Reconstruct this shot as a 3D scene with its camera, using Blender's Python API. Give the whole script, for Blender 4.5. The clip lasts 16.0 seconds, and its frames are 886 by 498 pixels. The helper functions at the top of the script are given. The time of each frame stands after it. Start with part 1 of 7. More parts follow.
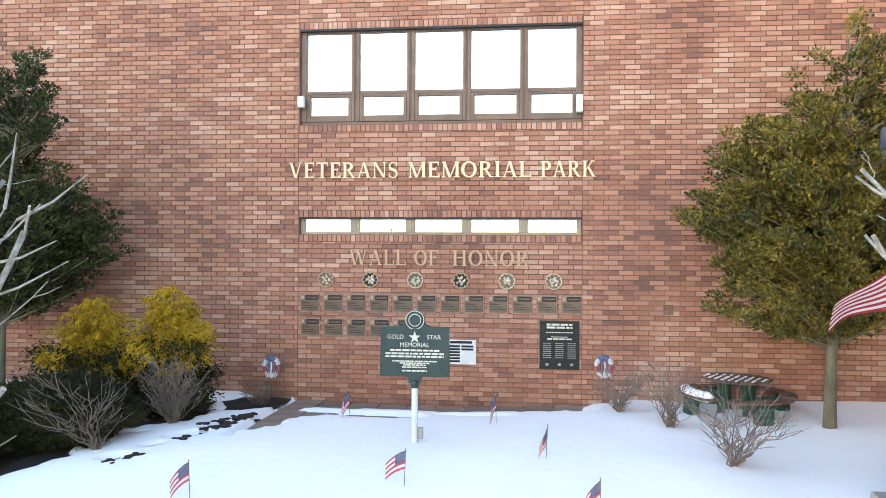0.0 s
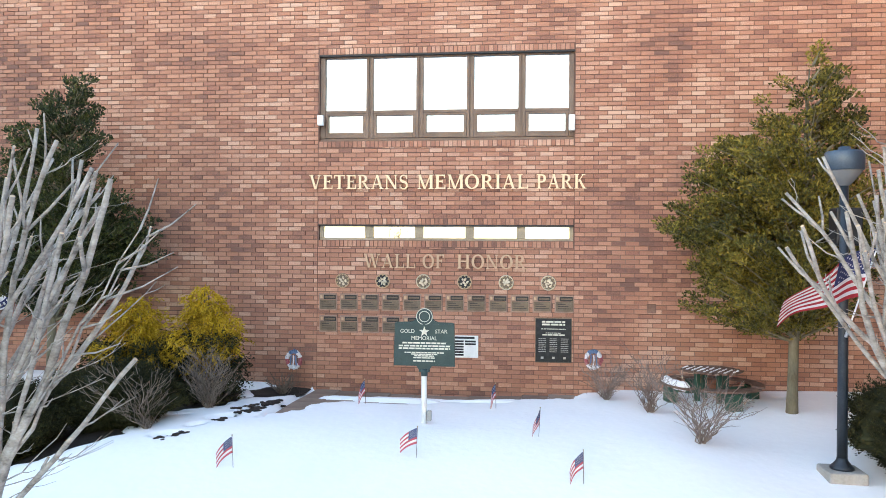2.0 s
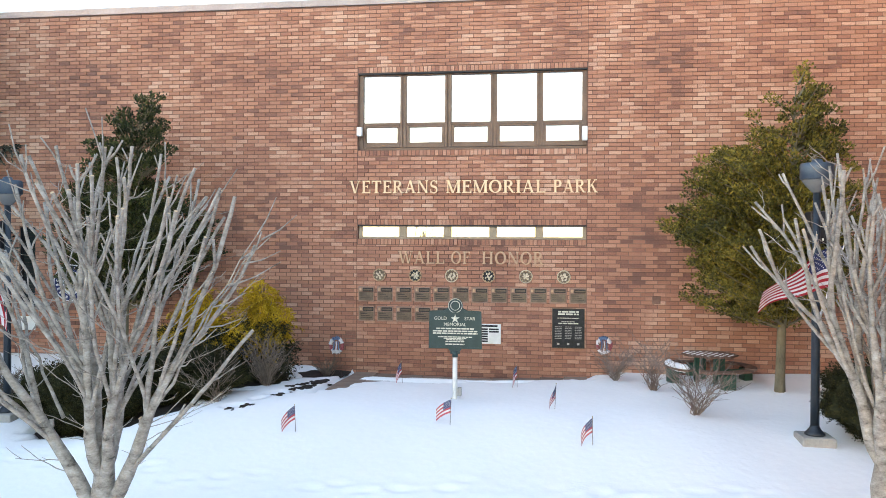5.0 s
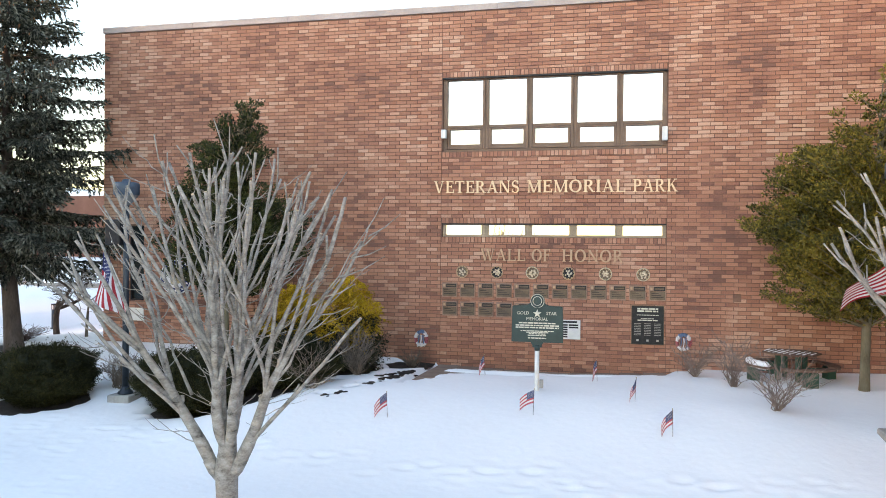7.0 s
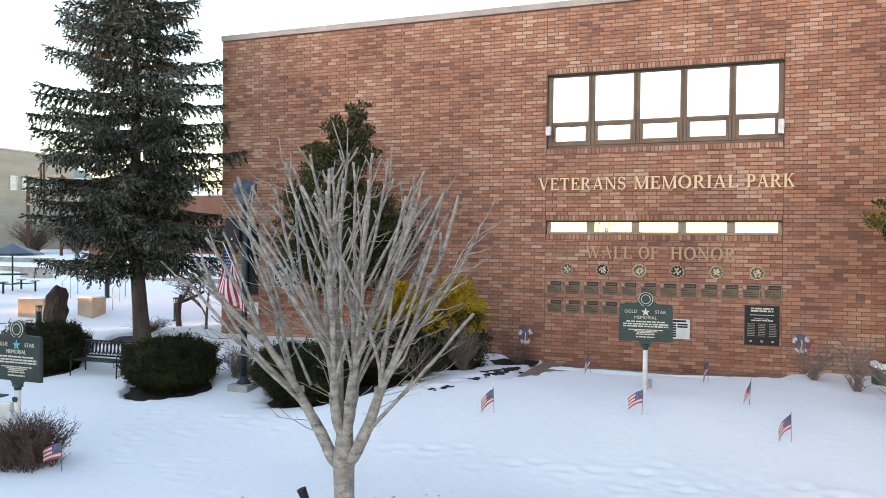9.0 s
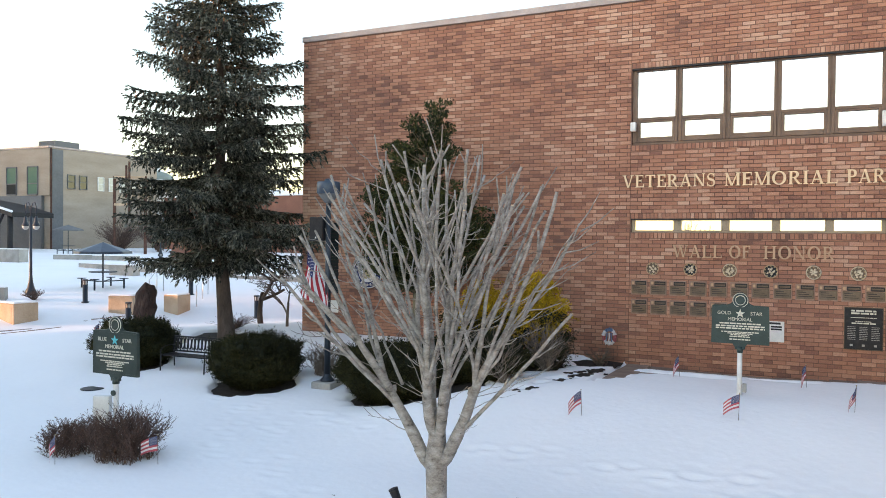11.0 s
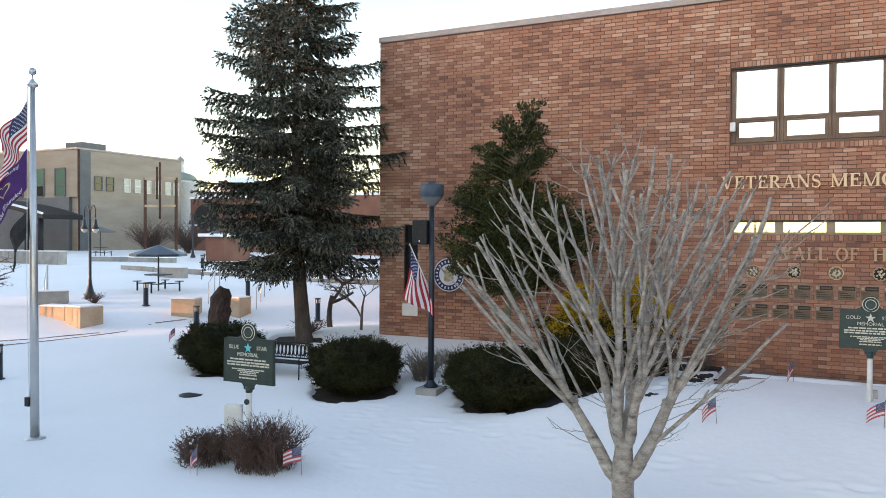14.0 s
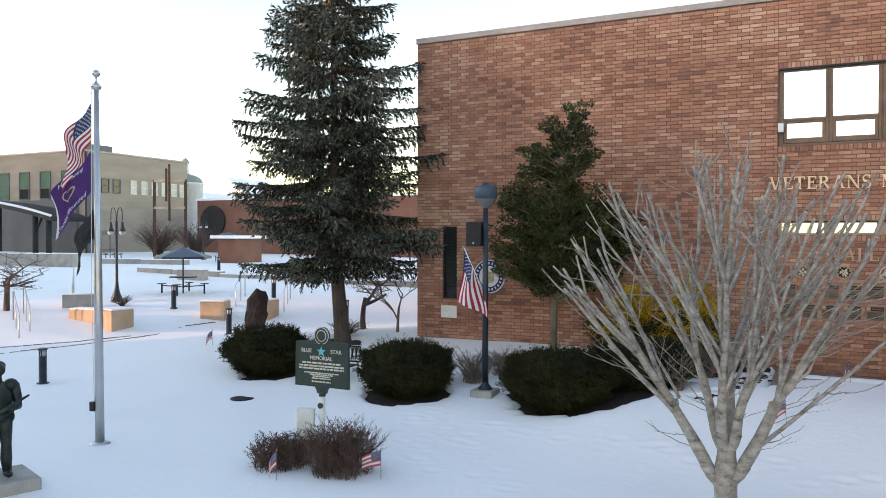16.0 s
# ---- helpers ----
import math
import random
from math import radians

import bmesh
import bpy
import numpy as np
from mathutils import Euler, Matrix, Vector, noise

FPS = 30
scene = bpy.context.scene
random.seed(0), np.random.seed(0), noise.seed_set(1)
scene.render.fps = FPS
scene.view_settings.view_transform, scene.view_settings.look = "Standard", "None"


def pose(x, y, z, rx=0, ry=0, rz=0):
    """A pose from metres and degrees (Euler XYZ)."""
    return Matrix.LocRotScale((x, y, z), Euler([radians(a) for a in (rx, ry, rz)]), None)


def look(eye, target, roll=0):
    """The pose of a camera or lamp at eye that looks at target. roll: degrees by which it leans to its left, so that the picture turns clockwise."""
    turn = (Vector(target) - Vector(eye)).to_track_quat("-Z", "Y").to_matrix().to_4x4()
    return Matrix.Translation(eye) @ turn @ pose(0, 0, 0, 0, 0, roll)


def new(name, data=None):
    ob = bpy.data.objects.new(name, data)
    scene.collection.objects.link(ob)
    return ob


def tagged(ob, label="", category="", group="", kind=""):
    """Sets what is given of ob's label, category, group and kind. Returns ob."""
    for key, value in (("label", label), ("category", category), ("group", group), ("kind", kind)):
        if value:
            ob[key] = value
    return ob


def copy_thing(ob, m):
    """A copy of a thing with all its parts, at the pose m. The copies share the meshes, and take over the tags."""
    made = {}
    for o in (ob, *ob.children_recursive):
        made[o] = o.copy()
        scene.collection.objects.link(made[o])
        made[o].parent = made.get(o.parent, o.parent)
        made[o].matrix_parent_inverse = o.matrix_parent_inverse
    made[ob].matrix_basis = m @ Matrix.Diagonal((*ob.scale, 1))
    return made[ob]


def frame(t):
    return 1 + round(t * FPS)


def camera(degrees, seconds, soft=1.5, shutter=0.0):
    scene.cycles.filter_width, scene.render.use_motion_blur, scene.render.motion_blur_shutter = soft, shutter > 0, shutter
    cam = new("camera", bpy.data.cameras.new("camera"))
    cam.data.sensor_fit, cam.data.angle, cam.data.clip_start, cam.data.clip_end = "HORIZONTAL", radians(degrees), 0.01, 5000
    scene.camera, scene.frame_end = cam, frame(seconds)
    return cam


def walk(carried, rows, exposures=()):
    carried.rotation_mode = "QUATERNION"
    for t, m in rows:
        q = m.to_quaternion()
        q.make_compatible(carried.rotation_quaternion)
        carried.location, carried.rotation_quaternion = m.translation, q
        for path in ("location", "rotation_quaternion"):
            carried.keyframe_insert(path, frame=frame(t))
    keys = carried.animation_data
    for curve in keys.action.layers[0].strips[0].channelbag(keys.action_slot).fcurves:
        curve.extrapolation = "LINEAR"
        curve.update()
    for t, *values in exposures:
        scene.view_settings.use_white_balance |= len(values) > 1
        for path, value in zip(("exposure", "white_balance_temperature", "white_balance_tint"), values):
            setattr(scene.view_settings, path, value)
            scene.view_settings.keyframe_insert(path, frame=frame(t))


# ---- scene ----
cam = camera(60.1, 16.0, 0.9)
PATH = [
    (0, (1.409, -15.838, 3.509), (1.183, -13.851, 3.502), 0.3),
    (0.5, (1.421, -16.281, 3.526), (1.193, -14.294, 3.519), 0.2),
    (1, (1.486, -16.717, 3.552), (1.254, -14.73, 3.546), 0.3),
    (1.5, (1.525, -17.122, 3.575), (1.291, -15.136, 3.57), 0.4),
    (2, (1.537, -17.549, 3.581), (1.304, -15.562, 3.578), 0.4),
    (2.5, (1.552, -17.976, 3.59), (1.319, -15.989, 3.589), 0.4),
    (3, (1.56, -18.385, 3.597), (1.327, -16.398, 3.596), 0.4),
    (5.3, (1.546, -19.806, 3.613), (1.249, -17.828, 3.6), 0.4),
    (5.5, (1.544, -19.9, 3.614), (1.23, -17.925, 3.602), 0.5),
    (6, (1.521, -20.088, 3.609), (1.166, -18.12, 3.594), 0.5),
    (6.5, (1.482, -20.271, 3.59), (1.076, -18.313, 3.575), 0.5),
    (7, (1.444, -20.437, 3.576), (0.98, -18.491, 3.56), 0.5),
    (7.5, (1.411, -20.576, 3.574), (0.876, -18.649, 3.556), 0.5),
    (8, (1.387, -20.651, 3.577), (0.79, -18.743, 3.555), 0.5),
    (8.5, (1.364, -20.645, 3.58), (0.705, -18.757, 3.557), 0.5),
    (9, (1.319, -20.617, 3.573), (0.611, -18.747, 3.548), 0.5),
    (9.2, (1.288, -20.614, 3.572), (0.565, -18.75, 3.546), 0.5),
    (11.5, (0.691, -20.57, 3.551), (-0.201, -18.78, 3.524), 0.5),
    (12, (0.375, -20.637, 3.556), (-0.522, -18.849, 3.53), 0.5),
    (12.5, (0.03, -20.761, 3.571), (-0.864, -18.972, 3.542), 0.4),
    (13, (-0.402, -20.931, 3.585), (-1.292, -19.141, 3.557), 0.4),
    (13.5, (-0.864, -21.132, 3.606), (-1.751, -19.34, 3.577), 0.4),
    (14, (-1.332, -21.33, 3.631), (-2.216, -19.536, 3.601), 0.3),
    (14.5, (-1.696, -21.51, 3.644), (-2.576, -19.714, 3.614), 0.2),
    (15, (-2.022, -21.672, 3.644), (-2.901, -19.875, 3.615), 0.2),
    (15.5, (-2.329, -21.785, 3.646), (-3.206, -19.987, 3.617), 0.1),
    (16, (-2.599, -21.879, 3.653), (-3.472, -20.08, 3.625), 0.1),
]
walk(cam, [(t, look(eye, target, roll)) for t, eye, target, roll in PATH], [(0, 3.4, 7150, 17), (5.5, 3.12, 7650, 18.5), (9, 2.82, 7900, 20), (16, 2.48, 8000, 21)])

# ---- light ----
world = bpy.data.worlds.new("world")
scene.world = world
world.use_nodes = True
wn, wl = world.node_tree.nodes, world.node_tree.links
sky = wn.new("ShaderNodeTexSky")
sky.sky_type = "NISHITA"
sky.sun_disc = False
SUN_EL, SUN_X, SUN_Y = 6.0, -0.75, -0.66
sky.sun_elevation = radians(SUN_EL)
sky.sun_rotation = math.atan2(SUN_X, SUN_Y)
sky.air_density, sky.dust_density, sky.ozone_density = 1.0, 0.5, 1.6
wl.new(sky.outputs[0], wn["Background"].inputs[0])
wn["Background"].inputs[1].default_value = 0.15
sun = new("sun", bpy.data.lights.new("sun", "SUN"))
sun.data.energy, sun.data.angle, sun.data.color = 1.0, radians(0.6), (1.0, 0.60, 0.38)
sun.matrix_world = look((SUN_X * 100, SUN_Y * 100, 100 * math.tan(radians(SUN_EL))), (0, 0, 0))


# ---- materials ----
def material(name, colors, rough=0.7, metal=0.0, scale=3.0, fine=40.0, bump=0.3, spread=0.0, per="", spec=0.5, stretch=(1, 1, 1)):
    """colors: two or three base colours mixed by noise at two scales; per: '' or 'object' or 'island' adds a random pick."""
    m = bpy.data.materials.new(name)
    m.use_nodes = True
    n, l = m.node_tree.nodes, m.node_tree.links
    b = n["Principled BSDF"]
    b.inputs["Roughness"].default_value, b.inputs["Metallic"].default_value = rough, metal
    b.inputs["Specular IOR Level"].default_value = spec
    tc, mp = n.new("ShaderNodeTexCoord"), n.new("ShaderNodeMapping")
    mp.inputs["Scale"].default_value = stretch
    l.new(tc.outputs["Object"], mp.inputs["Vector"])
    n1, n2 = n.new("ShaderNodeTexNoise"), n.new("ShaderNodeTexNoise")
    n1.inputs["Scale"].default_value, n2.inputs["Scale"].default_value = scale, fine
    n1.inputs["Detail"].default_value, n2.inputs["Detail"].default_value = 4, 6
    l.new(mp.outputs[0], n1.inputs["Vector"])
    l.new(mp.outputs[0], n2.inputs["Vector"])
    mix = n.new("ShaderNodeMath")
    mix.operation = "MULTIPLY_ADD"
    l.new(n2.outputs["Fac"], mix.inputs[0])
    mix.inputs[1].default_value = 0.45
    l.new(n1.outputs["Fac"], mix.inputs[2])
    fac = mix.outputs[0]
    if per:
        rnd = n.new("ShaderNodeObjectInfo" if per == "object" else "ShaderNodeNewGeometry")
        add = n.new("ShaderNodeMath")
        add.operation = "MULTIPLY_ADD"
        l.new(rnd.outputs["Random" if per == "object" else "Random Per Island"], add.inputs[0])
        add.inputs[1].default_value = spread
        sub = n.new("ShaderNodeMath")
        sub.operation = "SUBTRACT"
        l.new(fac, sub.inputs[0])
        sub.inputs[1].default_value = spread / 2
        l.new(sub.outputs[0], add.inputs[2])
        fac = add.outputs[0]
    ramp = n.new("ShaderNodeValToRGB")
    el = ramp.color_ramp.elements
    stops = np.linspace(0.42, 1.02, len(colors))
    el[0].position, el[0].color = stops[0], (*colors[0], 1)
    el[1].position, el[1].color = min(1.0, stops[-1]), (*colors[-1], 1)
    for s, c in list(zip(stops, colors))[1:-1]:
        e = el.new(s)
        e.color = (*c, 1)
    l.new(fac, ramp.inputs["Fac"])
    l.new(ramp.outputs["Color"], b.inputs["Base Color"])
    if bump:
        bp = n.new("ShaderNodeBump")
        bp.inputs["Strength"].default_value, bp.inputs["Distance"].default_value = bump, 0.01
        l.new(n2.outputs["Fac"], bp.inputs["Height"])
        l.new(bp.outputs[0], b.inputs["Normal"])
    return m


def plain(name, c, rough=0.5, metal=0.0):
    k = [tuple(v * f for v in c) for f in (0.82, 1.0, 1.15)]
    return material(name, k, rough, metal, 4, 60, 0.12)


BRICK_COLORS = [(0.195, 0.10, 0.077), (0.33, 0.149, 0.101), (0.405, 0.194, 0.129), (0.46, 0.237, 0.162), (0.56, 0.345, 0.25)]
M_BRICK = material("brick_joined", BRICK_COLORS, 0.85, 0, 0.4, 38, 0.6, 0.43, "island", 0.3)
M_BRICK_ONE = material("brick_single", BRICK_COLORS, 0.85, 0, 0.4, 38, 0.6, 0.43, "object", 0.3)
M_MORTAR = material("mortar", [(0.12, 0.066, 0.049), (0.18, 0.10, 0.075), (0.25, 0.15, 0.115)], 0.95, 0, 1.5, 60, 0.4)
M_SNOW = material("snow", [(0.89, 0.897, 0.91), (0.925, 0.93, 0.938), (0.95, 0.952, 0.955)], 0.75, 0, 0.35, 7, 0.8, spec=0.25)
M_SOIL = material("mulch", [(0.012, 0.009, 0.007), (0.026, 0.018, 0.014), (0.055, 0.038, 0.028)], 0.95, 0, 2, 55, 1.0)
M_PAVE = material("paving_stone", [(0.17, 0.11, 0.085), (0.25, 0.17, 0.13), (0.33, 0.24, 0.19)], 0.85, 0, 2, 40, 0.3, 0.3, "object")
M_BRONZE = material("bronze_aluminium", [(0.11, 0.064, 0.044), (0.155, 0.093, 0.065), (0.20, 0.125, 0.09)], 0.45, 0.1, 2, 30, 0.1)
M_TAN = material("tan_aluminium", [(0.25, 0.20, 0.15), (0.33, 0.27, 0.20), (0.40, 0.33, 0.26)], 0.5, 0.3, 2, 30, 0.1)
M_DARK = material("dark_steel", [(0.015, 0.015, 0.017), (0.025, 0.025, 0.028), (0.04, 0.04, 0.045)], 0.45, 0.6, 3, 40, 0.15)
M_POST = material("blue_black_paint", [(0.012, 0.017, 0.024), (0.02, 0.03, 0.042), (0.04, 0.052, 0.065)], 0.42, 0.2, 3, 50, 0.15)
M_CAP = material("coping_metal", [(0.27, 0.225, 0.215), (0.34, 0.288, 0.278), (0.41, 0.355, 0.345)], 0.5, 0.4, 1, 20, 0.1)
M_LETTER = material("cast_gold_letters", [(0.58, 0.41, 0.255), (0.71, 0.525, 0.345), (0.80, 0.62, 0.43)], 0.42, 0.2, 3, 30, 0.1)
M_COPPER = material("cast_copper_letters", [(0.40, 0.255, 0.16), (0.49, 0.32, 0.205), (0.57, 0.39, 0.265)], 0.5, 0.25, 3, 30, 0.1)
M_GOLD = material("gilded_bronze", [(0.22, 0.16, 0.08), (0.42, 0.33, 0.19), (0.62, 0.54, 0.38)], 0.45, 0.5, 18, 70, 0.5)
M_PLATE = material("bronze_plate", [(0.075, 0.055, 0.042), (0.12, 0.09, 0.068), (0.17, 0.13, 0.10)], 0.4, 0.6, 5, 50, 0.2)
M_BLACK = material("black_granite", [(0.010, 0.010, 0.011), (0.018, 0.018, 0.020), (0.032, 0.032, 0.034)], 0.55, 0, 12, 120, 0.1, spec=0.3)
M_GREEN = material("marker_green", [(0.012, 0.030, 0.030), (0.020, 0.046, 0.045), (0.032, 0.062, 0.060)], 0.45, 0.2, 4, 40, 0.2)
M_DGREEN = material("marker_olive", [(0.022, 0.038, 0.032), (0.034, 0.052, 0.044), (0.05, 0.07, 0.06)], 0.45, 0.2, 4, 40, 0.2)
M_WHITE = plain("white_paint", (0.72, 0.72, 0.70), 0.5)
M_CREAM = plain("cream_lettering", (0.62, 0.60, 0.50), 0.5)
M_STAR = plain("turquoise_star", (0.05, 0.50, 0.55), 0.5)
M_STONE = material("concrete", [(0.24, 0.23, 0.21), (0.34, 0.325, 0.30), (0.44, 0.42, 0.39)], 0.9, 0, 2, 30, 0.5)
M_SAND = material("sandstone", [(0.40, 0.27, 0.17), (0.52, 0.37, 0.25), (0.60, 0.46, 0.33)], 0.9, 0, 1.5, 20, 0.5)
M_BARK = material("smooth_grey_bark", [(0.06, 0.05, 0.041), (0.235, 0.207, 0.18), (0.35, 0.317, 0.283), (0.46, 0.428, 0.392)], 0.9, 0, 7, 34, 1.0, stretch=(1, 1, 1.6))
M_CUT = plain("sawn_wood", (0.55, 0.40, 0.26), 0.8)
M_BARK_D = material("dark_bark", [(0.04, 0.028, 0.022), (0.09, 0.065, 0.052), (0.15, 0.112, 0.09)], 0.95, 0, 4, 30, 0.9, stretch=(1, 1, 0.3))
M_BARK_B = material("olive_bark", [(0.10, 0.085, 0.055), (0.17, 0.15, 0.10), (0.24, 0.21, 0.15)], 0.95, 0, 4, 30, 0.7, stretch=(1, 1, 0.4))
M_TWIG = material("twigs", [(0.09, 0.068, 0.053), (0.165, 0.128, 0.10), (0.26, 0.21, 0.175)], 0.9, 0, 6, 30, 0.2, 0.4, "island")
M_TWIG_L = material("pale_twigs", [(0.13, 0.092, 0.078), (0.225, 0.17, 0.145), (0.32, 0.255, 0.22)], 0.9, 0, 6, 30, 0.2, 0.4, "island")
M_TWIG_R = material("russet_twigs", [(0.05, 0.028, 0.022), (0.10, 0.06, 0.048), (0.18, 0.12, 0.10)], 0.9, 0, 6, 30, 0.2, 0.4, "island")
M_HOLLY = material("holly_leaves", [(0.026, 0.028, 0.007), (0.085, 0.076, 0.014), (0.18, 0.148, 0.024), (0.30, 0.225, 0.04)], 0.5, 0, 1.2, 20, 0.1, 0.45, "island", 0.3)
M_HOLLY_D = material("dark_holly_leaves", [(0.012, 0.018, 0.006), (0.034, 0.042, 0.011), (0.082, 0.088, 0.02)], 0.5, 0, 1.2, 20, 0.1, 0.5, "island", 0.3)
M_SPRUCE = material("blue_spruce_needles", [(0.016, 0.018, 0.012), (0.06, 0.063, 0.047), (0.225, 0.228, 0.185)], 0.7, 0, 0.7, 14, 0.1, 0.55, "island", 0.2)
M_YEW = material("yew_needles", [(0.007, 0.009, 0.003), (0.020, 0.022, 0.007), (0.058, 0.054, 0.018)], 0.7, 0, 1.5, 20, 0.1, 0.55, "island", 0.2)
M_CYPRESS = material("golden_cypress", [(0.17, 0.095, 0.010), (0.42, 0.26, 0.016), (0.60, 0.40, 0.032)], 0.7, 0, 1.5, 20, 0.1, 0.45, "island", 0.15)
M_RED = material("flag_red", [(0.28, 0.012, 0.02), (0.36, 0.018, 0.03), (0.44, 0.03, 0.04)], 0.8, 0, 4, 120, 0.1)
M_FWHITE = material("flag_white", [(0.56, 0.54, 0.55), (0.64, 0.62, 0.63), (0.72, 0.70, 0.71)], 0.8, 0, 4, 120, 0.1)
M_BLUE = material("flag_blue", [(0.012, 0.018, 0.07), (0.02, 0.028, 0.10), (0.03, 0.04, 0.13)], 0.8, 0, 4, 120, 0.1)
M_RED_S = material("thin_flag_red", [(0.36, 0.05, 0.07), (0.44, 0.075, 0.095), (0.52, 0.11, 0.13)], 0.8, 0, 4, 120, 0.1)
M_BLUE_S = material("thin_flag_blue", [(0.045, 0.055, 0.12), (0.065, 0.08, 0.16), (0.09, 0.11, 0.2)], 0.8, 0, 4, 120, 0.1)
M_PURPLE = material("flag_purple", [(0.034, 0.006, 0.075), (0.052, 0.010, 0.112), (0.078, 0.016, 0.15)], 0.75, 0, 4, 120, 0.1)
M_SILVER = material("brushed_aluminium", [(0.40, 0.41, 0.42), (0.52, 0.53, 0.54), (0.62, 0.63, 0.64)], 0.35, 0.8, 2, 40, 0.1)
M_WIRE = plain("thin_wire", (0.12, 0.07, 0.05), 0.6)
M_WOOD = material("bench_wood", [(0.09, 0.05, 0.035), (0.15, 0.085, 0.06), (0.22, 0.13, 0.09)], 0.8, 0, 3, 40, 0.4, stretch=(0.3, 4, 4))
M_TGREEN = plain("green_paint", (0.012, 0.065, 0.038), 0.5)
M_BLUEPLAST = material("blue_lamp_hood", [(0.03, 0.05, 0.075), (0.045, 0.072, 0.105), (0.065, 0.098, 0.135)], 0.4, 0.2, 4, 40, 0.1)
M_TANWALL = material("tan_block_wall", [(0.29, 0.235, 0.185), (0.36, 0.295, 0.235), (0.42, 0.35, 0.285)], 0.9, 0, 0.25, 3, 0.3, stretch=(1, 1, 4))
M_GREYWALL = material("grey_render", [(0.11, 0.115, 0.12), (0.15, 0.155, 0.16), (0.19, 0.195, 0.2)], 0.9, 0, 0.3, 5, 0.2)
M_RUST = material("rusted_steel", [(0.05, 0.025, 0.018), (0.09, 0.042, 0.03), (0.15, 0.072, 0.048)], 0.85, 0.2, 2, 30, 0.4)
M_ROOF = material("roof_membrane", [(0.16, 0.16, 0.16), (0.22, 0.22, 0.22)], 0.9, 0, 1, 20, 0.2)
M_BRONZE_ST = material("dark_bronze_statue", [(0.012, 0.02, 0.018), (0.025, 0.036, 0.032), (0.05, 0.062, 0.055)], 0.5, 0.5, 6, 40, 0.3)
M_FARRED = material("far_brick", [(0.15, 0.068, 0.048), (0.205, 0.09, 0.062), (0.25, 0.118, 0.084)], 0.9, 0, 0.6, 10, 0.2)
M_REDPL = plain("red_ribbon", (0.36, 0.09, 0.10), 0.6)
M_BLUPL = plain("blue_ribbon", (0.09, 0.15, 0.27), 0.6)


def glass(name, tint, rough, metal):
    m = bpy.data.materials.new(name)
    m.use_nodes = True
    b = m.node_tree.nodes["Principled BSDF"]
    b.inputs["Base Color"].default_value = (*tint, 1)
    b.inputs["Roughness"].default_value, b.inputs["Metallic"].default_value = rough, metal
    return m


M_GLASS = glass("mirror_coated_glass", (0.67, 0.665, 0.66), 0.03, 1.0)
M_GLASS_D = glass("dark_pane", (0.03, 0.04, 0.04), 0.08, 0.0)
M_GLASS_G = glass("green_tinted_pane", (0.09, 0.19, 0.14), 0.15, 0.0)
M_LAMPGL = glass("lamp_globe", (0.5, 0.5, 0.48), 0.3, 0.0)


# ---- mesh helpers ----
def box(bm, x0, y0, z0, x1, y1, z1, bevel=0.0, mi=0):
    vs = [bm.verts.new((x, y, z)) for x in (x0, x1) for y in (y0, y1) for z in (z0, z1)]
    fs = [bm.faces.new([vs[i] for i in q]) for q in ((0, 1, 3, 2), (4, 6, 7, 5), (0, 4, 5, 1), (2, 3, 7, 6), (0, 2, 6, 4), (1, 5, 7, 3))]
    for f in fs:
        f.material_index = mi
    if bevel:
        es = list({e for f in fs for e in f.edges})
        r = bmesh.ops.bevel(bm, geom=es, offset=bevel, segments=2, affect="EDGES", profile=0.5)
        for f in r["faces"]:
            f.material_index = mi
    return vs


def tube(bm, pts, radii, seg=8, cap=True, smooth=True, mi=0, capmi=None):
    """A tapered tube along pts."""
    rings = []
    pts = [Vector(p) for p in pts]
    side = None
    for i, p in enumerate(pts):
        d = (pts[min(i + 1, len(pts) - 1)] - pts[max(i - 1, 0)]).normalized()
        if side is None:
            side = d.orthogonal().normalized()
        side = (side - d * side.dot(d)).normalized()
        up = d.cross(side)
        r = radii[i] if hasattr(radii, "__len__") else radii
        rings.append([bm.verts.new(p + (side * math.cos(a) + up * math.sin(a)) * r) for a in (2 * math.pi * k / seg for k in range(seg))])
    for a, b in zip(rings, rings[1:]):
        for k in range(seg):
            f = bm.faces.new((a[k], a[(k + 1) % seg], b[(k + 1) % seg], b[k]))
            f.smooth, f.material_index = smooth, mi
    if cap:
        for rg in (list(reversed(rings[0])), rings[-1]):
            f = bm.faces.new(rg)
            f.material_index = mi if capmi is None else capmi
    return rings


def lathe(bm, prof, seg=20, mi=0, centre=(0, 0)):
    """prof: (radius, z) from the bottom to the top."""
    rings = [[bm.verts.new((centre[0] + r * math.cos(2 * math.pi * k / seg), centre[1] + r * math.sin(2 * math.pi * k / seg), z)) for k in range(seg)] for r, z in prof]
    for a, b in zip(rings, rings[1:]):
        for k in range(seg):
            f = bm.faces.new((a[k], a[(k + 1) % seg], b[(k + 1) % seg], b[k]))
            f.smooth, f.material_index = True, mi
    bm.faces.new(list(reversed(rings[0]))).material_index = mi
    bm.faces.new(rings[-1]).material_index = mi


def mesh_of(name, bm, mats):
    me = bpy.data.meshes.new(name)
    bmesh.ops.recalc_face_normals(bm, faces=bm.faces)
    bm.to_mesh(me)
    bm.free()
    for m in mats if isinstance(mats, (list, tuple)) else [mats]:
        me.materials.append(m)
    return me


def part(name, bm, mats, parent, label="", at=None):
    ob = new(name, mesh_of(name, bm, mats))
    ob.parent = parent
    if at is not None:
        ob.matrix_basis = at
    return tagged(ob, label) if label else ob


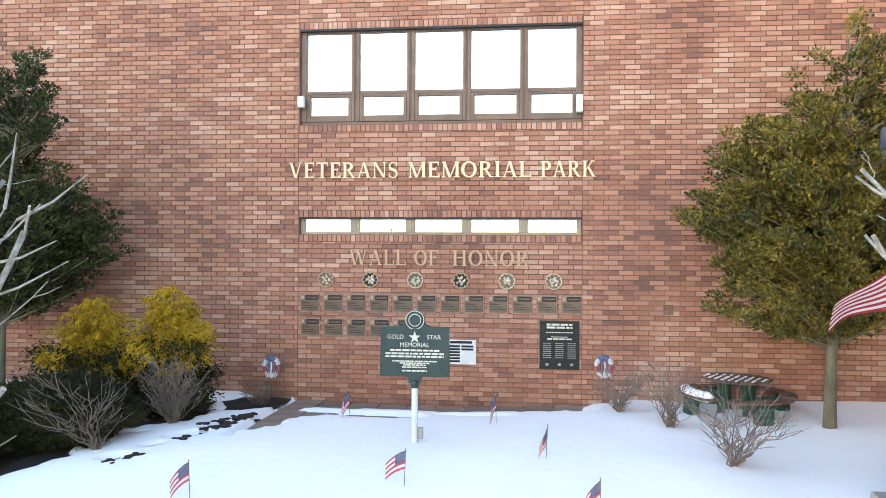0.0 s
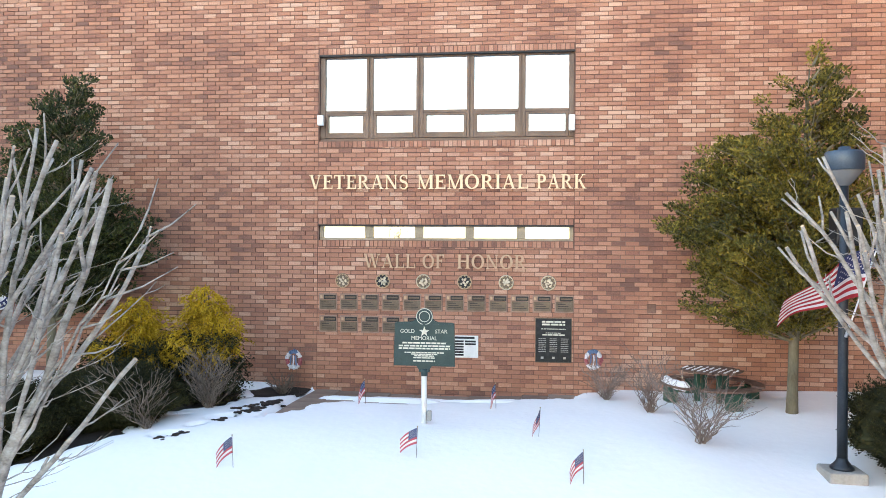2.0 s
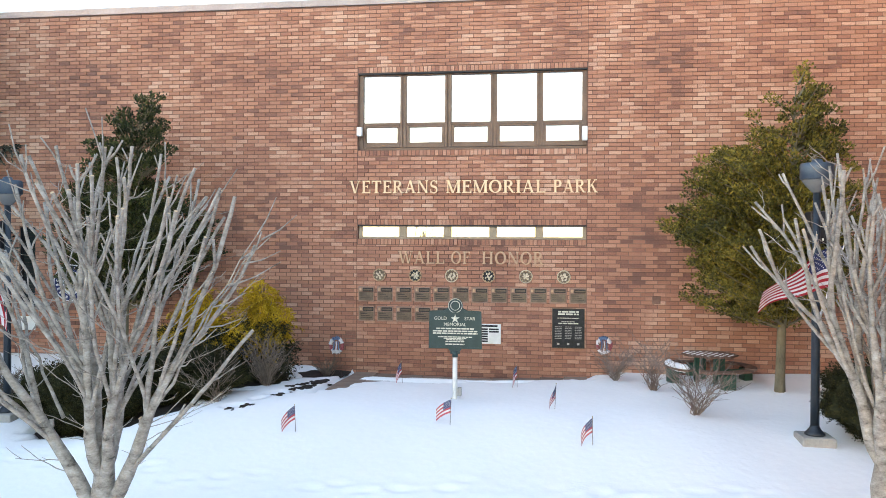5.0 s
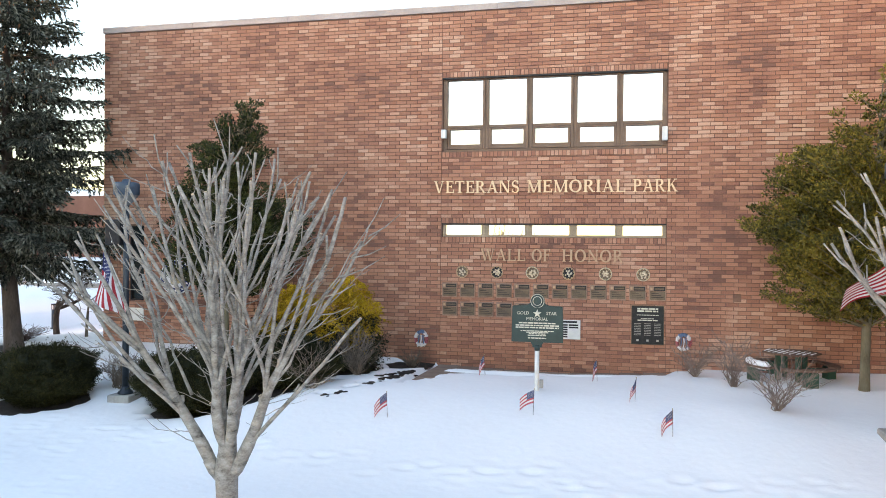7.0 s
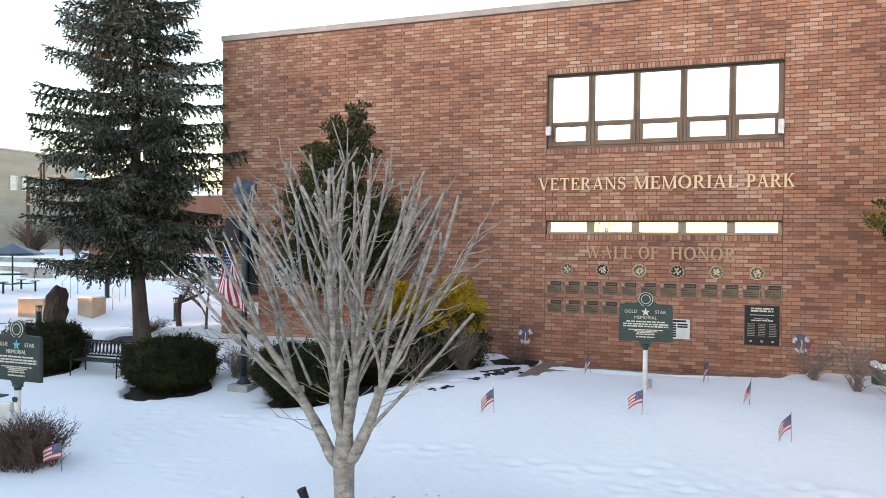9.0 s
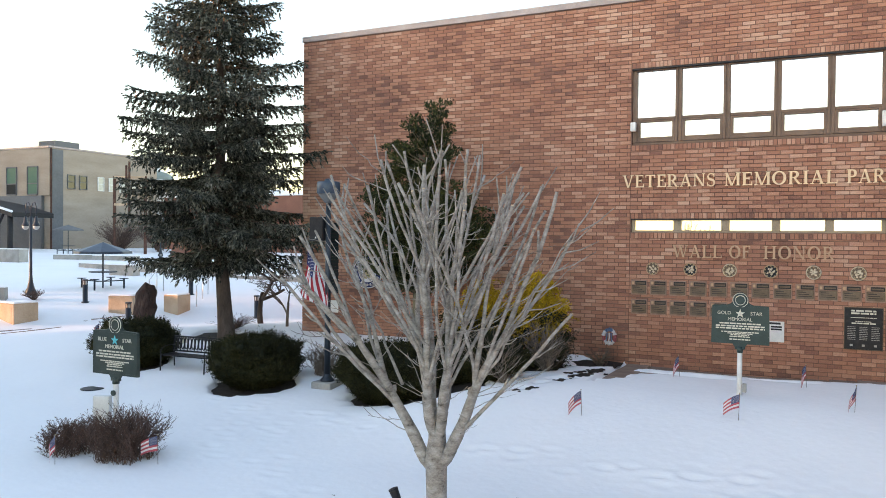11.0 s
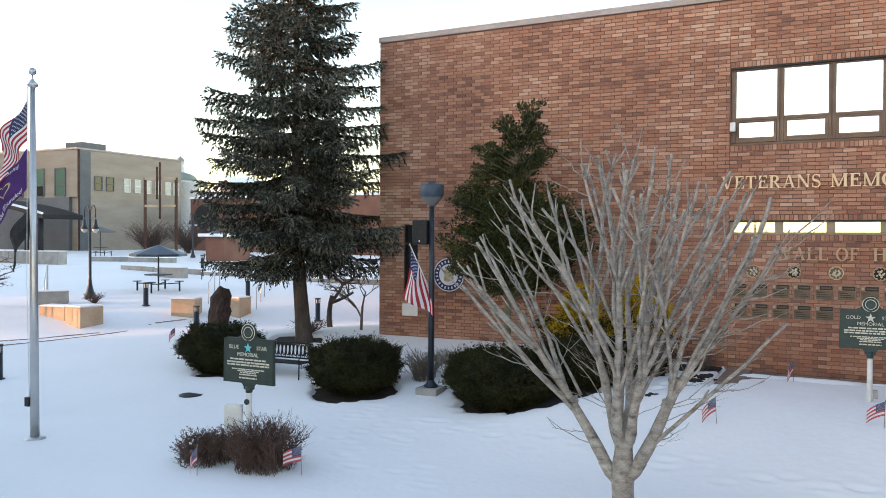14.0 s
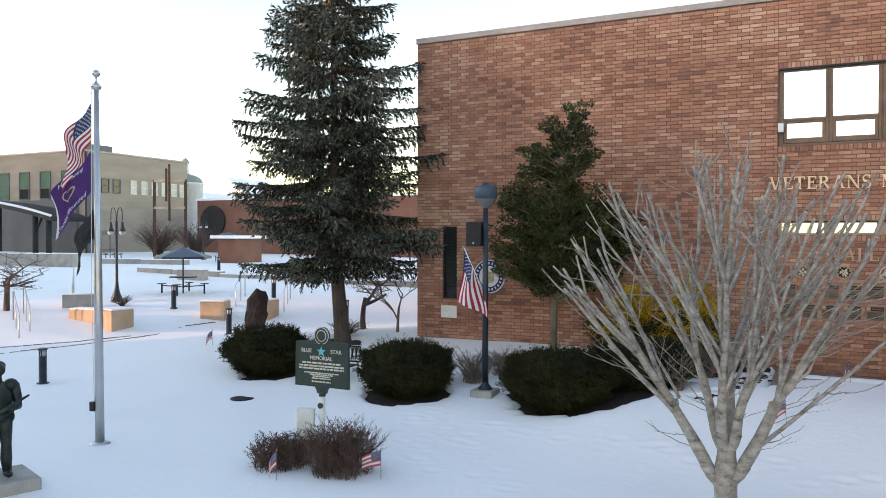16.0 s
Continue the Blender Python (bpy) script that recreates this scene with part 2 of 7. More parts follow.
def thing(name, m, label, category, group="", kind=""):
    ob = new(name)
    ob.empty_display_size = 0.2
    ob.matrix_basis = m
    return tagged(ob, label, category, group, kind)


def single(name, bm, mats, label="", category="", group="", kind="", at=None):
    ob = new(name, mesh_of(name, bm, mats))
    if at is not None:
        ob.matrix_basis = at
    return tagged(ob, label, category, group, kind)


def raw_mesh(name, verts, faces, mats, smooth=False):
    me = bpy.data.meshes.new(name)
    me.from_pydata(verts, [], faces)
    for m in mats if isinstance(mats, (list, tuple)) else [mats]:
        me.materials.append(m)
    if smooth:
        me.polygons.foreach_set("use_smooth", [True] * len(me.polygons))
    me.update()
    return me


def text_mesh(body, height, depth=0.0, bold=0.0):
    """The flat or solid mesh of a text, its lower left corner at the origin, in the xy plane; returns mesh and width."""
    cu = bpy.data.curves.new("text", "FONT")
    cu.body, cu.size, cu.extrude, cu.resolution_u = body, 1.0, depth / 2 / max(height, 1e-6) * 0.7 if depth else 0.0, 3
    cu.offset = bold
    ob = bpy.data.objects.new("text", cu)
    me = bpy.data.meshes.new_from_object(ob)
    bpy.data.objects.remove(ob)
    co = np.empty(len(me.vertices) * 3, np.float32)
    me.vertices.foreach_get("co", co)
    co = co.reshape(-1, 3)
    lo, hi = co.min(0), co.max(0)
    k = height / (hi[1] - lo[1])
    co[:, 0], co[:, 1], co[:, 2] = (co[:, 0] - lo[0]) * k, (co[:, 1] - lo[1]) * k, (co[:, 2] - lo[2]) * k
    me.vertices.foreach_set("co", co.ravel())
    me.update()
    return me, float((hi[0] - lo[0]) * k)


def smoothstep(a, b, x):
    t = np.clip((x - a) / (b - a), 0, 1)
    return t * t * (3 - 2 * t)


# ---- ground ----
def terrain(x, y):
    """The height of the settled ground, without ragged snow."""
    x, y = np.asarray(x, float), np.asarray(y, float)
    mid = smoothstep(-8.0, -5.8, x)
    bed = (0.68 - 0.16 * smoothstep(3.0, 6.5, x)) * smoothstep(-9.5, -4.0, y)
    left = 0.80 * smoothstep(-9.0, 1.0, y)
    z = -0.39 + left * (1 - mid) + bed * mid
    z = z - 0.13 * np.exp(-((y + 0.1) / 1.3) ** 2 - ((x + 0.4) / 3.2) ** 2) + (0.02 * np.clip(x, 0, 14) + 0.12 * smoothstep(4, 7, x)) * smoothstep(-5, 0, y)
    s = -0.75 * x + 0.65 * y
    plaza = np.interp(s, [10, 13, 18, 20.6, 22.5, 30, 75, 200], [-0.36, -0.15, 0.0, 0.66, 0.95, 1.3, 1.95, 2.1])
    w = smoothstep(12, 18, s)
    return z * (1 - w) + plaza * w


def gz(x, y):
    return float(terrain(x, y)) + float(snow_depth(x, y))


def wobble(x, y, f):
    return 0.5 * np.sin(f * x * 1.3 + 1.7 * np.sin(f * y * 0.9)) + 0.5 * np.sin(f * y * 1.1 + 2.1 * np.sin(f * x * 0.7 + 1.3))


def patch(x, y, cx, cy, rx, ry, turn=0.0):
    """1 inside an oval, 0 outside, with a ragged edge."""
    c, s = math.cos(turn), math.sin(turn)
    u, v = ((x - cx) * c + (y - cy) * s) / rx, (-(x - cx) * s + (y - cy) * c) / ry
    r = np.sqrt(u * u + v * v) + 0.13 * wobble(x, y, 3.1) + 0.08 * wobble(x, y, 8.3)
    return smoothstep(1.08, 0.92, r)


def snow_depth(x, y):
    x, y = np.asarray(x, float), np.asarray(y, float)
    d = 0.10 + 0.012 * wobble(x, y, 0.8) + 0.006 * wobble(x, y, 2.6)
    rag = 0.10 * wobble(x, y, 4.0) + 0.06 * wobble(x, y, 9.0)
    inx = smoothstep(-3.62, -3.52, x) * smoothstep(2.75, 2.3, x)
    bare = inx * smoothstep(-1.12, -0.98, y + 0.6 * rag)
    edge = -3.5 + np.interp(y, [-3.7, -3.2, -2.2, -1.3, -0.9], [0.0, 0.25, 0.75, 1.5, 1.7])
    wedge = smoothstep(-3.62, -3.52, x) * smoothstep(0.06, -0.06, x - edge + 1.2 * rag) * smoothstep(-3.8, -3.6, y)
    ridge = np.exp(-((y + 1.25 + 0.3 * rag) / 0.07) ** 2) * smoothstep(-3.3, -2.9, x)
    bare = np.maximum(bare, wedge) * (1 - ridge)
    for p in ((-1.5, -1.7, 1.05, 0.27, 0.0), (0.35, -1.5, 0.75, 0.14, 0.0), (-4.15, -0.75, 0.62, 0.95, 0.0), (-4.75, -2.15, 0.42, 0.09, 0.5), (-4.3, -1.75, 0.4, 0.10, 0.35),
              (-5.1, -3.7, 0.25, 0.05, 0.4), (-6.7, -1.9, 2.1, 1.9, 0.0), (-7.35, -4.8, 1.8, 1.45, 0.0), (-11.45, -5.6, 1.05, 0.95, 0.3), (-16.0, -4.95, 0.9, 0.85, 0.0), (-16.3, -1.5, 1.0, 0.8, 0.0),
              (-4.78, -4.95, 0.26, 0.12, 0.6), (-4.45, -4.35, 0.2, 0.10, 0.9), (-4.2, -3.75, 0.34, 0.17, 0.9), (-3.95, -2.95, 0.42, 0.14, 1.1), (2.7, -0.15, 0.5, 0.2, 0)):
        bare = np.maximum(bare, patch(x, y, *p))
    return d * (1 - bare) - 0.05 * bare


def footprints():
    r = random.Random(5)
    out = []
    for (x0, y0), (x1, y1), n, wide in (((-11.6, -6.7), (4.5, -9.4), 62, 0.28), ((-9.0, -8.0), (-4.6, -13.2), 24, 0.35), ((-10.5, -6.6), (-8.6, -10.5), 18, 0.5), ((-2.2, -8.1), (8.5, -7.6), 44, 0.3)):
        for i in range(n):
            t = i / (n - 1)
            out.append((x0 + (x1 - x0) * t + r.uniform(-0.3, 0.3), y0 + (y1 - y0) * t + (wide if i % 2 else -wide) * 0.5 + r.uniform(-0.3, 0.3), r.uniform(0.004, 0.034)))
    return out


def build_ground():
    def axis(lo, a, b, hi, step):
        fine = np.arange(a, b + step / 2, step)
        k = np.cumsum(step * 1.22 ** np.arange(1, 70))
        left, right = a - k[a - k > lo][::-1], b + k[b + k < hi]
        return np.concatenate([[lo], left, fine, right, [hi]])
    xs, ys = axis(-900, -19, 9.5, 900, 0.07), axis(-900, -14.5, 0.35, 900, 0.07)
    gx, gy = np.meshgrid(xs, ys, indexing="ij")
    z = terrain(gx, gy) + snow_depth(gx, gy)
    for fx, fy, dp in footprints():
        i0, i1 = np.searchsorted(xs, (fx - 0.5, fx + 0.5))
        j0, j1 = np.searchsorted(ys, (fy - 0.5, fy + 0.5))
        d2 = ((gx[i0:i1, j0:j1] - fx) / 0.14) ** 2 + ((gy[i0:i1, j0:j1] - fy) / 0.085) ** 2
        z[i0:i1, j0:j1] -= dp * np.exp(-d2) - 0.35 * dp * np.exp(-((np.sqrt(d2) - 1.9) / 0.7) ** 2)
    nx, ny = len(xs), len(ys)
    idx = np.arange(nx * ny).reshape(nx, ny)
    faces = np.stack([idx[:-1, :-1], idx[1:, :-1], idx[1:, 1:], idx[:-1, 1:]], -1).reshape(-1, 4)
    me = raw_mesh("ground", np.stack([gx, gy, z], -1).reshape(-1, 3).tolist(), faces.tolist(), M_SNOW, True)
    tagged(new("ground", me), "trodden white snow covering the lawn and plaza", "snow", kind="structure")
    xs, ys = np.arange(-18, -3.52, 0.2), np.arange(-7.2, 0.41, 0.2)
    gx, gy = np.meshgrid(xs, ys, indexing="ij")
    z = terrain(gx, gy) + 0.02 * wobble(gx, gy, 7.0)
    nx, ny = len(xs), len(ys)
    idx = np.arange(nx * ny).reshape(nx, ny)
    faces = np.stack([idx[:-1, :-1], idx[1:, :-1], idx[1:, 1:], idx[:-1, 1:]], -1).reshape(-1, 4)
    me = raw_mesh("mulch_bed", np.stack([gx, gy, z], -1).reshape(-1, 3).tolist(), faces.tolist(), M_SOIL, True)
    tagged(new("mulch_bed", me), "dark bare mulch showing through the snow", "mulch", kind="stuff")


build_ground()

# ---- the brick hall ----
WX0, WX1, WTOP, WBACK = -14.14, 18.0, 9.88, 15.0
JL, JR = -3.49, 2.47
COURSE, BRICK = 0.1016, 0.3048
UP = (-3.47, 2.45, 6.07, 8.09)
LOW = (-3.47, 2.45, 3.75, 4.11)
GRILLE = (-13.22, -12.74, 1.76, 4.02)
hall = thing("brick_hall", Matrix(), "two-storey red-brick hall with a flat roof and two ribbon windows", "building")


def build_hall():
    y0, y1 = 0.014, 0.42
    xs = [WX0 + 0.014, GRILLE[0], GRILLE[1], UP[0], UP[1], WX1]
    zs = [-0.8, GRILLE[2], LOW[2], GRILLE[3], LOW[3], UP[2], UP[3], WTOP]
    bm = bmesh.new()
    cell = {}
    for i in range(5):
        for k in range(7):
            zm = (zs[k] + zs[k + 1]) / 2
            hole = (i == 1 and GRILLE[2] < zm < GRILLE[3]) or (i == 3 and (LOW[2] < zm < LOW[3] or UP[2] < zm < UP[3]))
            cell[i, k] = not hole
    vert = {(i, k, f): bm.verts.new((xs[i], (y0, y1)[f], zs[k])) for i in range(6) for k in range(8) for f in (0, 1)}
    for (i, k), solid in cell.items():
        if not solid:
            continue
        for f in (0, 1):
            bm.faces.new([vert[i, k, f], vert[i + 1, k, f], vert[i + 1, k + 1, f], vert[i, k + 1, f]])
        for di, dk, e in ((-1, 0, ((i, k), (i, k + 1))), (1, 0, ((i + 1, k), (i + 1, k + 1))), (0, -1, ((i, k), (i + 1, k))), (0, 1, ((i, k + 1), (i + 1, k + 1)))):
            if not cell.get((i + di, k + dk), False):
                bm.faces.new([vert[(*e[0], 0)], vert[(*e[1], 0)], vert[(*e[1], 1)], vert[(*e[0], 1)]])
    wall = part("wall_south", bm, M_MORTAR, hall, "red-brown brick wall in running bond with soldier courses")
    bm = bmesh.new()
    box(bm, WX0 + 0.014, y1, -0.8, WX0 + 0.42, WBACK, WTOP)
    part("wall_west", bm, M_FARRED, hall)
    bm = bmesh.new()
    box(bm, WX1 - 0.42, y1, -0.8, WX1, WBACK, WTOP)
    part("wall_east", bm, M_FARRED, hall)
    bm = bmesh.new()
    box(bm, WX0 + 0.42, WBACK - 0.4, -0.8, WX1 - 0.42, WBACK, WTOP)
    part("wall_north", bm, M_FARRED, hall)
    bm = bmesh.new()
    box(bm, WX0 + 0.43, y1 + 0.01, WTOP - 0.5, WX1 - 0.43, WBACK - 0.41, WTOP - 0.3)
    part("roof", bm, M_ROOF, hall, "flat grey roof membrane")
    x = WX0 - 0.03
    while x < WX1:
        xe = min(x + 3.05, WX1 + 0.03)
        bm = bmesh.new()
        box(bm, x + 0.001, -0.035, WTOP + 0.002, xe - 0.001, 0.45, WTOP + 0.175, 0.006)
        part("coping", bm, M_CAP, hall, "pale metal coping along the roof edge")
        x = xe
    bm = bmesh.new()
    box(bm, WX0 - 0.03, 0.46, WTOP + 0.002, WX0 + 0.45, WBACK, WTOP + 0.19, 0.012)
    part("coping", bm, M_CAP, hall)
    # room behind the glass, kept dark and closed
    bm = bmesh.new()
    box(bm, UP[0] - 0.3, 0.9, 3.2, UP[1] + 0.3, 1.0, 8.6)
    part("blind_wall", bm, M_GREYWALL, hall)
    return wall


WALL = build_hall()


def window_upper():
    x0, x1, z0, z1 = UP
    bm = bmesh.new()
    ya, yb = 0.10, 0.22
    for a in (z0, z1 - 0.07):
        box(bm, x0, ya, a, x1, yb, a + 0.07, 0.008)
    pitch = (x1 - x0) / 5
    for a in (x0, x1 - 0.12):
        box(bm, a, ya - 0.015, z0 + 0.07, a + 0.12, yb, z1 - 0.07, 0.008)
    win = part("window", bm, M_BRONZE, hall, "wide bronze-framed window of five bays with mirrored panes")
    for i in range(1, 5):
        bm = bmesh.new()
        c = x0 + i * pitch
        box(bm, c - 0.085, ya - 0.015, z0 + 0.072, c - 0.02, yb, z1 - 0.072, 0.008)
        box(bm, c + 0.02, ya - 0.015, z0 + 0.072, c + 0.085, yb, z1 - 0.072, 0.008)
        box(bm, c - 0.02, ya + 0.02, z0 + 0.072, c + 0.02, yb, z1 - 0.072)
        part("mullion", bm, M_BRONZE, win)
    bm = bmesh.new()
    box(bm, x0 - 0.005, 0.0, z1 - 0.035, x1 + 0.005, 0.1, z1 + 0.0)
    part("lintel", bm, M_DARK, win, "dark steel lintel angle")
    for i in range(5):
        xa, xb = x0 + i * pitch + 0.085, x0 + (i + 1) * pitch - 0.085
        if i == 0:
            xa = x0 + 0.12
        if i == 4:
            xb = x1 - 0.12
        bm = bmesh.new()
        zt = 6.72
        box(bm, xa, ya, zt, xb, yb, zt + 0.075, 0.008)
        part("transom", bm, M_BRONZE, win)
        bm = bmesh.new()
        zs0, zs1 = z0 + 0.075, zt - 0.004
        box(bm, xa + 0.003, ya - 0.01, zs0, xa + 0.075, yb - 0.03, zs1, 0.006)
        box(bm, xb - 0.075, ya - 0.01, zs0, xb - 0.003, yb - 0.03, zs1, 0.006)
        box(bm, xa + 0.075, ya - 0.01, zs0, xb - 0.075, yb - 0.03, zs0 + 0.13, 0.006)
        box(bm, xa + 0.075, ya - 0.01, zs1 - 0.045, xb - 0.075, yb - 0.03, zs1, 0.006)
        part("sash", bm, M_BRONZE, win)
        for a, b, za, zb in ((xa - 0.01, xb + 0.01, zt + 0.07, z1 - 0.06), (xa + 0.07, xb - 0.07, zs0 + 0.12, zs1 - 0.04)):
            bm = bmesh.new()
            hx, hz = (b - a) / 2, (zb - za) / 2
            box(bm, -hx, -0.006, -hz, hx, 0.006, hz)
            r = random.Random(i * 7 + int(za * 10))
            part("pane", bm, M_GLASS, win, "", pose((a + b) / 2, 0.165, (za + zb) / 2, r.uniform(-0.35, 0.35), 0, r.uniform(-0.35, 0.35)))


def window_strip():
    x0, x1, z0, z1 = LOW
    pitch = (x1 - x0) / 5
    bm = bmesh.new()
    for a, h in ((z0, 0.06), (z1 - 0.045, 0.045)):
        box(bm, x0, 0.11, a, x1, 0.2, a + h, 0.006)
    for a in (x0, x1 - 0.09):
        box(bm, a, 0.10, z0 + 0.06, a + 0.09, 0.2, z1 - 0.045, 0.006)
    win = part("window", bm, M_TAN, hall, "narrow tan-framed strip window of five mirrored panes")
    for i in range(1, 5):
        c = x0 + i * pitch
        bm = bmesh.new()
        box(bm, c - 0.10, 0.10, z0 + 0.061, c + 0.10, 0.2, z1 - 0.046, 0.006)
        box(bm, c - 0.025, 0.085, z0 + 0.061, c + 0.025, 0.099, z1 - 0.046)
        part("mullion", bm, M_TAN, win)
    bm = bmesh.new()
    box(bm, x0 - 0.005, 0.0, z1 - 0.03, x1 + 0.005, 0.1, z1)
    part("lintel", bm, M_DARK, win, "dark steel lintel angle")
    for i in range(5):
        xa, xb = x0 + i * pitch + 0.09, x0 + (i + 1) * pitch - 0.09
        bm = bmesh.new()
        hx, hz = (xb - xa) / 2, (z1 - z0 - 0.085) / 2
        box(bm, -hx, -0.006, -hz, hx, 0.006, hz)
        r = random.Random(i + 90)
        part("pane", bm, M_GLASS, win, "", pose((xa + xb) / 2, 0.16, z0 + 0.05 + hz, -0.9 + r.uniform(-0.2, 0.2), 0, r.uniform(-0.3, 0.3)))


def grille():
    x0, x1, z0, z1 = GRILLE
    bm = bmesh.new()
    for a, b in ((x0, x0 + 0.04), (x1 - 0.04, x1)):
        box(bm, a, 0.06, z0, b, 0.16, z1)
    for a, b in ((z0, z0 + 0.04), (z1 - 0.04, z1)):
        box(bm, x0 + 0.04, 0.06, a, x1 - 0.04, 0.16, b)
    g = part("window", bm, M_DARK, hall, "tall narrow dark window with a patterned metal screen")
    bm = bmesh.new()
    box(bm, x0 + 0.04, 0.15, z0 + 0.04, x1 - 0.04, 0.16, z1 - 0.04)
    part("pane", bm, M_GLASS_D, g)
    for i in range(20):
        z = z0 + 0.1 + i * (z1 - z0 - 0.15) / 20
        bm = bmesh.new()
        box(bm, x0 + 0.045, 0.10, z, x1 - 0.045, 0.118, z + 0.022)
        part("slat", bm, M_DARK, g)


window_upper()
window_strip()
grille()


def flood_light(x, z, h):
    t = thing("flood_light", pose(x, 0, z), "small white floodlight fixed beside the window", "floodlight", "wall floodlights")
    bm = bmesh.new()
    box(bm, -0.07, -0.16, -h / 2, 0.07, -0.03, h / 2, 0.02)
    part("housing", bm, M_WHITE, t)
    bm = bmesh.new()
    box(bm, -0.03, -0.03, -0.03, 0.03, 0.09, 0.03)
    part("bracket", bm, M_DARK, t)


flood_light(-3.41, 6.54, 0.24)
flood_light(2.39, 6.42, 0.36)


# ---- lettering ----
M_RUSTB = material("reddish_bronze", [(0.14, 0.075, 0.055), (0.20, 0.11, 0.08), (0.27, 0.16, 0.12)], 0.5, 0.4, 5, 50, 0.2)
M_PALE = material("polished_bronze", [(0.42, 0.34, 0.23), (0.58, 0.50, 0.38), (0.70, 0.63, 0.52)], 0.4, 0.4, 18, 70, 0.4)
THICK, THIN, FOOT = 0.185, 0.088, 0.062


def glyph(ch):
    """A serif capital of height 1: flat pieces, each a strip of (outer, inner) point pairs, and its width."""
    out = []

    def bar(x0, x1, z0, z1):
        out.append([((x0, z0), (x0, z1)), ((x1, z0), (x1, z1))])

    def leg(xa, za, xb, zb, w):
        out.append([((xa - w / 2, za), (xa + w / 2, za)), ((xb - w / 2, zb), (xb + w / 2, zb))])

    def foot(x, z, half):
        z0, s = (0.0, 1) if z == 0 else (1.0, -1)
        out.append([((x - half, z0), (x - half, z0 + s * FOOT * 0.6)), ((x - half * 0.55, z0), (x - half * 0.55, z0 + s * FOOT)), ((x + half * 0.55, z0), (x + half * 0.55, z0 + s * FOOT)), ((x + half, z0), (x + half, z0 + s * FOOT * 0.6))])

    def stem(x, w=THICK, top=True, low=True):
        bar(x - w / 2, x + w / 2, 0, 1)
        for on, z in ((top, 1), (low, 0)):
            if on:
                foot(x, z, w / 2 + 0.085)

    def tick(x, z0, z1):
        bar(x - 0.03, x + 0.03, z0, z1)

    def bowl(cx, cz, rx, rz, a0, a1, n=14):
        ang = [radians(a0 + (a1 - a0) * k / n) for k in range(n + 1)]
        out.append([((cx + rx * math.cos(a), cz + rz * math.sin(a)), (cx + (rx - THICK * 1.05) * math.cos(a), cz + (rz - THIN) * math.sin(a))) for a in ang])

    if ch == "V":
        leg(0.17, 1, 0.50, 0, 0.17), leg(0.81, 1, 0.53, 0, 0.08), foot(0.17, 1, 0.17), foot(0.81, 1, 0.14)
        return out, 0.96
    if ch in "EFL":
        stem(0.20)
        if ch != "L":
            bar(0.27, 0.70, 1 - THIN, 1), tick(0.68, 0.76, 1), bar(0.27, 0.53, 0.49, 0.49 + THIN), tick(0.53, 0.41, 0.64)
        if ch != "F":
            bar(0.27, 0.74, 0, THIN), tick(0.73, 0, 0.27)
        return out, 0.76 if ch != "F" else 0.72
    if ch == "T":
        stem(0.42, top=False), bar(0.04, 0.80, 1 - THIN, 1), tick(0.05, 0.75, 1), tick(0.79, 0.75, 1)
        return out, 0.84
    if ch in "RP":
        stem(0.20)
        low = 0.46 if ch == "R" else 0.42
        bar(0.27, 0.42, 1 - THIN, 1), bar(0.27, 0.42, low, low + THIN), bowl(0.41, (1 + low) / 2, 0.33, (1 - low) / 2, -90, 90)
        if ch == "R":
            leg(0.44, 0.49, 0.78, 0, 0.17), bar(0.72, 0.95, 0, FOOT)
        return out, 0.92 if ch == "R" else 0.76
    if ch == "A":
        leg(0.46, 1, 0.14, 0, 0.075), leg(0.47, 1, 0.79, 0, 0.17), bar(0.24, 0.70, 0.29, 0.29 + THIN), foot(0.14, 0, 0.13), foot(0.79, 0, 0.17)
        return out, 0.94
    if ch == "N":
        stem(0.17, 0.075), stem(0.84, 0.075, low=False), leg(0.17, 1, 0.83, 0, 0.18)
        return out, 1.0
    if ch == "M":
        stem(0.17, 0.075), stem(1.01, THICK), leg(0.18, 1, 0.56, 0, 0.16), leg(0.97, 1, 0.57, 0, 0.08)
        return out, 1.16
    if ch == "W":
        for x in (0.0, 0.50):
            leg(0.14 + x, 1, 0.42 + x, 0, 0.16), leg(0.68 + x, 1, 0.44 + x, 0, 0.075)
        foot(0.14, 1, 0.15), foot(0.65, 1, 0.15), foot(1.18, 1, 0.13)
        return out, 1.32
    if ch == "H":
        stem(0.20), stem(0.83), bar(0.27, 0.76, 0.48, 0.48 + THIN)
        return out, 1.03
    if ch == "I":
        stem(0.18)
        return out, 0.36
    if ch == "K":
        stem(0.20), leg(0.74, 1, 0.27, 0.42, 0.075), leg(0.42, 0.62, 0.80, 0, 0.18), foot(0.74, 1, 0.14), foot(0.81, 0, 0.16)
        return out, 0.98
    if ch == "O":
        bowl(0.50, 0.5, 0.49, 0.52, 0, 360, 32)
        return out, 1.0
    # S: one ribbon, thick along its spine
    line = []
    for k in range(25):
        u = k / 24
        a = radians(35 + 235 * u * 2) if u <= 0.5 else radians(90 - 235 * (u - 0.5) * 2)
        c = Vector((0.33 + 0.235 * math.cos(a), 0.735 + 0.235 * math.sin(a))) if u <= 0.5 else Vector((0.33 + 0.255 * math.cos(a), 0.245 + 0.245 * math.sin(a)))
        line.append(c)
    strip = []
    for k, c in enumerate(line):
        d = (line[min(k + 1, 24)] - line[max(k - 1, 0)]).normalized()
        w = 0.04 + 0.05 * math.exp(-((k - 12) / 5.0) ** 2)
        strip.append(((c.x - d.y * w, c.y + d.x * w), (c.x + d.y * w, c.y - d.x * w)))
    out.append(strip)
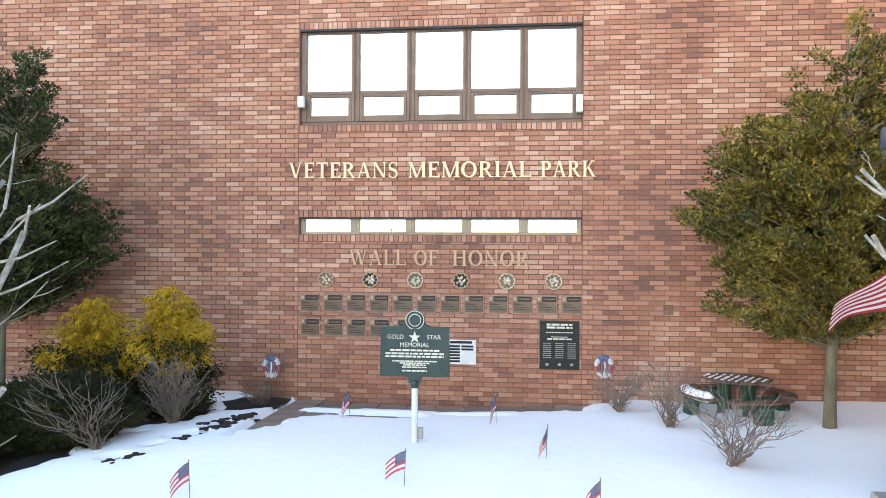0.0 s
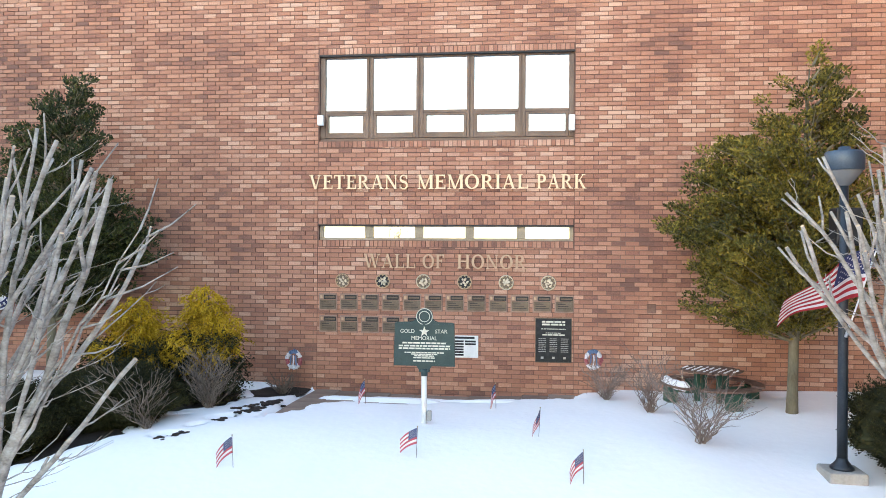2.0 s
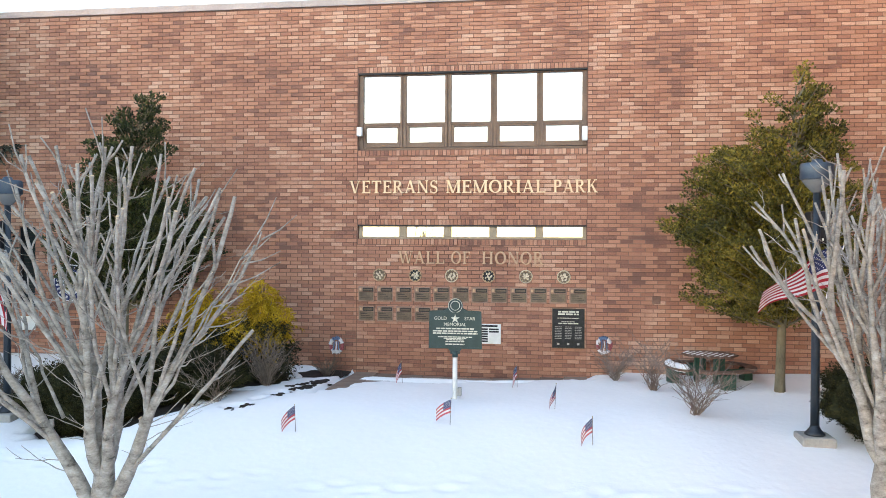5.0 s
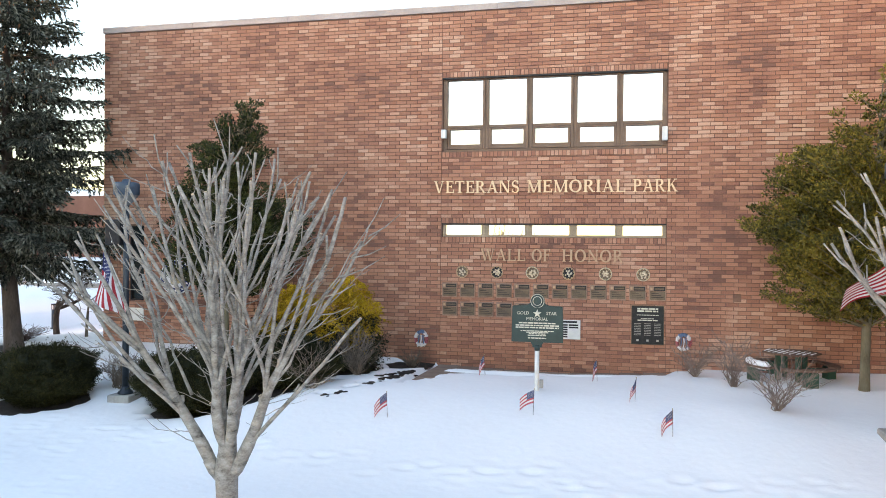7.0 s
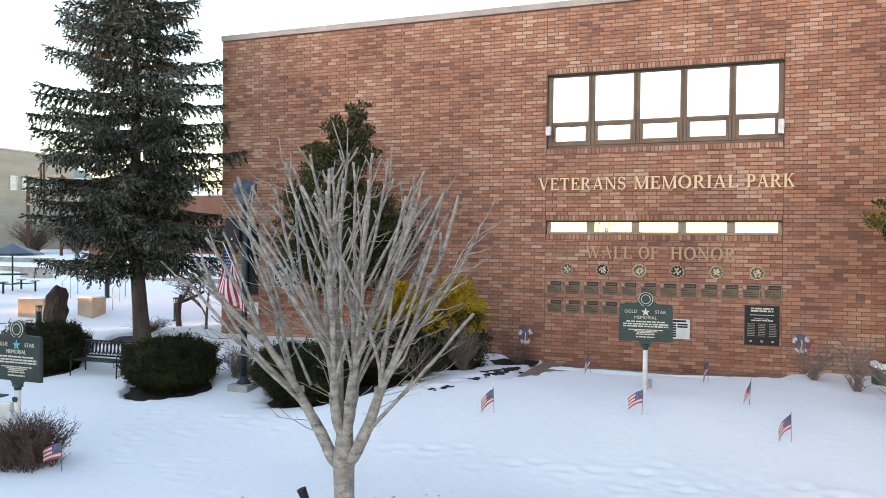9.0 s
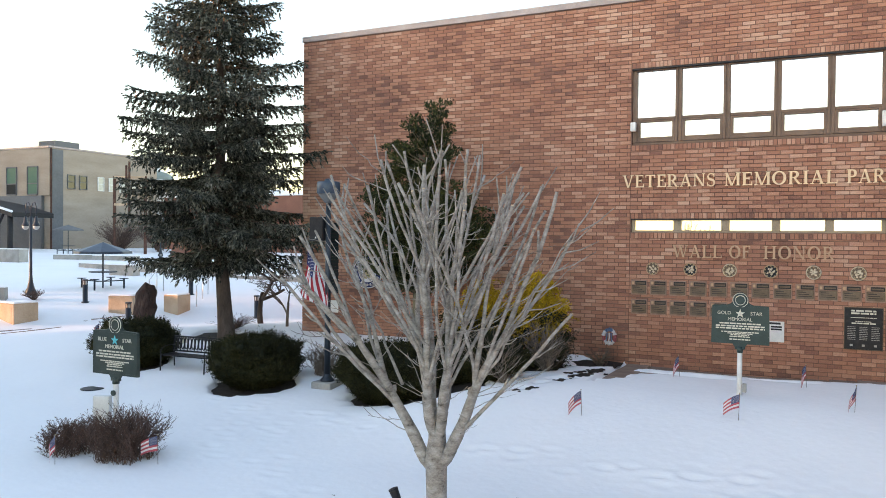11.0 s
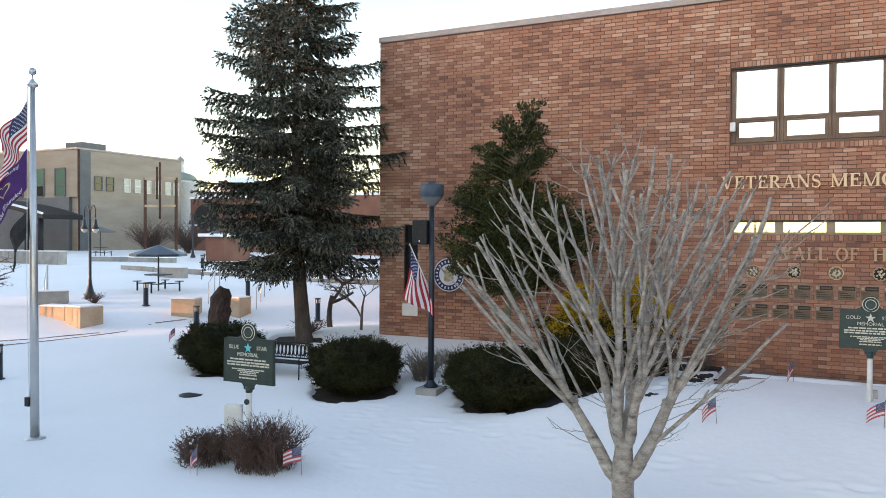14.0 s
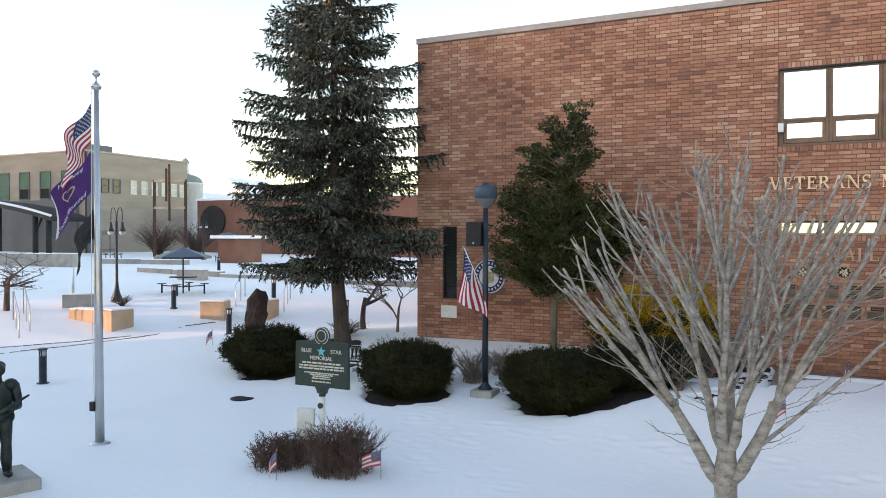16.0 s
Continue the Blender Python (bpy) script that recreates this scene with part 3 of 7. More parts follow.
    tick(0.55, 0.72, 0.99), tick(0.07, 0.02, 0.29)
    return out, 0.66


def letter_word(sign, word, xa, xb, z, h, mat, thick=0.035):
    shapes = [glyph(ch) for ch in word]
    gap = 0.10
    k = (xb - xa) / (sum(w for _, w in shapes) + gap * (len(word) - 1))
    x = xa
    for strips, w in shapes:
        bm = bmesh.new()
        for i, strip in enumerate(strips):
            y = -thick - 0.0007 * i
            rows = [[bm.verts.new((p[0] * k, yy, p[1] * h)) for p, yy in ((a, y), (b, y), (b, 0.0), (a, 0.0))] for a, b in strip]
            for a, b in zip(rows, rows[1:]):
                for q in range(4):
                    bm.faces.new((a[q], a[(q + 1) % 4], b[(q + 1) % 4], b[q]))
            bm.faces.new(rows[0])
            bm.faces.new(rows[-1][::-1])
        part("letter", bm, mat, sign, "", pose(x, -0.035, z))
        x += (w + gap) * k


sign = thing("lettering_sign", Matrix(), "raised pale gold capital letters reading VETERANS MEMORIAL PARK", "sign")
for word, xa, xb in (("VETERANS", -3.69, -1.34), ("MEMORIAL", -1.13, 1.42), ("PARK", 1.61, 2.73)):
    letter_word(sign, word, xa, xb, 4.94, 0.325, M_LETTER)
sign = thing("lettering_sign", Matrix(), "raised copper-coloured capital letters reading WALL OF HONOR", "sign")
for word, xa, xb in (("WALL", -2.37, -1.16), ("OF", -0.99, -0.49), ("HONOR", -0.19, 1.39)):
    letter_word(sign, word, xa, xb, 3.11, 0.32, M_COPPER)


M_BACKING = material("light_copper_plate", [(0.22, 0.135, 0.10), (0.30, 0.19, 0.145), (0.38, 0.25, 0.195)], 0.5, 0.4, 5, 50, 0.2)


def memorial_plaque(x, z):
    t = thing("memorial_plaque", pose(x, 0, z), "small dark bronze plaque with an emblem and a name bar", "plaque", "plaques on the honor wall")
    bm = bmesh.new()
    box(bm, -0.215, -0.016, -0.20, 0.215, 0.012, 0.20, 0.008)
    part("backing", bm, M_BACKING, t, "light copper backing plate")
    bm = bmesh.new()
    box(bm, -0.188, -0.032, -0.165, 0.188, -0.017, 0.05, 0.006)
    part("panel", bm, M_PLATE, t)
    bm = bmesh.new()
    box(bm, -0.095, -0.036, 0.066, 0.188, -0.017, 0.168, 0.006)
    nb = part("name_bar", bm, M_BLACK, t, "dark raised name bar")
    bm = bmesh.new()
    box(bm, -0.07, -0.040, 0.098, 0.165, -0.0365, 0.135)
    part("bar", bm, M_PLATE, nb)
    bm = bmesh.new()
    box(bm, -0.182, -0.034, 0.085, -0.118, -0.017, 0.16, 0.012)
    part("emblem", bm, M_COPPER, t, "small gilt emblem")
    for i in range(3):
        bm = bmesh.new()
        box(bm, -0.15, -0.0345, -0.11 + i * 0.05, 0.15 - 0.06 * i, -0.0325, -0.093 + i * 0.05)
        part("bar", bm, M_BLACK, t)
    return t


first = memorial_plaque(-3.23, 2.295)
for i in range(1, 12):
    copy_thing(first, pose(-3.23 + 0.4985 * i, 0, 2.295 + 0.0025 * i))
for i in range(5):
    copy_thing(first, pose(-3.22 + 0.4985 * i, 0, 1.785))


def seal(x, z, core, style):
    t = thing("service_seal", pose(x, 0, z), "round gilt bronze service seal with a relief emblem", "seal", "service seals")
    def disc(r, ya, yb, seg=28):
        bm = bmesh.new()
        lathe(bm, [(r, 0), (r, abs(yb - ya))], seg)
        bmesh.ops.rotate(bm, verts=bm.verts, cent=(0, 0, 0), matrix=Matrix.Rotation(radians(90), 3, "X"))
        bmesh.ops.translate(bm, verts=bm.verts, vec=(0, ya, 0))
        return bm
    part("disc", disc(0.158, 0.0, 0.025), core, t)
    bm = bmesh.new()
    pts = [(0.16 * math.cos(a), -0.026, 0.16 * math.sin(a)) for a in np.linspace(0, 2 * math.pi, 33)]
    tube(bm, pts, 0.013, 6, False)
    part("rim", bm, M_COPPER if style in (0, 1, 3) else M_PALE, t)
    bm = bmesh.new()
    r = random.Random(style)
    n = 5 + style % 3
    for k in range(n * 3):
        a, d = 2 * math.pi * k / n + r.uniform(-0.25, 0.25), r.uniform(0.02, 0.085)
        s = r.uniform(0.018, 0.035)
        tmp = bmesh.ops.create_icosphere(bm, subdivisions=1, radius=s, matrix=Matrix.Translation((d * math.cos(a), -0.028, d * math.sin(a) * 1.1)))
        for v in tmp["verts"]:
            v.co.y = -0.028 + (v.co.y + 0.028) * 0.5
    part("relief", bm, M_PALE, t, "relief emblem")
    for k in range(10):
        a = 2 * math.pi * k / 10
        bm = bmesh.new()
        box(bm, -0.016, -0.031, 0.125, 0.016, -0.026, 0.145)
        part("bar", bm, M_GOLD, t, "", pose(0, 0, 0, 0, math.degrees(a), 0))


for i, core in enumerate((M_PLATE, M_BLACK, M_PLATE, M_BLACK, M_PLATE, M_PLATE)):
    seal(-2.88 + 0.955 * i, 2.80, core, i)


def bars(parent, mat, rows, y, name="bar", thick=0.003):
    """Lines of lettering that cannot be read: (x0, x1, z, height)."""
    for xa, xb, z, h in rows:
        bm = bmesh.new()
        box(bm, xa, y - thick, z, xb, y, z + h)
        part(name, bm, mat, parent)


def word_rows(seed, x0, x1, z, h, fill=0.9):
    """Word-sized bars along one line."""
    r = random.Random(seed)
    out, x, lim = [], x0, x1
    while x < lim - 0.01:
        w = r.uniform(1.5, 4.5) * h
        out.append((x, min(x + w, lim), z, h))
        x += w + h * 0.55
    return out


def honor_tablet():
    t = thing("memorial_tablet", pose(2.015, 0, 1.5), "black granite memorial tablet with pale engraved lines in a thin frame", "plaque")
    bm = bmesh.new()
    box(bm, -0.395, -0.03, -0.49, 0.395, 0.012, 0.49, 0.008)
    part("slab", bm, M_BLACK, t)
    bm = bmesh.new()
    for a in (-0.41, 0.395):
        box(bm, a, -0.036, -0.505, a + 0.015, 0.012, 0.505)
    for a in (-0.505, 0.49):
        box(bm, -0.395, -0.036, a, 0.395, 0.012, a + 0.015)
    part("frame", bm, M_PLATE, t, "thin bronze frame")
    rows = word_rows(1, -0.26, 0.26, 0.40, 0.04) + word_rows(2, -0.26, 0.26, 0.34, 0.04) + word_rows(3, -0.27, 0.27, 0.25, 0.018) + word_rows(4, -0.17, 0.17, 0.16, 0.016) + word_rows(5, -0.25, 0.25, 0.11, 0.03)
    bars(t, M_CREAM, rows, -0.0305)
    rows = []
    for c in (-0.25, 0.0, 0.25):
        for i in range(8):
            rows += word_rows(int(c * 40) + i, c - 0.085, c + 0.085, 0.03 - i * 0.042, 0.014)
        rows.append((c - 0.03, c + 0.03, -0.42, 0.05))
    bars(t, M_STONE, rows, -0.0305)


def donor_board():
    t = thing("notice_board", pose(0.005, 0, 1.315), "white notice board with black name bars", "sign")
    bm = bmesh.new()
    box(bm, -0.305, -0.02, -0.255, 0.305, 0.012, 0.255, 0.006)
    part("board", bm, M_WHITE, t)
    rows = [(-0.24, 0.22, 0.18, 0.05)]
    for i in range(6):
        rows.append((-0.28, -0.03, 0.10 - i * 0.062, 0.042))
    for i in range(2):
        rows.append((0.0, 0.25, 0.10 - i * 0.062, 0.042))
    bars(t, M_BLACK, rows, -0.0205)


honor_tablet()
donor_board()
bm = bmesh.new()
box(bm, -0.275, -0.02, -0.195, 0.275, 0.012, 0.195, 0.012)
single("date_stone", bm, M_WHITE, "pale cut stone set in the brick wall", "stone", at=pose(-13.0, 0, 1.335))
bm = bmesh.new()
box(bm, -0.1, -0.012, -0.1, 0.1, 0.012, 0.1, 0.01)
single("wall_vent", bm, M_RUSTB, "small square brown metal vent cover", "vent", at=pose(4.18, 0, 2.25))


def park_seal():
    t = thing("round_sign", pose(-11.62, 0, 2.48) @ Matrix.Scale(1.22, 4), "round white sign with a dark blue lettered rim", "sign")
    def ring(r0, r1, ya):
        bm = bmesh.new()
        pts = [(r, ya) for r in (r0, r1)]
        n = 40
        a = [[bm.verts.new((r * math.cos(2 * math.pi * k / n), y, r * math.sin(2 * math.pi * k / n))) for k in range(n)] for r, y in ((r0, ya), (r1, ya), (r1, 0.0), (r0, 0.0))]
        for i in range(4):
            for k in range(n):
                bm.faces.new((a[i][k], a[i][(k + 1) % n], a[(i + 1) % 4][(k + 1) % n], a[(i + 1) % 4][k]))
        return bm
    part("rim", ring(0.27, 0.40, -0.04), M_BLUE, t, "dark blue rim")
    part("edge", ring(0.40, 0.425, -0.045), M_FWHITE, t)
    bm = bmesh.new()
    lathe(bm, [(0.27, 0), (0.27, 0.035)], 40)
    bmesh.ops.rotate(bm, verts=bm.verts, cent=(0, 0, 0), matrix=Matrix.Rotation(radians(90), 3, "X"))
    part("disc", bm, M_FWHITE, t)
    bm = bmesh.new()
    for k, (a, d, s) in enumerate(((0.5, 0.05, 0.1), (2.4, 0.08, 0.09), (4.2, 0.1, 0.1), (5.4, 0.1, 0.08))):
        bmesh.ops.create_icosphere(bm, subdivisions=2, radius=s, matrix=Matrix.Translation((d * math.cos(a), -0.035, d * math.sin(a))) @ Matrix.Diagonal((1, 0.15, 1, 1)))
    part("emblem", bm, M_GOLD, t)
    for k in range(22):
        bm = bmesh.new()
        box(bm, -0.02, -0.046, 0.305, 0.02, -0.041, 0.365)
        part("bar", bm, M_FWHITE, t, "", pose(0, 0, 0, 0, k * 360 / 22, 0))


park_seal()


# ---- memorial markers ----
def star_mesh(r, depth, points=5):
    bm = bmesh.new()
    ring = []
    for k in range(points * 2):
        a = math.pi / 2 + math.pi * k / points
        q = r if k % 2 == 0 else r * 0.40
        ring.append(bm.verts.new((q * math.cos(a), 0, q * math.sin(a))))
    top = bm.verts.new((0, -depth, 0))
    for k in range(points * 2):
        bm.faces.new((ring[k], ring[(k + 1) % (points * 2)], top))
    bm.faces.new(ring)
    return bm


def marker(x, y, zbase, zplate, word, plate_mat, star_mat, label, post_top, low_bare):
    t = thing("memorial_marker", pose(x, y, zbase), label, "historical marker", "memorial markers")
    zp = zplate - zbase
    bm = bmesh.new()
    outline = [(-0.56, 0.0), (-0.14, 0.0), (-0.10, -0.06), (0.10, -0.06), (0.14, 0.0), (0.56, 0.0), (0.555, 0.40), (0.545, 0.78), (0.50, 0.79), (0.20, 0.80), (0.13, 0.86), (-0.13, 0.86), (-0.20, 0.80), (-0.50, 0.79), (-0.545, 0.78), (-0.555, 0.40)]
    f = bm.faces.new([bm.verts.new((a, -0.03, zp + b)) for a, b in outline])
    r = bmesh.ops.extrude_face_region(bm, geom=[f])
    bmesh.ops.translate(bm, verts=[v for v in r["geom"] if isinstance(v, bmesh.types.BMVert)], vec=(0, 0.06, 0))
    plate = part("plate", bm, plate_mat, t)
    for ya in (-0.034,):
        bm = bmesh.new()
        for a in (-0.545, 0.525):
            box(bm, a, ya, zp + 0.02, a + 0.02, -0.0305, zp + 0.76)
        for a in (0.02, 0.745):
            box(bm, -0.52, ya, zp + a, 0.52, -0.0305, zp + a + 0.016)
        part("border", bm, plate_mat, plate)
    bm = bmesh.new()
    lathe(bm, [(0.10, -0.028), (0.125, -0.026), (0.155, -0.02), (0.155, 0.02), (0.10, 0.028)], 28)
    bmesh.ops.rotate(bm, verts=bm.verts, cent=(0, 0, 0), matrix=Matrix.Rotation(radians(90), 3, "X"))
    md = part("medallion", bm, plate_mat, t, "", pose(0, 0, zp + 0.90))
    for rr in (0.145, 0.095):
        bm = bmesh.new()
        tube(bm, [(rr * math.cos(a), -0.026, rr * math.sin(a)) for a in np.linspace(0, 2 * math.pi, 33)], 0.008, 6, False)
        part("ring", bm, M_CREAM, md, "pale raised ring")
    for s in (-1, 1):
        bm = bmesh.new()
        tube(bm, [(s * (0.13 + 0.05 * k), 0, zp + 0.87 - 0.055 * math.sqrt(k) * 0.9) for k in range(4)], [0.014, 0.012, 0.012, 0.008], 6)
        part("scroll", bm, plate_mat, t)
    part("star", star_mesh(0.10, 0.02), star_mat, plate, "raised star", pose(0, -0.031, zp + 0.625))

    def put_text(body, h, cx, z):
        me, w = text_mesh(body, h, 0.01)
        bm = bmesh.new()
        bm.from_mesh(me)
        dz = max(v.co.z for v in bm.verts)
        for v in bm.verts:
            v.co = Vector((v.co.x - w / 2, -v.co.z / dz * 0.008, v.co.y))
        part("lettering", bm, M_CREAM, plate, "", pose(cx, -0.031, z))
        bpy.data.meshes.remove(me)
    put_text(word, 0.068, -0.31, zp + 0.60)
    put_text("STAR", 0.068, 0.31, zp + 0.60)
    put_text("MEMORIAL", 0.068, 0, zp + 0.475)
    rows = []
    for i, (half, z, h) in enumerate(((0.40, 0.405, 0.028), (0.47, 0.352, 0.028), (0.47, 0.305, 0.028), (0.36, 0.235, 0.02), (0.24, 0.205, 0.02), (0.18, 0.175, 0.02), (0.20, 0.14, 0.02), (0.2, 0.08, 0.024))):
        rows += word_rows(i + 11, -half, half, zp + z, h)
    bars(plate, M_CREAM, rows, -0.031)
    bm = bmesh.new()
    tube(bm, [(0, 0, post_top - zbase), (0, 0, zp - 0.05)], 0.062, 14)
    box(bm, -0.10, -0.035, zp - 0.11, 0.10, 0.035, zp - 0.055, 0.01)
    part("collar", bm, plate_mat, t)
    bm = bmesh.new()
    tube(bm, [(0, 0, -0.3), (0, 0, post_top - zbase)], 0.052, 14)
    part("post", bm, M_WHITE, t, "white painted post")
    return t


gold = marker(-0.41, -3.74, 0.42, 1.43, "GOLD", M_GREEN, M_CREAM, "green cast marker lettered GOLD STAR MEMORIAL on a white post", 1.25, 0)
bm = bmesh.new()
box(bm, 0.06, -0.06, 0.02, 0.14, 0.02, 0.2, 0.01)
part("spotlight", bm, M_STONE, gold, "small grey spotlight beside the post")
blue = marker(-10.355, -10.74, 0.0, 1.04, "BLUE", M_DGREEN, M_STAR, "dark green marker lettered BLUE STAR MEMORIAL with a turquoise star", 0.88, 0)
bm = bmesh.new()
lathe(bm, [(0.05, 0), (0.05, 0.03)], 16)
bmesh.ops.rotate(bm, verts=bm.verts, cent=(0, 0, 0), matrix=Matrix.Rotation(radians(90), 3, "X"))
part("badge", bm, M_DGREEN, blue, "round dark badge on the post", pose(0, -0.045, 0.72))


# ---- lamp posts with flags ----
def cloth_points(nu, nv, w, h, fn):
    return [[Vector(fn(w * i / nu, h * j / nv)) for j in range(nv + 1)] for i in range(nu + 1)]


def striped_flag(parent, w, h, fn, nu=26, stripes=13, mats=None, label="red and white striped flag with a starred blue canton"):
    """fn maps along the fly (0..w) and down the hoist (0..h) to a place."""
    nv = 2 * stripes
    g = cloth_points(nu, nv, w, h, fn)
    bm = bmesh.new()
    vs = [[bm.verts.new(p) for p in col] for col in g]
    for i in range(nu):
        for j in range(nv):
            f = bm.faces.new((vs[i][j], vs[i + 1][j], vs[i + 1][j + 1], vs[i][j + 1]))
            canton = i < nu * 0.4 and j < stripes + 1
            f.material_index = 2 if canton else (0 if (j // 2) % 2 == 0 else 1)
            f.smooth = True
    cl = part("cloth", bm, mats or (M_RED, M_FWHITE, M_BLUE), parent, label)
    bm = bmesh.new()
    for row in range(9):
        for col in range(6 if row % 2 == 0 else 5):
            u, v = w * 0.4 * (2 * col + (1 if row % 2 == 0 else 2)) / 12, h * 7 / 13 * (row + 1) / 10
            p, du, dv = Vector(fn(u, v)), Vector(fn(u + 0.01, v)) - Vector(fn(u, v)), Vector(fn(u, v + 0.01)) - Vector(fn(u, v))
            n = du.cross(dv).normalized()
            du, dv, s = du.normalized(), dv.normalized(), h * 0.021
            for o in (0.004, -0.004):
                bm.faces.new([bm.verts.new(p + n * o + du * (s * math.cos(a) * q) + dv * (s * math.sin(a) * q)) for a, q in ((2 * math.pi * k / 10 - math.pi / 2, 1 if k % 2 == 0 else 0.45) for k in range(10))])
    tagged(part("stars", bm, M_FWHITE, cl, "white stars"), kind="stuff")


def lamp_post(x, y, speaker, flagfn, staff, label):
    z = gz(x, y)
    t = thing("street_lamp", pose(x, y, z), label, "lamp post", "lamp posts")
    bm = bmesh.new()
    box(bm, -0.28, -0.28, -0.25, 0.28, 0.28, 0.13, 0.03)
    part("footing", bm, M_STONE, t, "square concrete footing")
    bm = bmesh.new()
    lathe(bm, [(0.17, 0.125), (0.17, 0.16), (0.13, 0.2), (0.085, 0.26), (0.075, 0.30)], 20)
    part("base", bm, M_POST, t)
    bm = bmesh.new()
    tube(bm, [(0, 0, 0.28), (0, 0, 2.2), (0, 0, 4.42)], [0.075, 0.07, 0.062], 16)
    part("pole", bm, M_POST, t)
    bm = bmesh.new()
    lathe(bm, [(0.06, 4.40), (0.10, 4.43), (0.245, 4.61), (0.245, 4.64)], 24)
    part("neck", bm, M_GREYWALL, t, "grey funnel-shaped neck")
    bm = bmesh.new()
    lathe(bm, [(0.26, 4.63), (0.28, 4.65), (0.28, 4.89), (0.26, 4.92), (0.10, 4.935), (0.08, 4.99), (0.02, 5.0)], 28)
    part("hood", bm, M_BLUEPLAST, t, "grey-blue drum hood")
    for k in range(4):
        a = math.pi / 2 * k + 0.4
        bm = bmesh.new()
        box(bm, -0.008, -0.008, 0, 0.008, 0.008, 0.06)
        part("bolt", bm, M_DARK, t, "", pose(0.145 * math.cos(a), 0.145 * math.sin(a), 0.13))
    if speaker is not None:
        bm = bmesh.new()
        box(bm, speaker - 0.195, -0.17, 3.5, speaker + 0.195, 0.17, 4.08, 0.03)
        sp = part("loudspeaker", bm, M_DARK, t, "black box loudspeaker", pose(0, 0.25 if speaker > 0 else 0, 0))
        bm = bmesh.new()
        box(bm, speaker - 0.165, -0.178, 3.53, speaker + 0.165, -0.171, 4.05)
        part("grille", bm, M_BLACK, sp)
        bm = bmesh.new()
        box(bm, speaker - 0.005, -0.19, 3.56, speaker + 0.025, -0.179, 3.6)
        part("badge", bm, M_WHITE, sp)
    a, b = Vector(staff[0]), Vector(staff[1])
    bm = bmesh.new()
    tube(bm, [a, b], [0.014, 0.012], 8)
    st = part("flagstaff", bm, M_WHITE, t, "pale angled flagstaff")
    bm = bmesh.new()
    tube(bm, [a - (b - a) * 0.02, a + (b - a) * 0.12], 0.028, 8)
    part("bracket", bm, M_SILVER, t)
    bm = bmesh.new()
    bmesh.ops.create_uvsphere(bm, u_segments=10, v_segments=8, radius=0.028, matrix=Matrix.Translation(b))
    part("finial", bm, M_GOLD, st)
    striped_flag(t, 1.5, 0.9, flagfn)
    return t


def hang_fn(a, b):
    """A flag that hangs from a slanted staff, its fly end downwards."""
    a, b = Vector(a), Vector(b)
    d = (a - b).normalized()
    def fn(u, v):
        top = b + d * (0.03 + v * 0.98)
        k, s = u / 1.5, v / 0.9
        x = top.x + (-0.12 + 0.46 * s) * k + 0.03 * math.sin(6 * v + 3.0 * u)
        return (x, top.y + (0.09 * math.sin(9 * v + 1.4 * u) - 0.15 * k) * min(1, 2.5 * k), top.z - u * (0.84 - 0.26 * s) + 0.02 * math.sin(5 * u))
    return fn


def blow_fn(a, b):
    """A flag that streams out to the west and down in a light wind, its fly end folded together."""
    a, b = Vector(a), Vector(b)
    d = (a - b).normalized()
    def fn(u, v):
        top = b + d * (0.03 + v * 0.9)
        k = u / 1.5
        return (top.x - u * 0.90 + 0.10 * v * k, top.y + 0.10 * math.sin(5.2 * u + 2.5 * v) * min(1, 3 * k) - 0.25 * k, top.z - 0.52 * u * (0.45 + 0.6 * k) + 0.04 * math.sin(4.6 * u + 2 * v) + 0.42 * v * k)
    return fn


sa, sb = (-0.07, -0.02, 2.5), (-0.50, -0.16, 3.5)
lamp_post(-9.58, -5.2, -0.245, hang_fn(sa, sb), (sa, sb), "dark lamp post with a loudspeaker and a hanging flag")
sa, sb = (0.02, -0.07, 2.15), (0.36, -0.30, 3.50)
lamp_post(6.2, -5.36, 0.12, blow_fn(sa, sb), (sa, sb), "dark lamp post with a loudspeaker and a blowing flag")

# ---- trees and shrubs ----
def bezier(p0, p1, p2, n):
    p0, p1, p2 = Vector(p0), Vector(p1), Vector(p2)
    return [(1 - t) ** 2 * p0 + 2 * t * (1 - t) * p1 + t * t * p2 for t in (i / n for i in range(n + 1))]


def wander(pts, r, amount):
    out = [pts[0]]
    for p in pts[1:-1]:
        out.append(p + Vector((r.gauss(0, amount), r.gauss(0, amount), r.gauss(0, amount * 0.5))))
    return out + [pts[-1]]


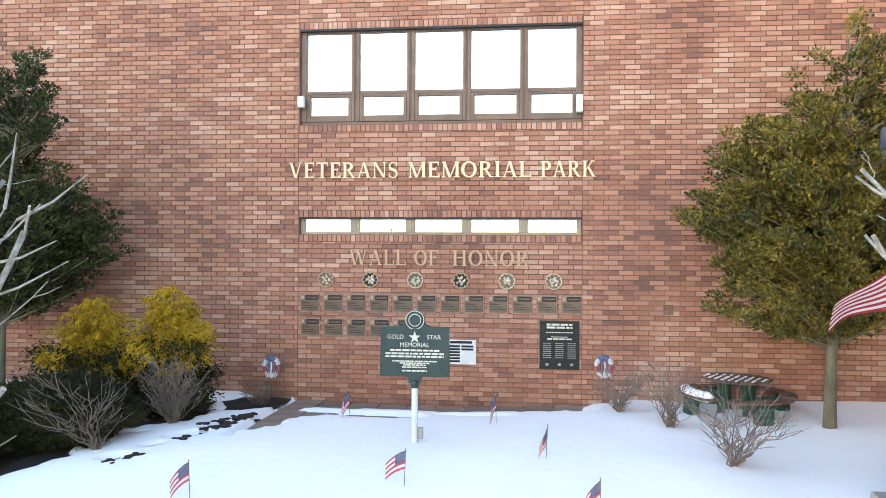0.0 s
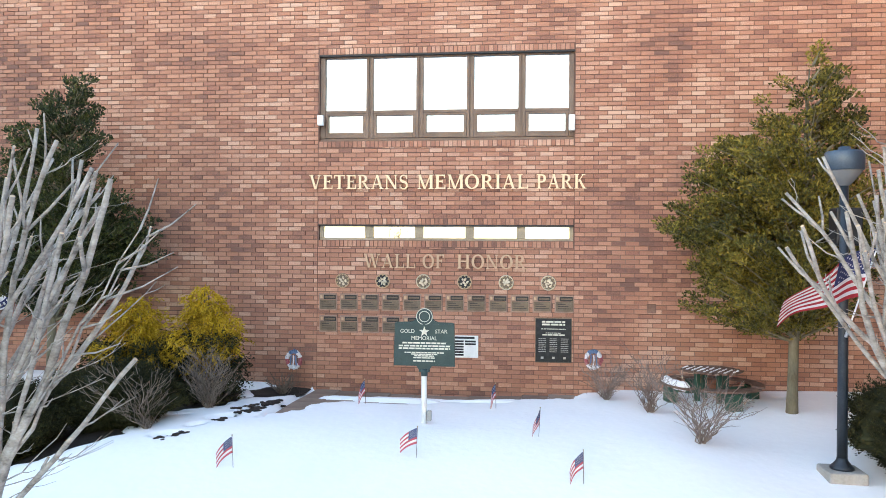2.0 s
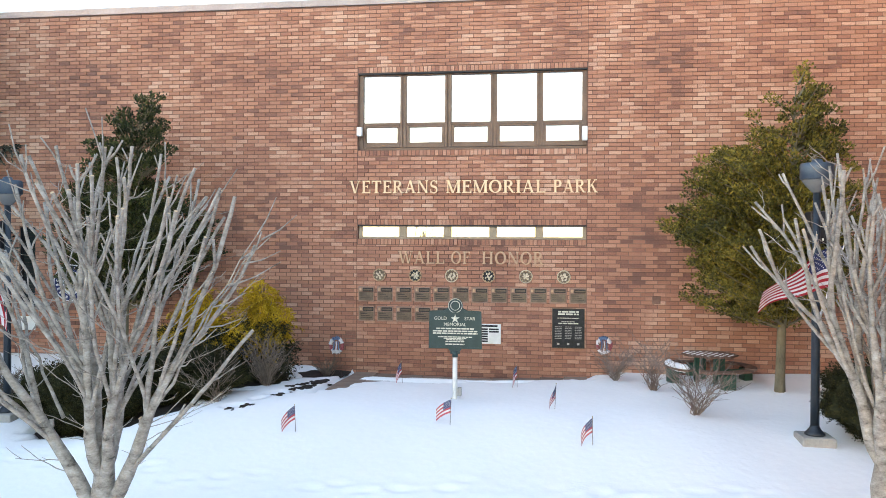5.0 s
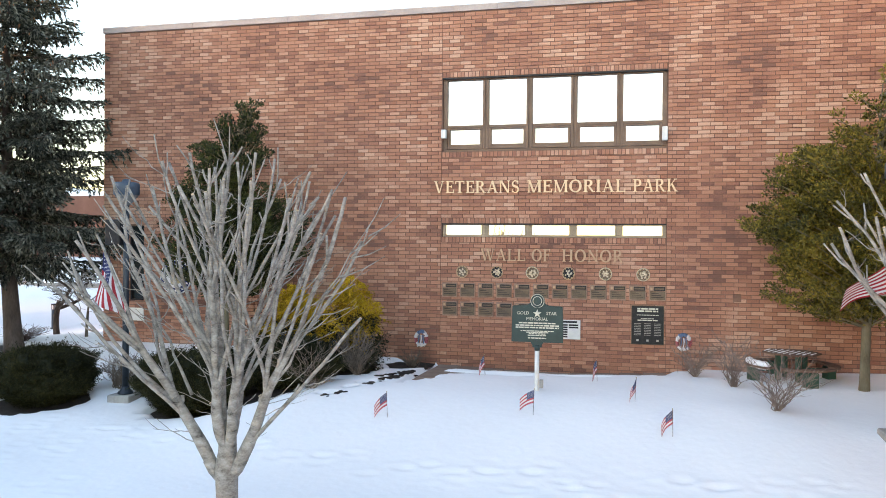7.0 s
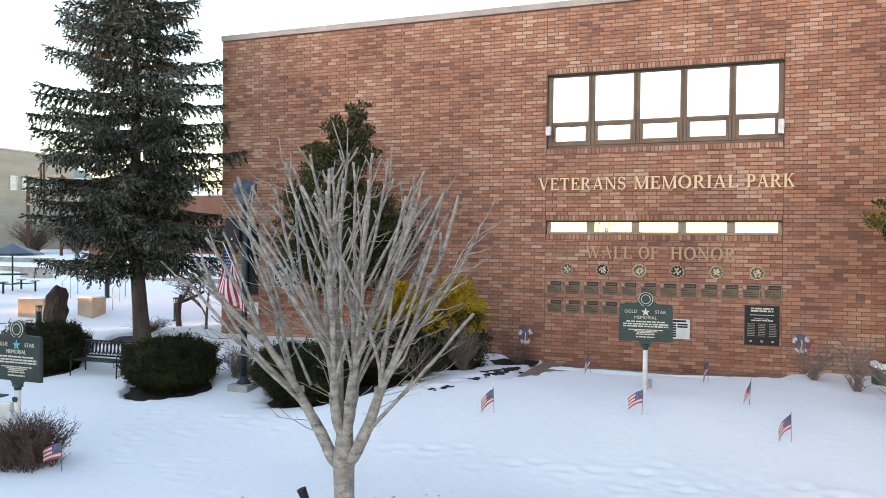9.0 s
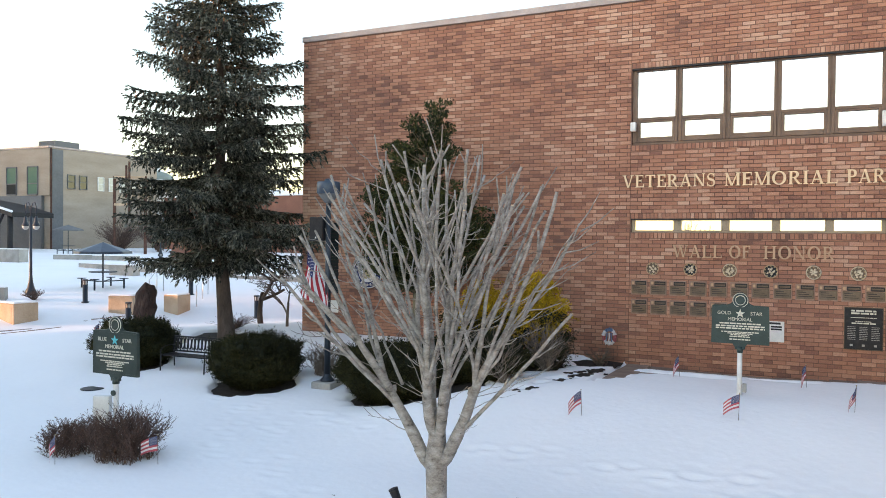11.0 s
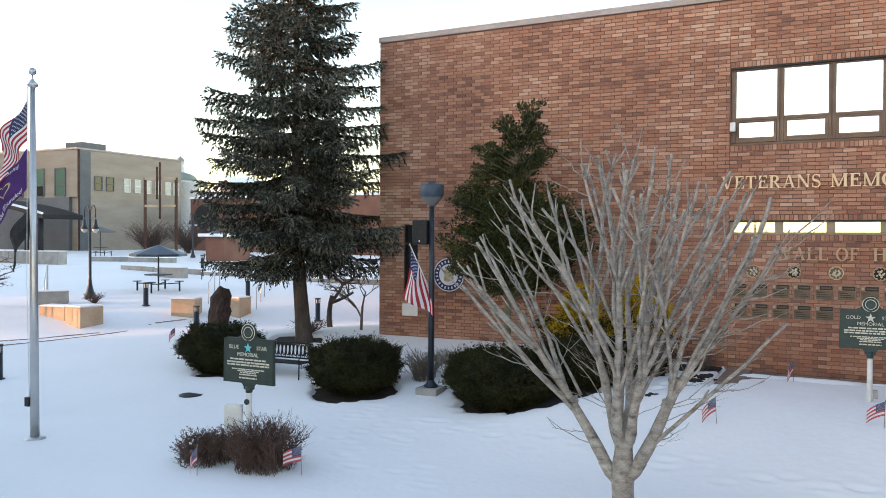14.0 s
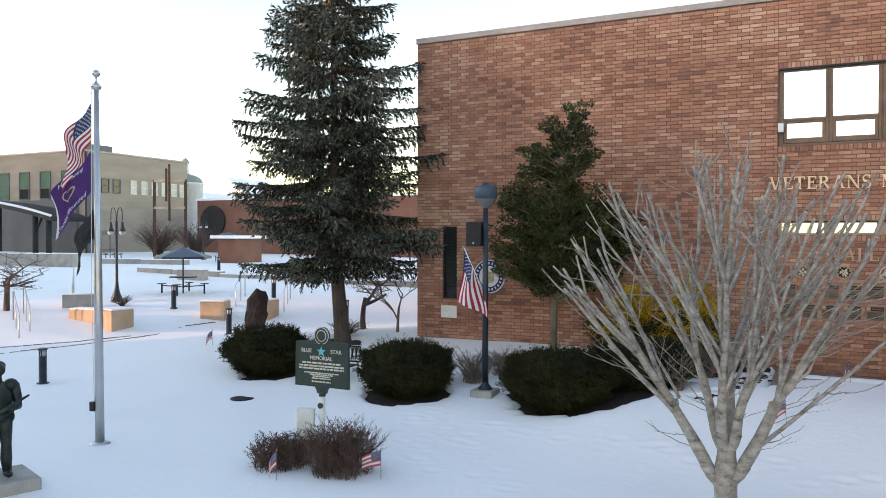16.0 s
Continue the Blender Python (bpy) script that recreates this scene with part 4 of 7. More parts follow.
def pollard(x, y, seed, label, fork=0.95, top=5.0, reach=1.88, limbs=(), low_shoots=1.2):
    """A tree cut back to stubs: short trunk, limbs that leave it sideways and bend upwards, dividing twice, thin side twigs.
    limbs: for each main limb its azimuth in degrees, its first slope and its thickness."""
    r = random.Random(seed)
    zb = gz(x, y) - 0.12
    t = thing("bare_tree", pose(x, y, zb), label, "tree", "cut-back trees")
    bm = bmesh.new()
    tube(bm, [(0, 0, -0.1), (0, 0, 0.08), (0.01, 0.0, 0.4), (0, 0, fork - 0.12), (0, 0, fork + 0.02), (0.01, 0, fork + 0.3), (0, 0.01, fork + 0.6), (0, 0, fork + 0.7)], [0.21, 0.16, 0.138, 0.145, 0.155, 0.118, 0.112, 0.07], 18)
    part("trunk", bm, M_BARK, t)
    shoots, twigs = bmesh.new(), []

    def ceiling_at(q):
        rr = Vector((q.x, q.y)).length / reach
        return top + 0.1 - 0.75 * rr ** 2.4

    def run(bm, p, d, rad, length, level):
        """One piece of a limb; it divides before its end or stops in a cut."""
        step, pts = 0.2, [p]
        lim = r.uniform(-0.6, 0.08)
        done = 0.0
        while done < length and pts[-1].z < ceiling_at(pts[-1]) + lim and Vector((pts[-1].x, pts[-1].y)).length < reach * (1.1 + 0.2 * lim):
            d = (d + Vector((r.gauss(0, 0.06), r.gauss(0, 0.06), 0.02))).normalized()
            pts.append(pts[-1] + d * step)
            done += step
        if len(pts) < 3:
            pts.append(pts[-1] + d * step)
            pts.append(pts[-1] + d * step * 0.6)
        ended = done < length or level >= 2
        end = max(0.018, rad * (0.70 if not ended else 0.60))
        radii = [a * (1 + r.uniform(-0.05, 0.07)) for a in np.linspace(rad, end, len(pts))]
        tube(bm, pts, radii, 10 if level < 2 else 8, ended, True, 0, 1)
        twigs.append((pts, math.atan2(d.y, d.x)))
        for _ in range(r.choice((1, 2, 3)) if ended else 2):
            i = r.randint(max(1, len(pts) // 3), len(pts) - 2)
            az = r.uniform(0, 6.28)
            sd = (d + Vector((math.cos(az), math.sin(az), 0)) * r.uniform(0.35, 0.75)).normalized()
            ln, rs = (r.uniform(0.12, 0.6), rad * r.uniform(0.4, 0.6)) if ended else (rad + r.uniform(0.02, 0.08), rad * 0.42)
            sp = [pts[i], pts[i] + sd * ln * 0.5 + Vector((r.gauss(0, 0.012), r.gauss(0, 0.012), 0)), pts[i] + (sd + Vector((0, 0, 0.12))) * ln]
            tube(bm, sp, [rs, rs * 0.85, rs * 0.72], 7, True, True, 0, 1)
        if ended:
            return
        az = math.atan2(d.y, d.x) + r.choice((-1, 1)) * r.uniform(0.5, 2.0)
        side = Vector((math.cos(az), math.sin(az), 0))
        more = r.uniform(0.6, 1.1) if level < 1 else 9
        run(bm, pts[-1] - d * 0.03, (d - side * r.uniform(0.08, 0.22)).normalized(), end * 0.94, more, level + 1)
        run(bm, pts[-1] - d * 0.06, (d + side * r.uniform(0.26, 0.5)).normalized(), end * r.uniform(0.62, 0.82), more, level + 1)
        for _ in range(r.choice((1, 1, 2))):
            q = pts[r.randint(1, len(pts) - 2)]
            az = math.atan2(d.y, d.x) + r.uniform(-2.2, 2.2)
            run(bm, q, (d + Vector((math.cos(az), math.sin(az), 0)) * r.uniform(0.3, 0.55)).normalized(), max(0.024, end * 0.5), 9, 3)

    for az, slope, rad in limbs:
        d = Vector((math.cos(radians(az)), math.sin(radians(az)), 0))
        bm = bmesh.new()
        low = Vector((0, 0, fork + (r.uniform(-0.12, 0.0) if slope > 0.45 else r.uniform(0.28, 0.55)))) + d * 0.04
        knee = low + d * 0.42 * slope + Vector((0, 0, 0.26))
        tube(bm, [low, low.lerp(knee, 0.5) + d * 0.05 * slope, knee], [rad * 1.12, rad * 1.06, rad], 10, False)
        run(bm, knee - d * 0.01, (d * slope + Vector((0, 0, 0.95))).normalized(), rad, r.uniform(0.5, 0.95), 0)
        for _ in range(4):
            q = twigs[-1][0][0] + Vector((r.uniform(-1, 1), r.uniform(-1, 1), 0)) * 0.02
            bmesh.ops.create_icosphere(bm, subdivisions=1, radius=r.uniform(0.02, 0.035), matrix=Matrix.Translation(q))
        part("limb", bm, [M_BARK, M_CUT], t)
    for p, a in twigs:
        for _ in range(r.choice((1, 2, 3, 4))):
            b2 = p[r.randint(1, len(p) - 2)]
            a3 = math.atan2(b2.y, b2.x) + r.uniform(-1.2, 1.2) if r.random() < 0.6 else a + r.uniform(-1.1, 1.1)
            ln = r.uniform(0.2, 0.8) * (low_shoots if b2.z < fork + 2.4 else 0.7)
            rise = r.uniform(0.1, 0.9)
            e = b2 + Vector((math.cos(a3), math.sin(a3), rise)) * ln
            m2 = b2.lerp(e, 0.5) + Vector((0, 0, -0.08 * ln + r.uniform(-0.05, 0.05)))
            pp = wander(bezier(b2, m2, e, 6), r, 0.012)
            rr = r.uniform(0.004, 0.010)
            tube(shoots, pp, list(np.linspace(rr, rr * 0.4, 7)), 5, False)
            for _ in range(r.choice((0, 1, 2))):
                c = pp[r.randint(2, 5)]
                a4 = a3 + r.uniform(-0.9, 0.9)
                e2 = c + Vector((math.cos(a4), math.sin(a4), r.uniform(0.1, 1.0))) * ln * r.uniform(0.2, 0.45)
                tube(shoots, [c, c.lerp(e2, 0.5) + Vector((0, 0, -0.01)), e2], [rr * 0.6, rr * 0.45, rr * 0.3], 4, False)
    tagged(part("shoot_growth", shoots, M_BARK, t, "thin side shoots"), kind="stuff")
    # low boughs that sweep outwards
    for az, slope, rad in limbs + tuple(limb for limb in limbs if limb[0] < 0):
        if slope < 0.48:
            continue
        bm = bmesh.new()
        a = radians(az) + r.uniform(-0.35, 0.35)
        d = Vector((math.cos(a), math.sin(a), 0))
        p = wander(bezier(Vector((0, 0, fork + 0.95)) + d * 0.62, d * 1.05 + Vector((0, 0, fork + 1.75)), d * reach * r.uniform(1.08, 1.22) + Vector((0, 0, fork + r.uniform(2.6, 3.2))), 10), r, 0.025)
        tube(bm, p, list(np.linspace(0.024, 0.005, 11)), 7)
        for i in range(4, 11):
            e = p[min(i, 10)] + Vector((math.cos(a + r.uniform(-1, 1)), math.sin(a + r.uniform(-1, 1)), r.uniform(0.2, 1.0))) * r.uniform(0.25, 0.6)
            tube(bm, [p[i], p[i].lerp(e, 0.5) + Vector((0, 0, -0.03)), e], [0.011, 0.008, 0.004], 5, False)
        part("low_bough", bm, M_BARK, t)
    return t


def leaf_cards(rng, pts, normals, length, width, droop=0.0, curl=0.35):
    """Small folded leaves (two triangles along the midrib) at pts, leaning along normals; returns vertices and faces."""
    n = len(pts)
    d = normals + rng.normal(0, 0.55, (n, 3))
    d[:, 2] -= droop
    d /= np.linalg.norm(d, axis=1, keepdims=True)
    side = np.cross(d, rng.normal(0, 1, (n, 3)))
    side /= np.linalg.norm(side, axis=1, keepdims=True)
    up = np.cross(side, d)
    ln = length * rng.uniform(0.6, 1.3, (n, 1))
    wd = width * rng.uniform(0.6, 1.3, (n, 1))
    a = pts
    b = pts + d * ln * 0.5 + side * wd * 0.5 + up * wd * curl
    c = pts + d * ln
    e = pts + d * ln * 0.5 - side * wd * 0.5 + up * wd * curl
    v = np.stack([a, b, c, e], 1).reshape(-1, 3)
    k = np.arange(n)[:, None] * 4
    f = np.concatenate([k + [0, 1, 2], k + [0, 2, 3]], 1).reshape(-1, 3)
    return v, f


def holly(x, y, profile, boughs, mat, bark, label, lean=0.0, trunk_r=0.11, seed=3, leaves=44):
    """An evergreen whose foliage sits in flat clumps along many boughs, with gaps between them.
    profile: rows of height, western reach, eastern reach and depth of the crown, from the bottom to the top."""
    rng, r = np.random.default_rng(seed), random.Random(seed)
    zb = gz(x, y) - 0.12
    t = thing("evergreen_tree", pose(x, y, zb), label, "tree")
    zs, west, east, deep = (np.array(c, float) for c in zip(*profile))
    top = zs[-1]
    bm = bmesh.new()
    tube(bm, [(0, 0, -0.1), (0.01, 0, 0.6), (0.03, 0, 1.6), (0.05, 0.02, 3.2), (lean * 0.7, 0.15, 5.0), (lean, 0.2, top - 0.6)], [trunk_r * 1.25, trunk_r, trunk_r * 0.92, trunk_r * 0.75, trunk_r * 0.4, 0.012], 12)
    part("trunk", bm, bark, t)
    bm = bmesh.new()
    P, N = [], []
    weight = (west + east) * (0.35 + deep)
    fine = np.linspace(zs[0], zs[-1], 200)
    cdf = np.cumsum(np.interp(fine, zs, weight))
    cdf /= cdf[-1]
    for k in range(boughs):
        z = float(np.interp((k + r.random()) / boughs, cdf, fine))
        a = r.uniform(0, 2 * math.pi)
        w, e, d = (float(np.interp(z, zs, c)) for c in (west, east, deep))
        reach = r.choice((0.62, 0.8, 0.9, 0.97, 1.02, 1.1))
        tip = Vector(((e - w) / 2 + (e + w) / 2 * math.cos(a) * reach, d * math.sin(a) * reach, z + r.uniform(-0.1, 0.12)))
        s = Vector((lean * z / top, 0, max(zs[0] - 0.4, z - 0.25 - 0.35 * Vector((tip.x, tip.y)).length)))
        path = bezier(s, s.lerp(tip, 0.6) + Vector((0, 0, -0.05)), tip, 6)
        tube(bm, path, [0.032, 0.027, 0.022, 0.018, 0.014, 0.010, 0.006], 5, False)
        out = (tip - s).normalized()
        side = Vector((-out.y, out.x, 0))
        run = (tip - s).length
        for q in range(max(3, int(run * 4.2))):
            f = 0.30 + 0.72 * (q + r.random()) / max(3, int(run * 4.2))
            c = s.lerp(tip, f) + side * r.gauss(0, 0.17) * min(1, run) + Vector((0, 0, r.gauss(0.02, 0.05)))
            size = r.uniform(0.10, 0.20)
            u = rng.normal(0, 1, (leaves, 3))
            u /= np.linalg.norm(u, axis=1, keepdims=True)
            rad = rng.uniform(0.15, 1.0, (leaves, 1)) ** 0.5
            P.append(np.array(c) + u * rad * size * np.array([1.2, 1.2, 0.62]))
            N.append(u * 0.6 + np.array(out) * 0.5 + np.array([0, 0, 0.35]))
    tagged(part("bough_wood", bm, bark, t), kind="stuff")
    v, f = leaf_cards(rng, np.concatenate(P), np.concatenate(N), 0.085, 0.048)
    ob = new("crown", raw_mesh("crown", v.tolist(), f.tolist(), mat))
    ob.parent = t
    tagged(ob, "evergreen leaves in uneven clumps", kind="stuff")
    return t


M_CONE = plain("cone_scales", (0.30, 0.13, 0.06), 0.8)


def spruce(x, y, label):
    rng, r = np.random.default_rng(8), random.Random(8)
    zb = gz(x, y) - 0.05
    t = thing("spruce_tree", pose(x, y, zb), label, "tree")

    def axis_at(z):
        return Vector((-0.32 * min(1.0, z / 3.0) - 0.012 * z, 0.1 * min(1, z / 4), z))
    H = 13.4
    bm = bmesh.new()
    zs = [-0.2, 0.0, 0.3, 1, 2, 3, 5, 7, 9, 11, H]
    tube(bm, [axis_at(max(z, 0)) + Vector((0, 0, min(z, 0))) for z in zs], [0.42, 0.33, 0.27, 0.235, 0.215, 0.20, 0.165, 0.13, 0.095, 0.05, 0.01], 14)
    part("trunk", bm, M_BARK_D, t)
    bm = bmesh.new()
    P, D, W, LN = [], [], [], []

    def spray(base, dv, length, hang):
        """One branchlet set with needles, its end drawn down by its weight."""
        n = max(3, int(length / 0.062))
        q, d = base.copy(), dv.copy()
        for _ in range(n):
            d = (d + Vector((0, 0, -hang))).normalized()
            q = q + d * (length / n)
            for _ in range(2):
                P.append(q + Vector((r.gauss(0, 0.012), r.gauss(0, 0.012), r.gauss(0, 0.012))))
                D.append((d + Vector((r.uniform(-0.55, 0.55), r.uniform(-0.55, 0.55), r.uniform(-0.4, 0.45)))).normalized())
                LN.append(r.uniform(0.09, 0.15))
                W.append(r.uniform(0.018, 0.030))

    z = 2.7
    while z < H - 0.1:
        L = float(np.interp(z, [2.6, 3.2, 4.4, 5.6, 7.4, 8.6, 9.6, 11.0, 12.2, 13.4], [2.55, 2.95, 3.2, 3.15, 2.95, 2.65, 2.1, 1.35, 0.75, 0.12]))
        nb = 7 if z < 7 else 6
        a0 = r.uniform(0, 6.28)
        for k in range(nb):
            a = a0 + 2 * math.pi * k / nb + r.uniform(-0.28, 0.28)
            ln = L * r.choice((0.5, 0.7, 0.82, 0.92, 1.0, 1.1))
            d = Vector((math.cos(a), math.sin(a), 0))
            s = axis_at(z + r.uniform(-0.16, 0.16))
            sag = float(np.interp(z, [2.6, 5, 9, 12, 13.4], [0.24, 0.20, 0.08, -0.2, -0.7])) * ln
            e = s + d * ln + Vector((0, 0, -sag + 0.10 * ln))
            m = s + d * ln * 0.55 + Vector((0, 0, -sag * 0.75))
            n = max(5, int(ln / 0.17))
            pts = bezier(s, m, e, n)
            tube(bm, pts, list(np.linspace(0.045 * (0.5 + ln / 5), 0.008, n + 1)), 5, False)
            for i in range(1, n + 1):
                tt = i / n
                if tt < 0.12:
                    continue
                fwd = (pts[i] - pts[i - 1]).normalized()
                sd = Vector((-fwd.y, fwd.x, 0)).normalized()
                wide = (0.30 + 0.62 * (1 - tt) ** 0.8) * min(1.0, 0.4 + ln / 3.0)
                for sgn in (-1, 1):
                    for _ in range(2):
                        base = pts[i - 1].lerp(pts[i], r.random())
                        spray(base, (fwd * r.uniform(0.6, 0.95) + sd * sgn * r.uniform(0.55, 0.95) + Vector((0, 0, r.uniform(-0.1, 0.16)))).normalized(), wide * r.uniform(0.7, 1.15), r.uniform(0.03, 0.12))
                    for _ in range(1):
                        spray(pts[i], (fwd * 0.4 + sd * sgn * r.uniform(0.0, 0.8) + Vector((0, 0, -0.7))).normalized(), r.uniform(0.2, 0.5) * min(1, 0.5 + ln / 4), 0.12)
            spray(pts[-1], (pts[-1] - pts[-2]).normalized(), 0.22, 0.0)
        z += r.uniform(0.31, 0.49)
    spray(axis_at(H - 0.5), Vector((0, 0, 1)), 0.6, 0.0)
    tagged(part("bough_wood", bm, M_BARK_D, t), kind="stuff")
    cones = bmesh.new()
    for q in r.sample([q for q in P if q.z > 7.2], 380):
        m = Matrix.Translation(Vector(q) + Vector((r.uniform(-0.1, 0.1), r.uniform(-0.1, 0.1), -0.05))) @ Matrix.Diagonal((0.022, 0.022, 0.06, 1))
        bmesh.ops.create_icosphere(cones, subdivisions=1, radius=1, matrix=m)
    tagged(part("cone_growth", cones, M_CONE, t, "hanging reddish-brown cones"), kind="stuff")
    P, D, LN, W = np.array(P), np.array(D), np.array(LN)[:, None], np.array(W)[:, None]
    n = len(P)
    side = np.cross(D, rng.normal(0, 1, (n, 3)))
    side /= np.linalg.norm(side, axis=1, keepdims=True)
    v = np.stack([P - D * LN * 0.08, P + D * LN * 0.4 + side * W, P + D * LN, P + D * LN * 0.4 - side * W], 1).reshape(-1, 3)
    ob = new("crown", raw_mesh("needles", v.tolist(), (np.arange(n)[:, None] * 4 + [0, 1, 2, 3]).tolist(), M_SPRUCE))
    ob.parent = t
    tagged(ob, "drooping blue-green needle sprays with gaps", kind="stuff")


def yew(x, y, rx, ry, h, n, seed, label):
    """A clipped bush: a dark core, undercut at its foot, set with upright needle shoots that roughen its outline."""
    rng = np.random.default_rng(seed)
    zb = gz(x, y)
    t = thing("yew_bush", pose(x, y, zb - 0.02), label, "bush", "clipped yews")
    bm = bmesh.new()
    bmesh.ops.create_icosphere(bm, subdivisions=5, radius=1.0)
    for v in bm.verts:
        c = v.co.normalized()
        w = 0.84 + 0.16 * noise.noise(c * 2.3 + Vector((seed, 0, 0))) + 0.13 * noise.noise(c * 6 + Vector((0, 0, seed)))
        zz = c.z * 0.5 + 0.5
        round_ = math.sqrt(max(0.0, 1 - c.z * c.z))
        belly = (round_ ** 0.62) * (0.74 + 0.26 * smoothstep(0.0, 0.5, zz)) / max(round_, 1e-3)
        v.co = Vector((c.x * rx * w * belly, c.y * ry * w * belly, zz * h * (0.90 + 0.14 * noise.noise(c * 3 + Vector((0, seed, 0))))))
    pts = np.array([v.co for v in bm.verts])
    for f in bm.faces:
        f.smooth = True
    part("core", bm, M_YEW, t)
    per = 16
    i = rng.integers(0, len(pts), n // per)
    base = pts[i]
    out = base - np.array([0, 0, h * 0.4])
    out /= np.linalg.norm(out, axis=1, keepdims=True)
    d = out * 0.65 + np.array([0, 0, 0.5]) + rng.normal(0, 0.28, base.shape)
    d /= np.linalg.norm(d, axis=1, keepdims=True)
    ln = rng.uniform(0.05, 0.19, (len(i), 1)) * np.where(rng.random((len(i), 1)) < 0.12, 1.7, 1.0)
    k = np.repeat(np.arange(len(i)), per)
    u = rng.uniform(-0.15, 1.0, (len(k), 1))
    p = base[k] + d[k] * ln[k] * u + rng.normal(0, 0.012, (len(k), 3))
    v, f = leaf_cards(rng, p, d[k] * 0.9, 0.055, 0.017, 0, 0.2)
    keep = v[:, 2].reshape(-1, 4).min(1) > 0.0
    v = v.reshape(-1, 4, 3)[keep].reshape(-1, 3)
    k = np.arange(len(v) // 4)[:, None] * 4
    f = np.concatenate([k + [0, 1, 2], k + [0, 2, 3]], 1).reshape(-1, 3)
    ob = new("foliage", raw_mesh("foliage", v.tolist(), f.tolist(), M_YEW))
    ob.parent = t
    tagged(ob, "dark upright needle shoots", kind="stuff")


def cypress(x, y, h, rad, seed):
    """Thread-leaf cypress: upright leaders, each with tiers of drooping fans."""
    rng, r = np.random.default_rng(seed), random.Random(seed)
    zb = gz(x, y)
    t = thing("golden_cypress", pose(x, y, zb - 0.05), "golden-yellow thread-leaf cypress against the brick wall", "shrub", "golden cypresses")
    bm = bmesh.new()
    P, N = [], []
    for k in range(95):
        a, up = r.uniform(0, 6.28), 0.48 + 0.52 * r.random() ** 1.35
        rr = rad * max(0.05, 1.75 * (1 - up) ** 0.8 - 0.02) * r.uniform(0.35, 1.05)
        e = Vector((math.cos(a) * rr, math.sin(a) * rr, h * up))
        path = bezier((0, 0, 0.1), (e.x * 0.4, e.y * 0.4, h * up * 0.8), e, 6)
        tube(bm, path, list(np.linspace(0.016, 0.005, 7)), 5, False)
        for _ in range(9):
            q = path[r.randint(3, 6)] + Vector((r.gauss(0, 0.08), r.gauss(0, 0.08), r.gauss(0, 0.05)))
            b = a + r.uniform(-1.0, 1.0)
            d = Vector((math.cos(b) * 0.8, math.sin(b) * 0.8, r.uniform(0.0, 0.5))).normalized()
            ln = r.uniform(0.16, 0.34)
            for q2 in range(34):
                u = r.random()
                P.append(q + d * ln * u + Vector((r.gauss(0, 0.022), r.gauss(0, 0.022), -0.16 * u * u + r.gauss(0, 0.018))))
                N.append((d.x * 0.6, d.y * 0.6, d.z - 0.9 * u))
    tagged(part("bough_wood", bm, M_TWIG, t), kind="stuff")
    # green foliage within and below; its shade is put into the dark yew colour
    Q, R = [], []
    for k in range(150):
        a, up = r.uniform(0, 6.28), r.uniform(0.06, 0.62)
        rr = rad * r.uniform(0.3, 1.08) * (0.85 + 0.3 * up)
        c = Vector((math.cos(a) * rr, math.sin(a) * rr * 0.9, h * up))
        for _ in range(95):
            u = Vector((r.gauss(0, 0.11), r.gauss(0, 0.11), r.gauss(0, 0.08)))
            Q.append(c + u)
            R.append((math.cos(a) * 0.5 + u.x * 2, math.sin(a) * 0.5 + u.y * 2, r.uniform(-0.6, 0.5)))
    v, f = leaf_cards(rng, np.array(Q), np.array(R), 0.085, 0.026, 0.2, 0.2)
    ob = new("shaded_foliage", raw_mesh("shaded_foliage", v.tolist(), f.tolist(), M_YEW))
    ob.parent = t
    tagged(ob, "green inner foliage, its shade put into the dark colour", kind="stuff")
    v, f = leaf_cards(rng, np.array(P), np.array(N), 0.075, 0.022, 0.3, 0.2)
    ob = new("foliage", raw_mesh("foliage", v.tolist(), f.tolist(), M_CYPRESS))
    ob.parent = t
    tagged(ob, "hanging yellow thread foliage", kind="stuff")


M_DRY = material("dry_leaves", [(0.05, 0.022, 0.016), (0.10, 0.045, 0.032), (0.17, 0.09, 0.065)], 0.8, 0, 5, 30, 0.1, 0.4, "island")


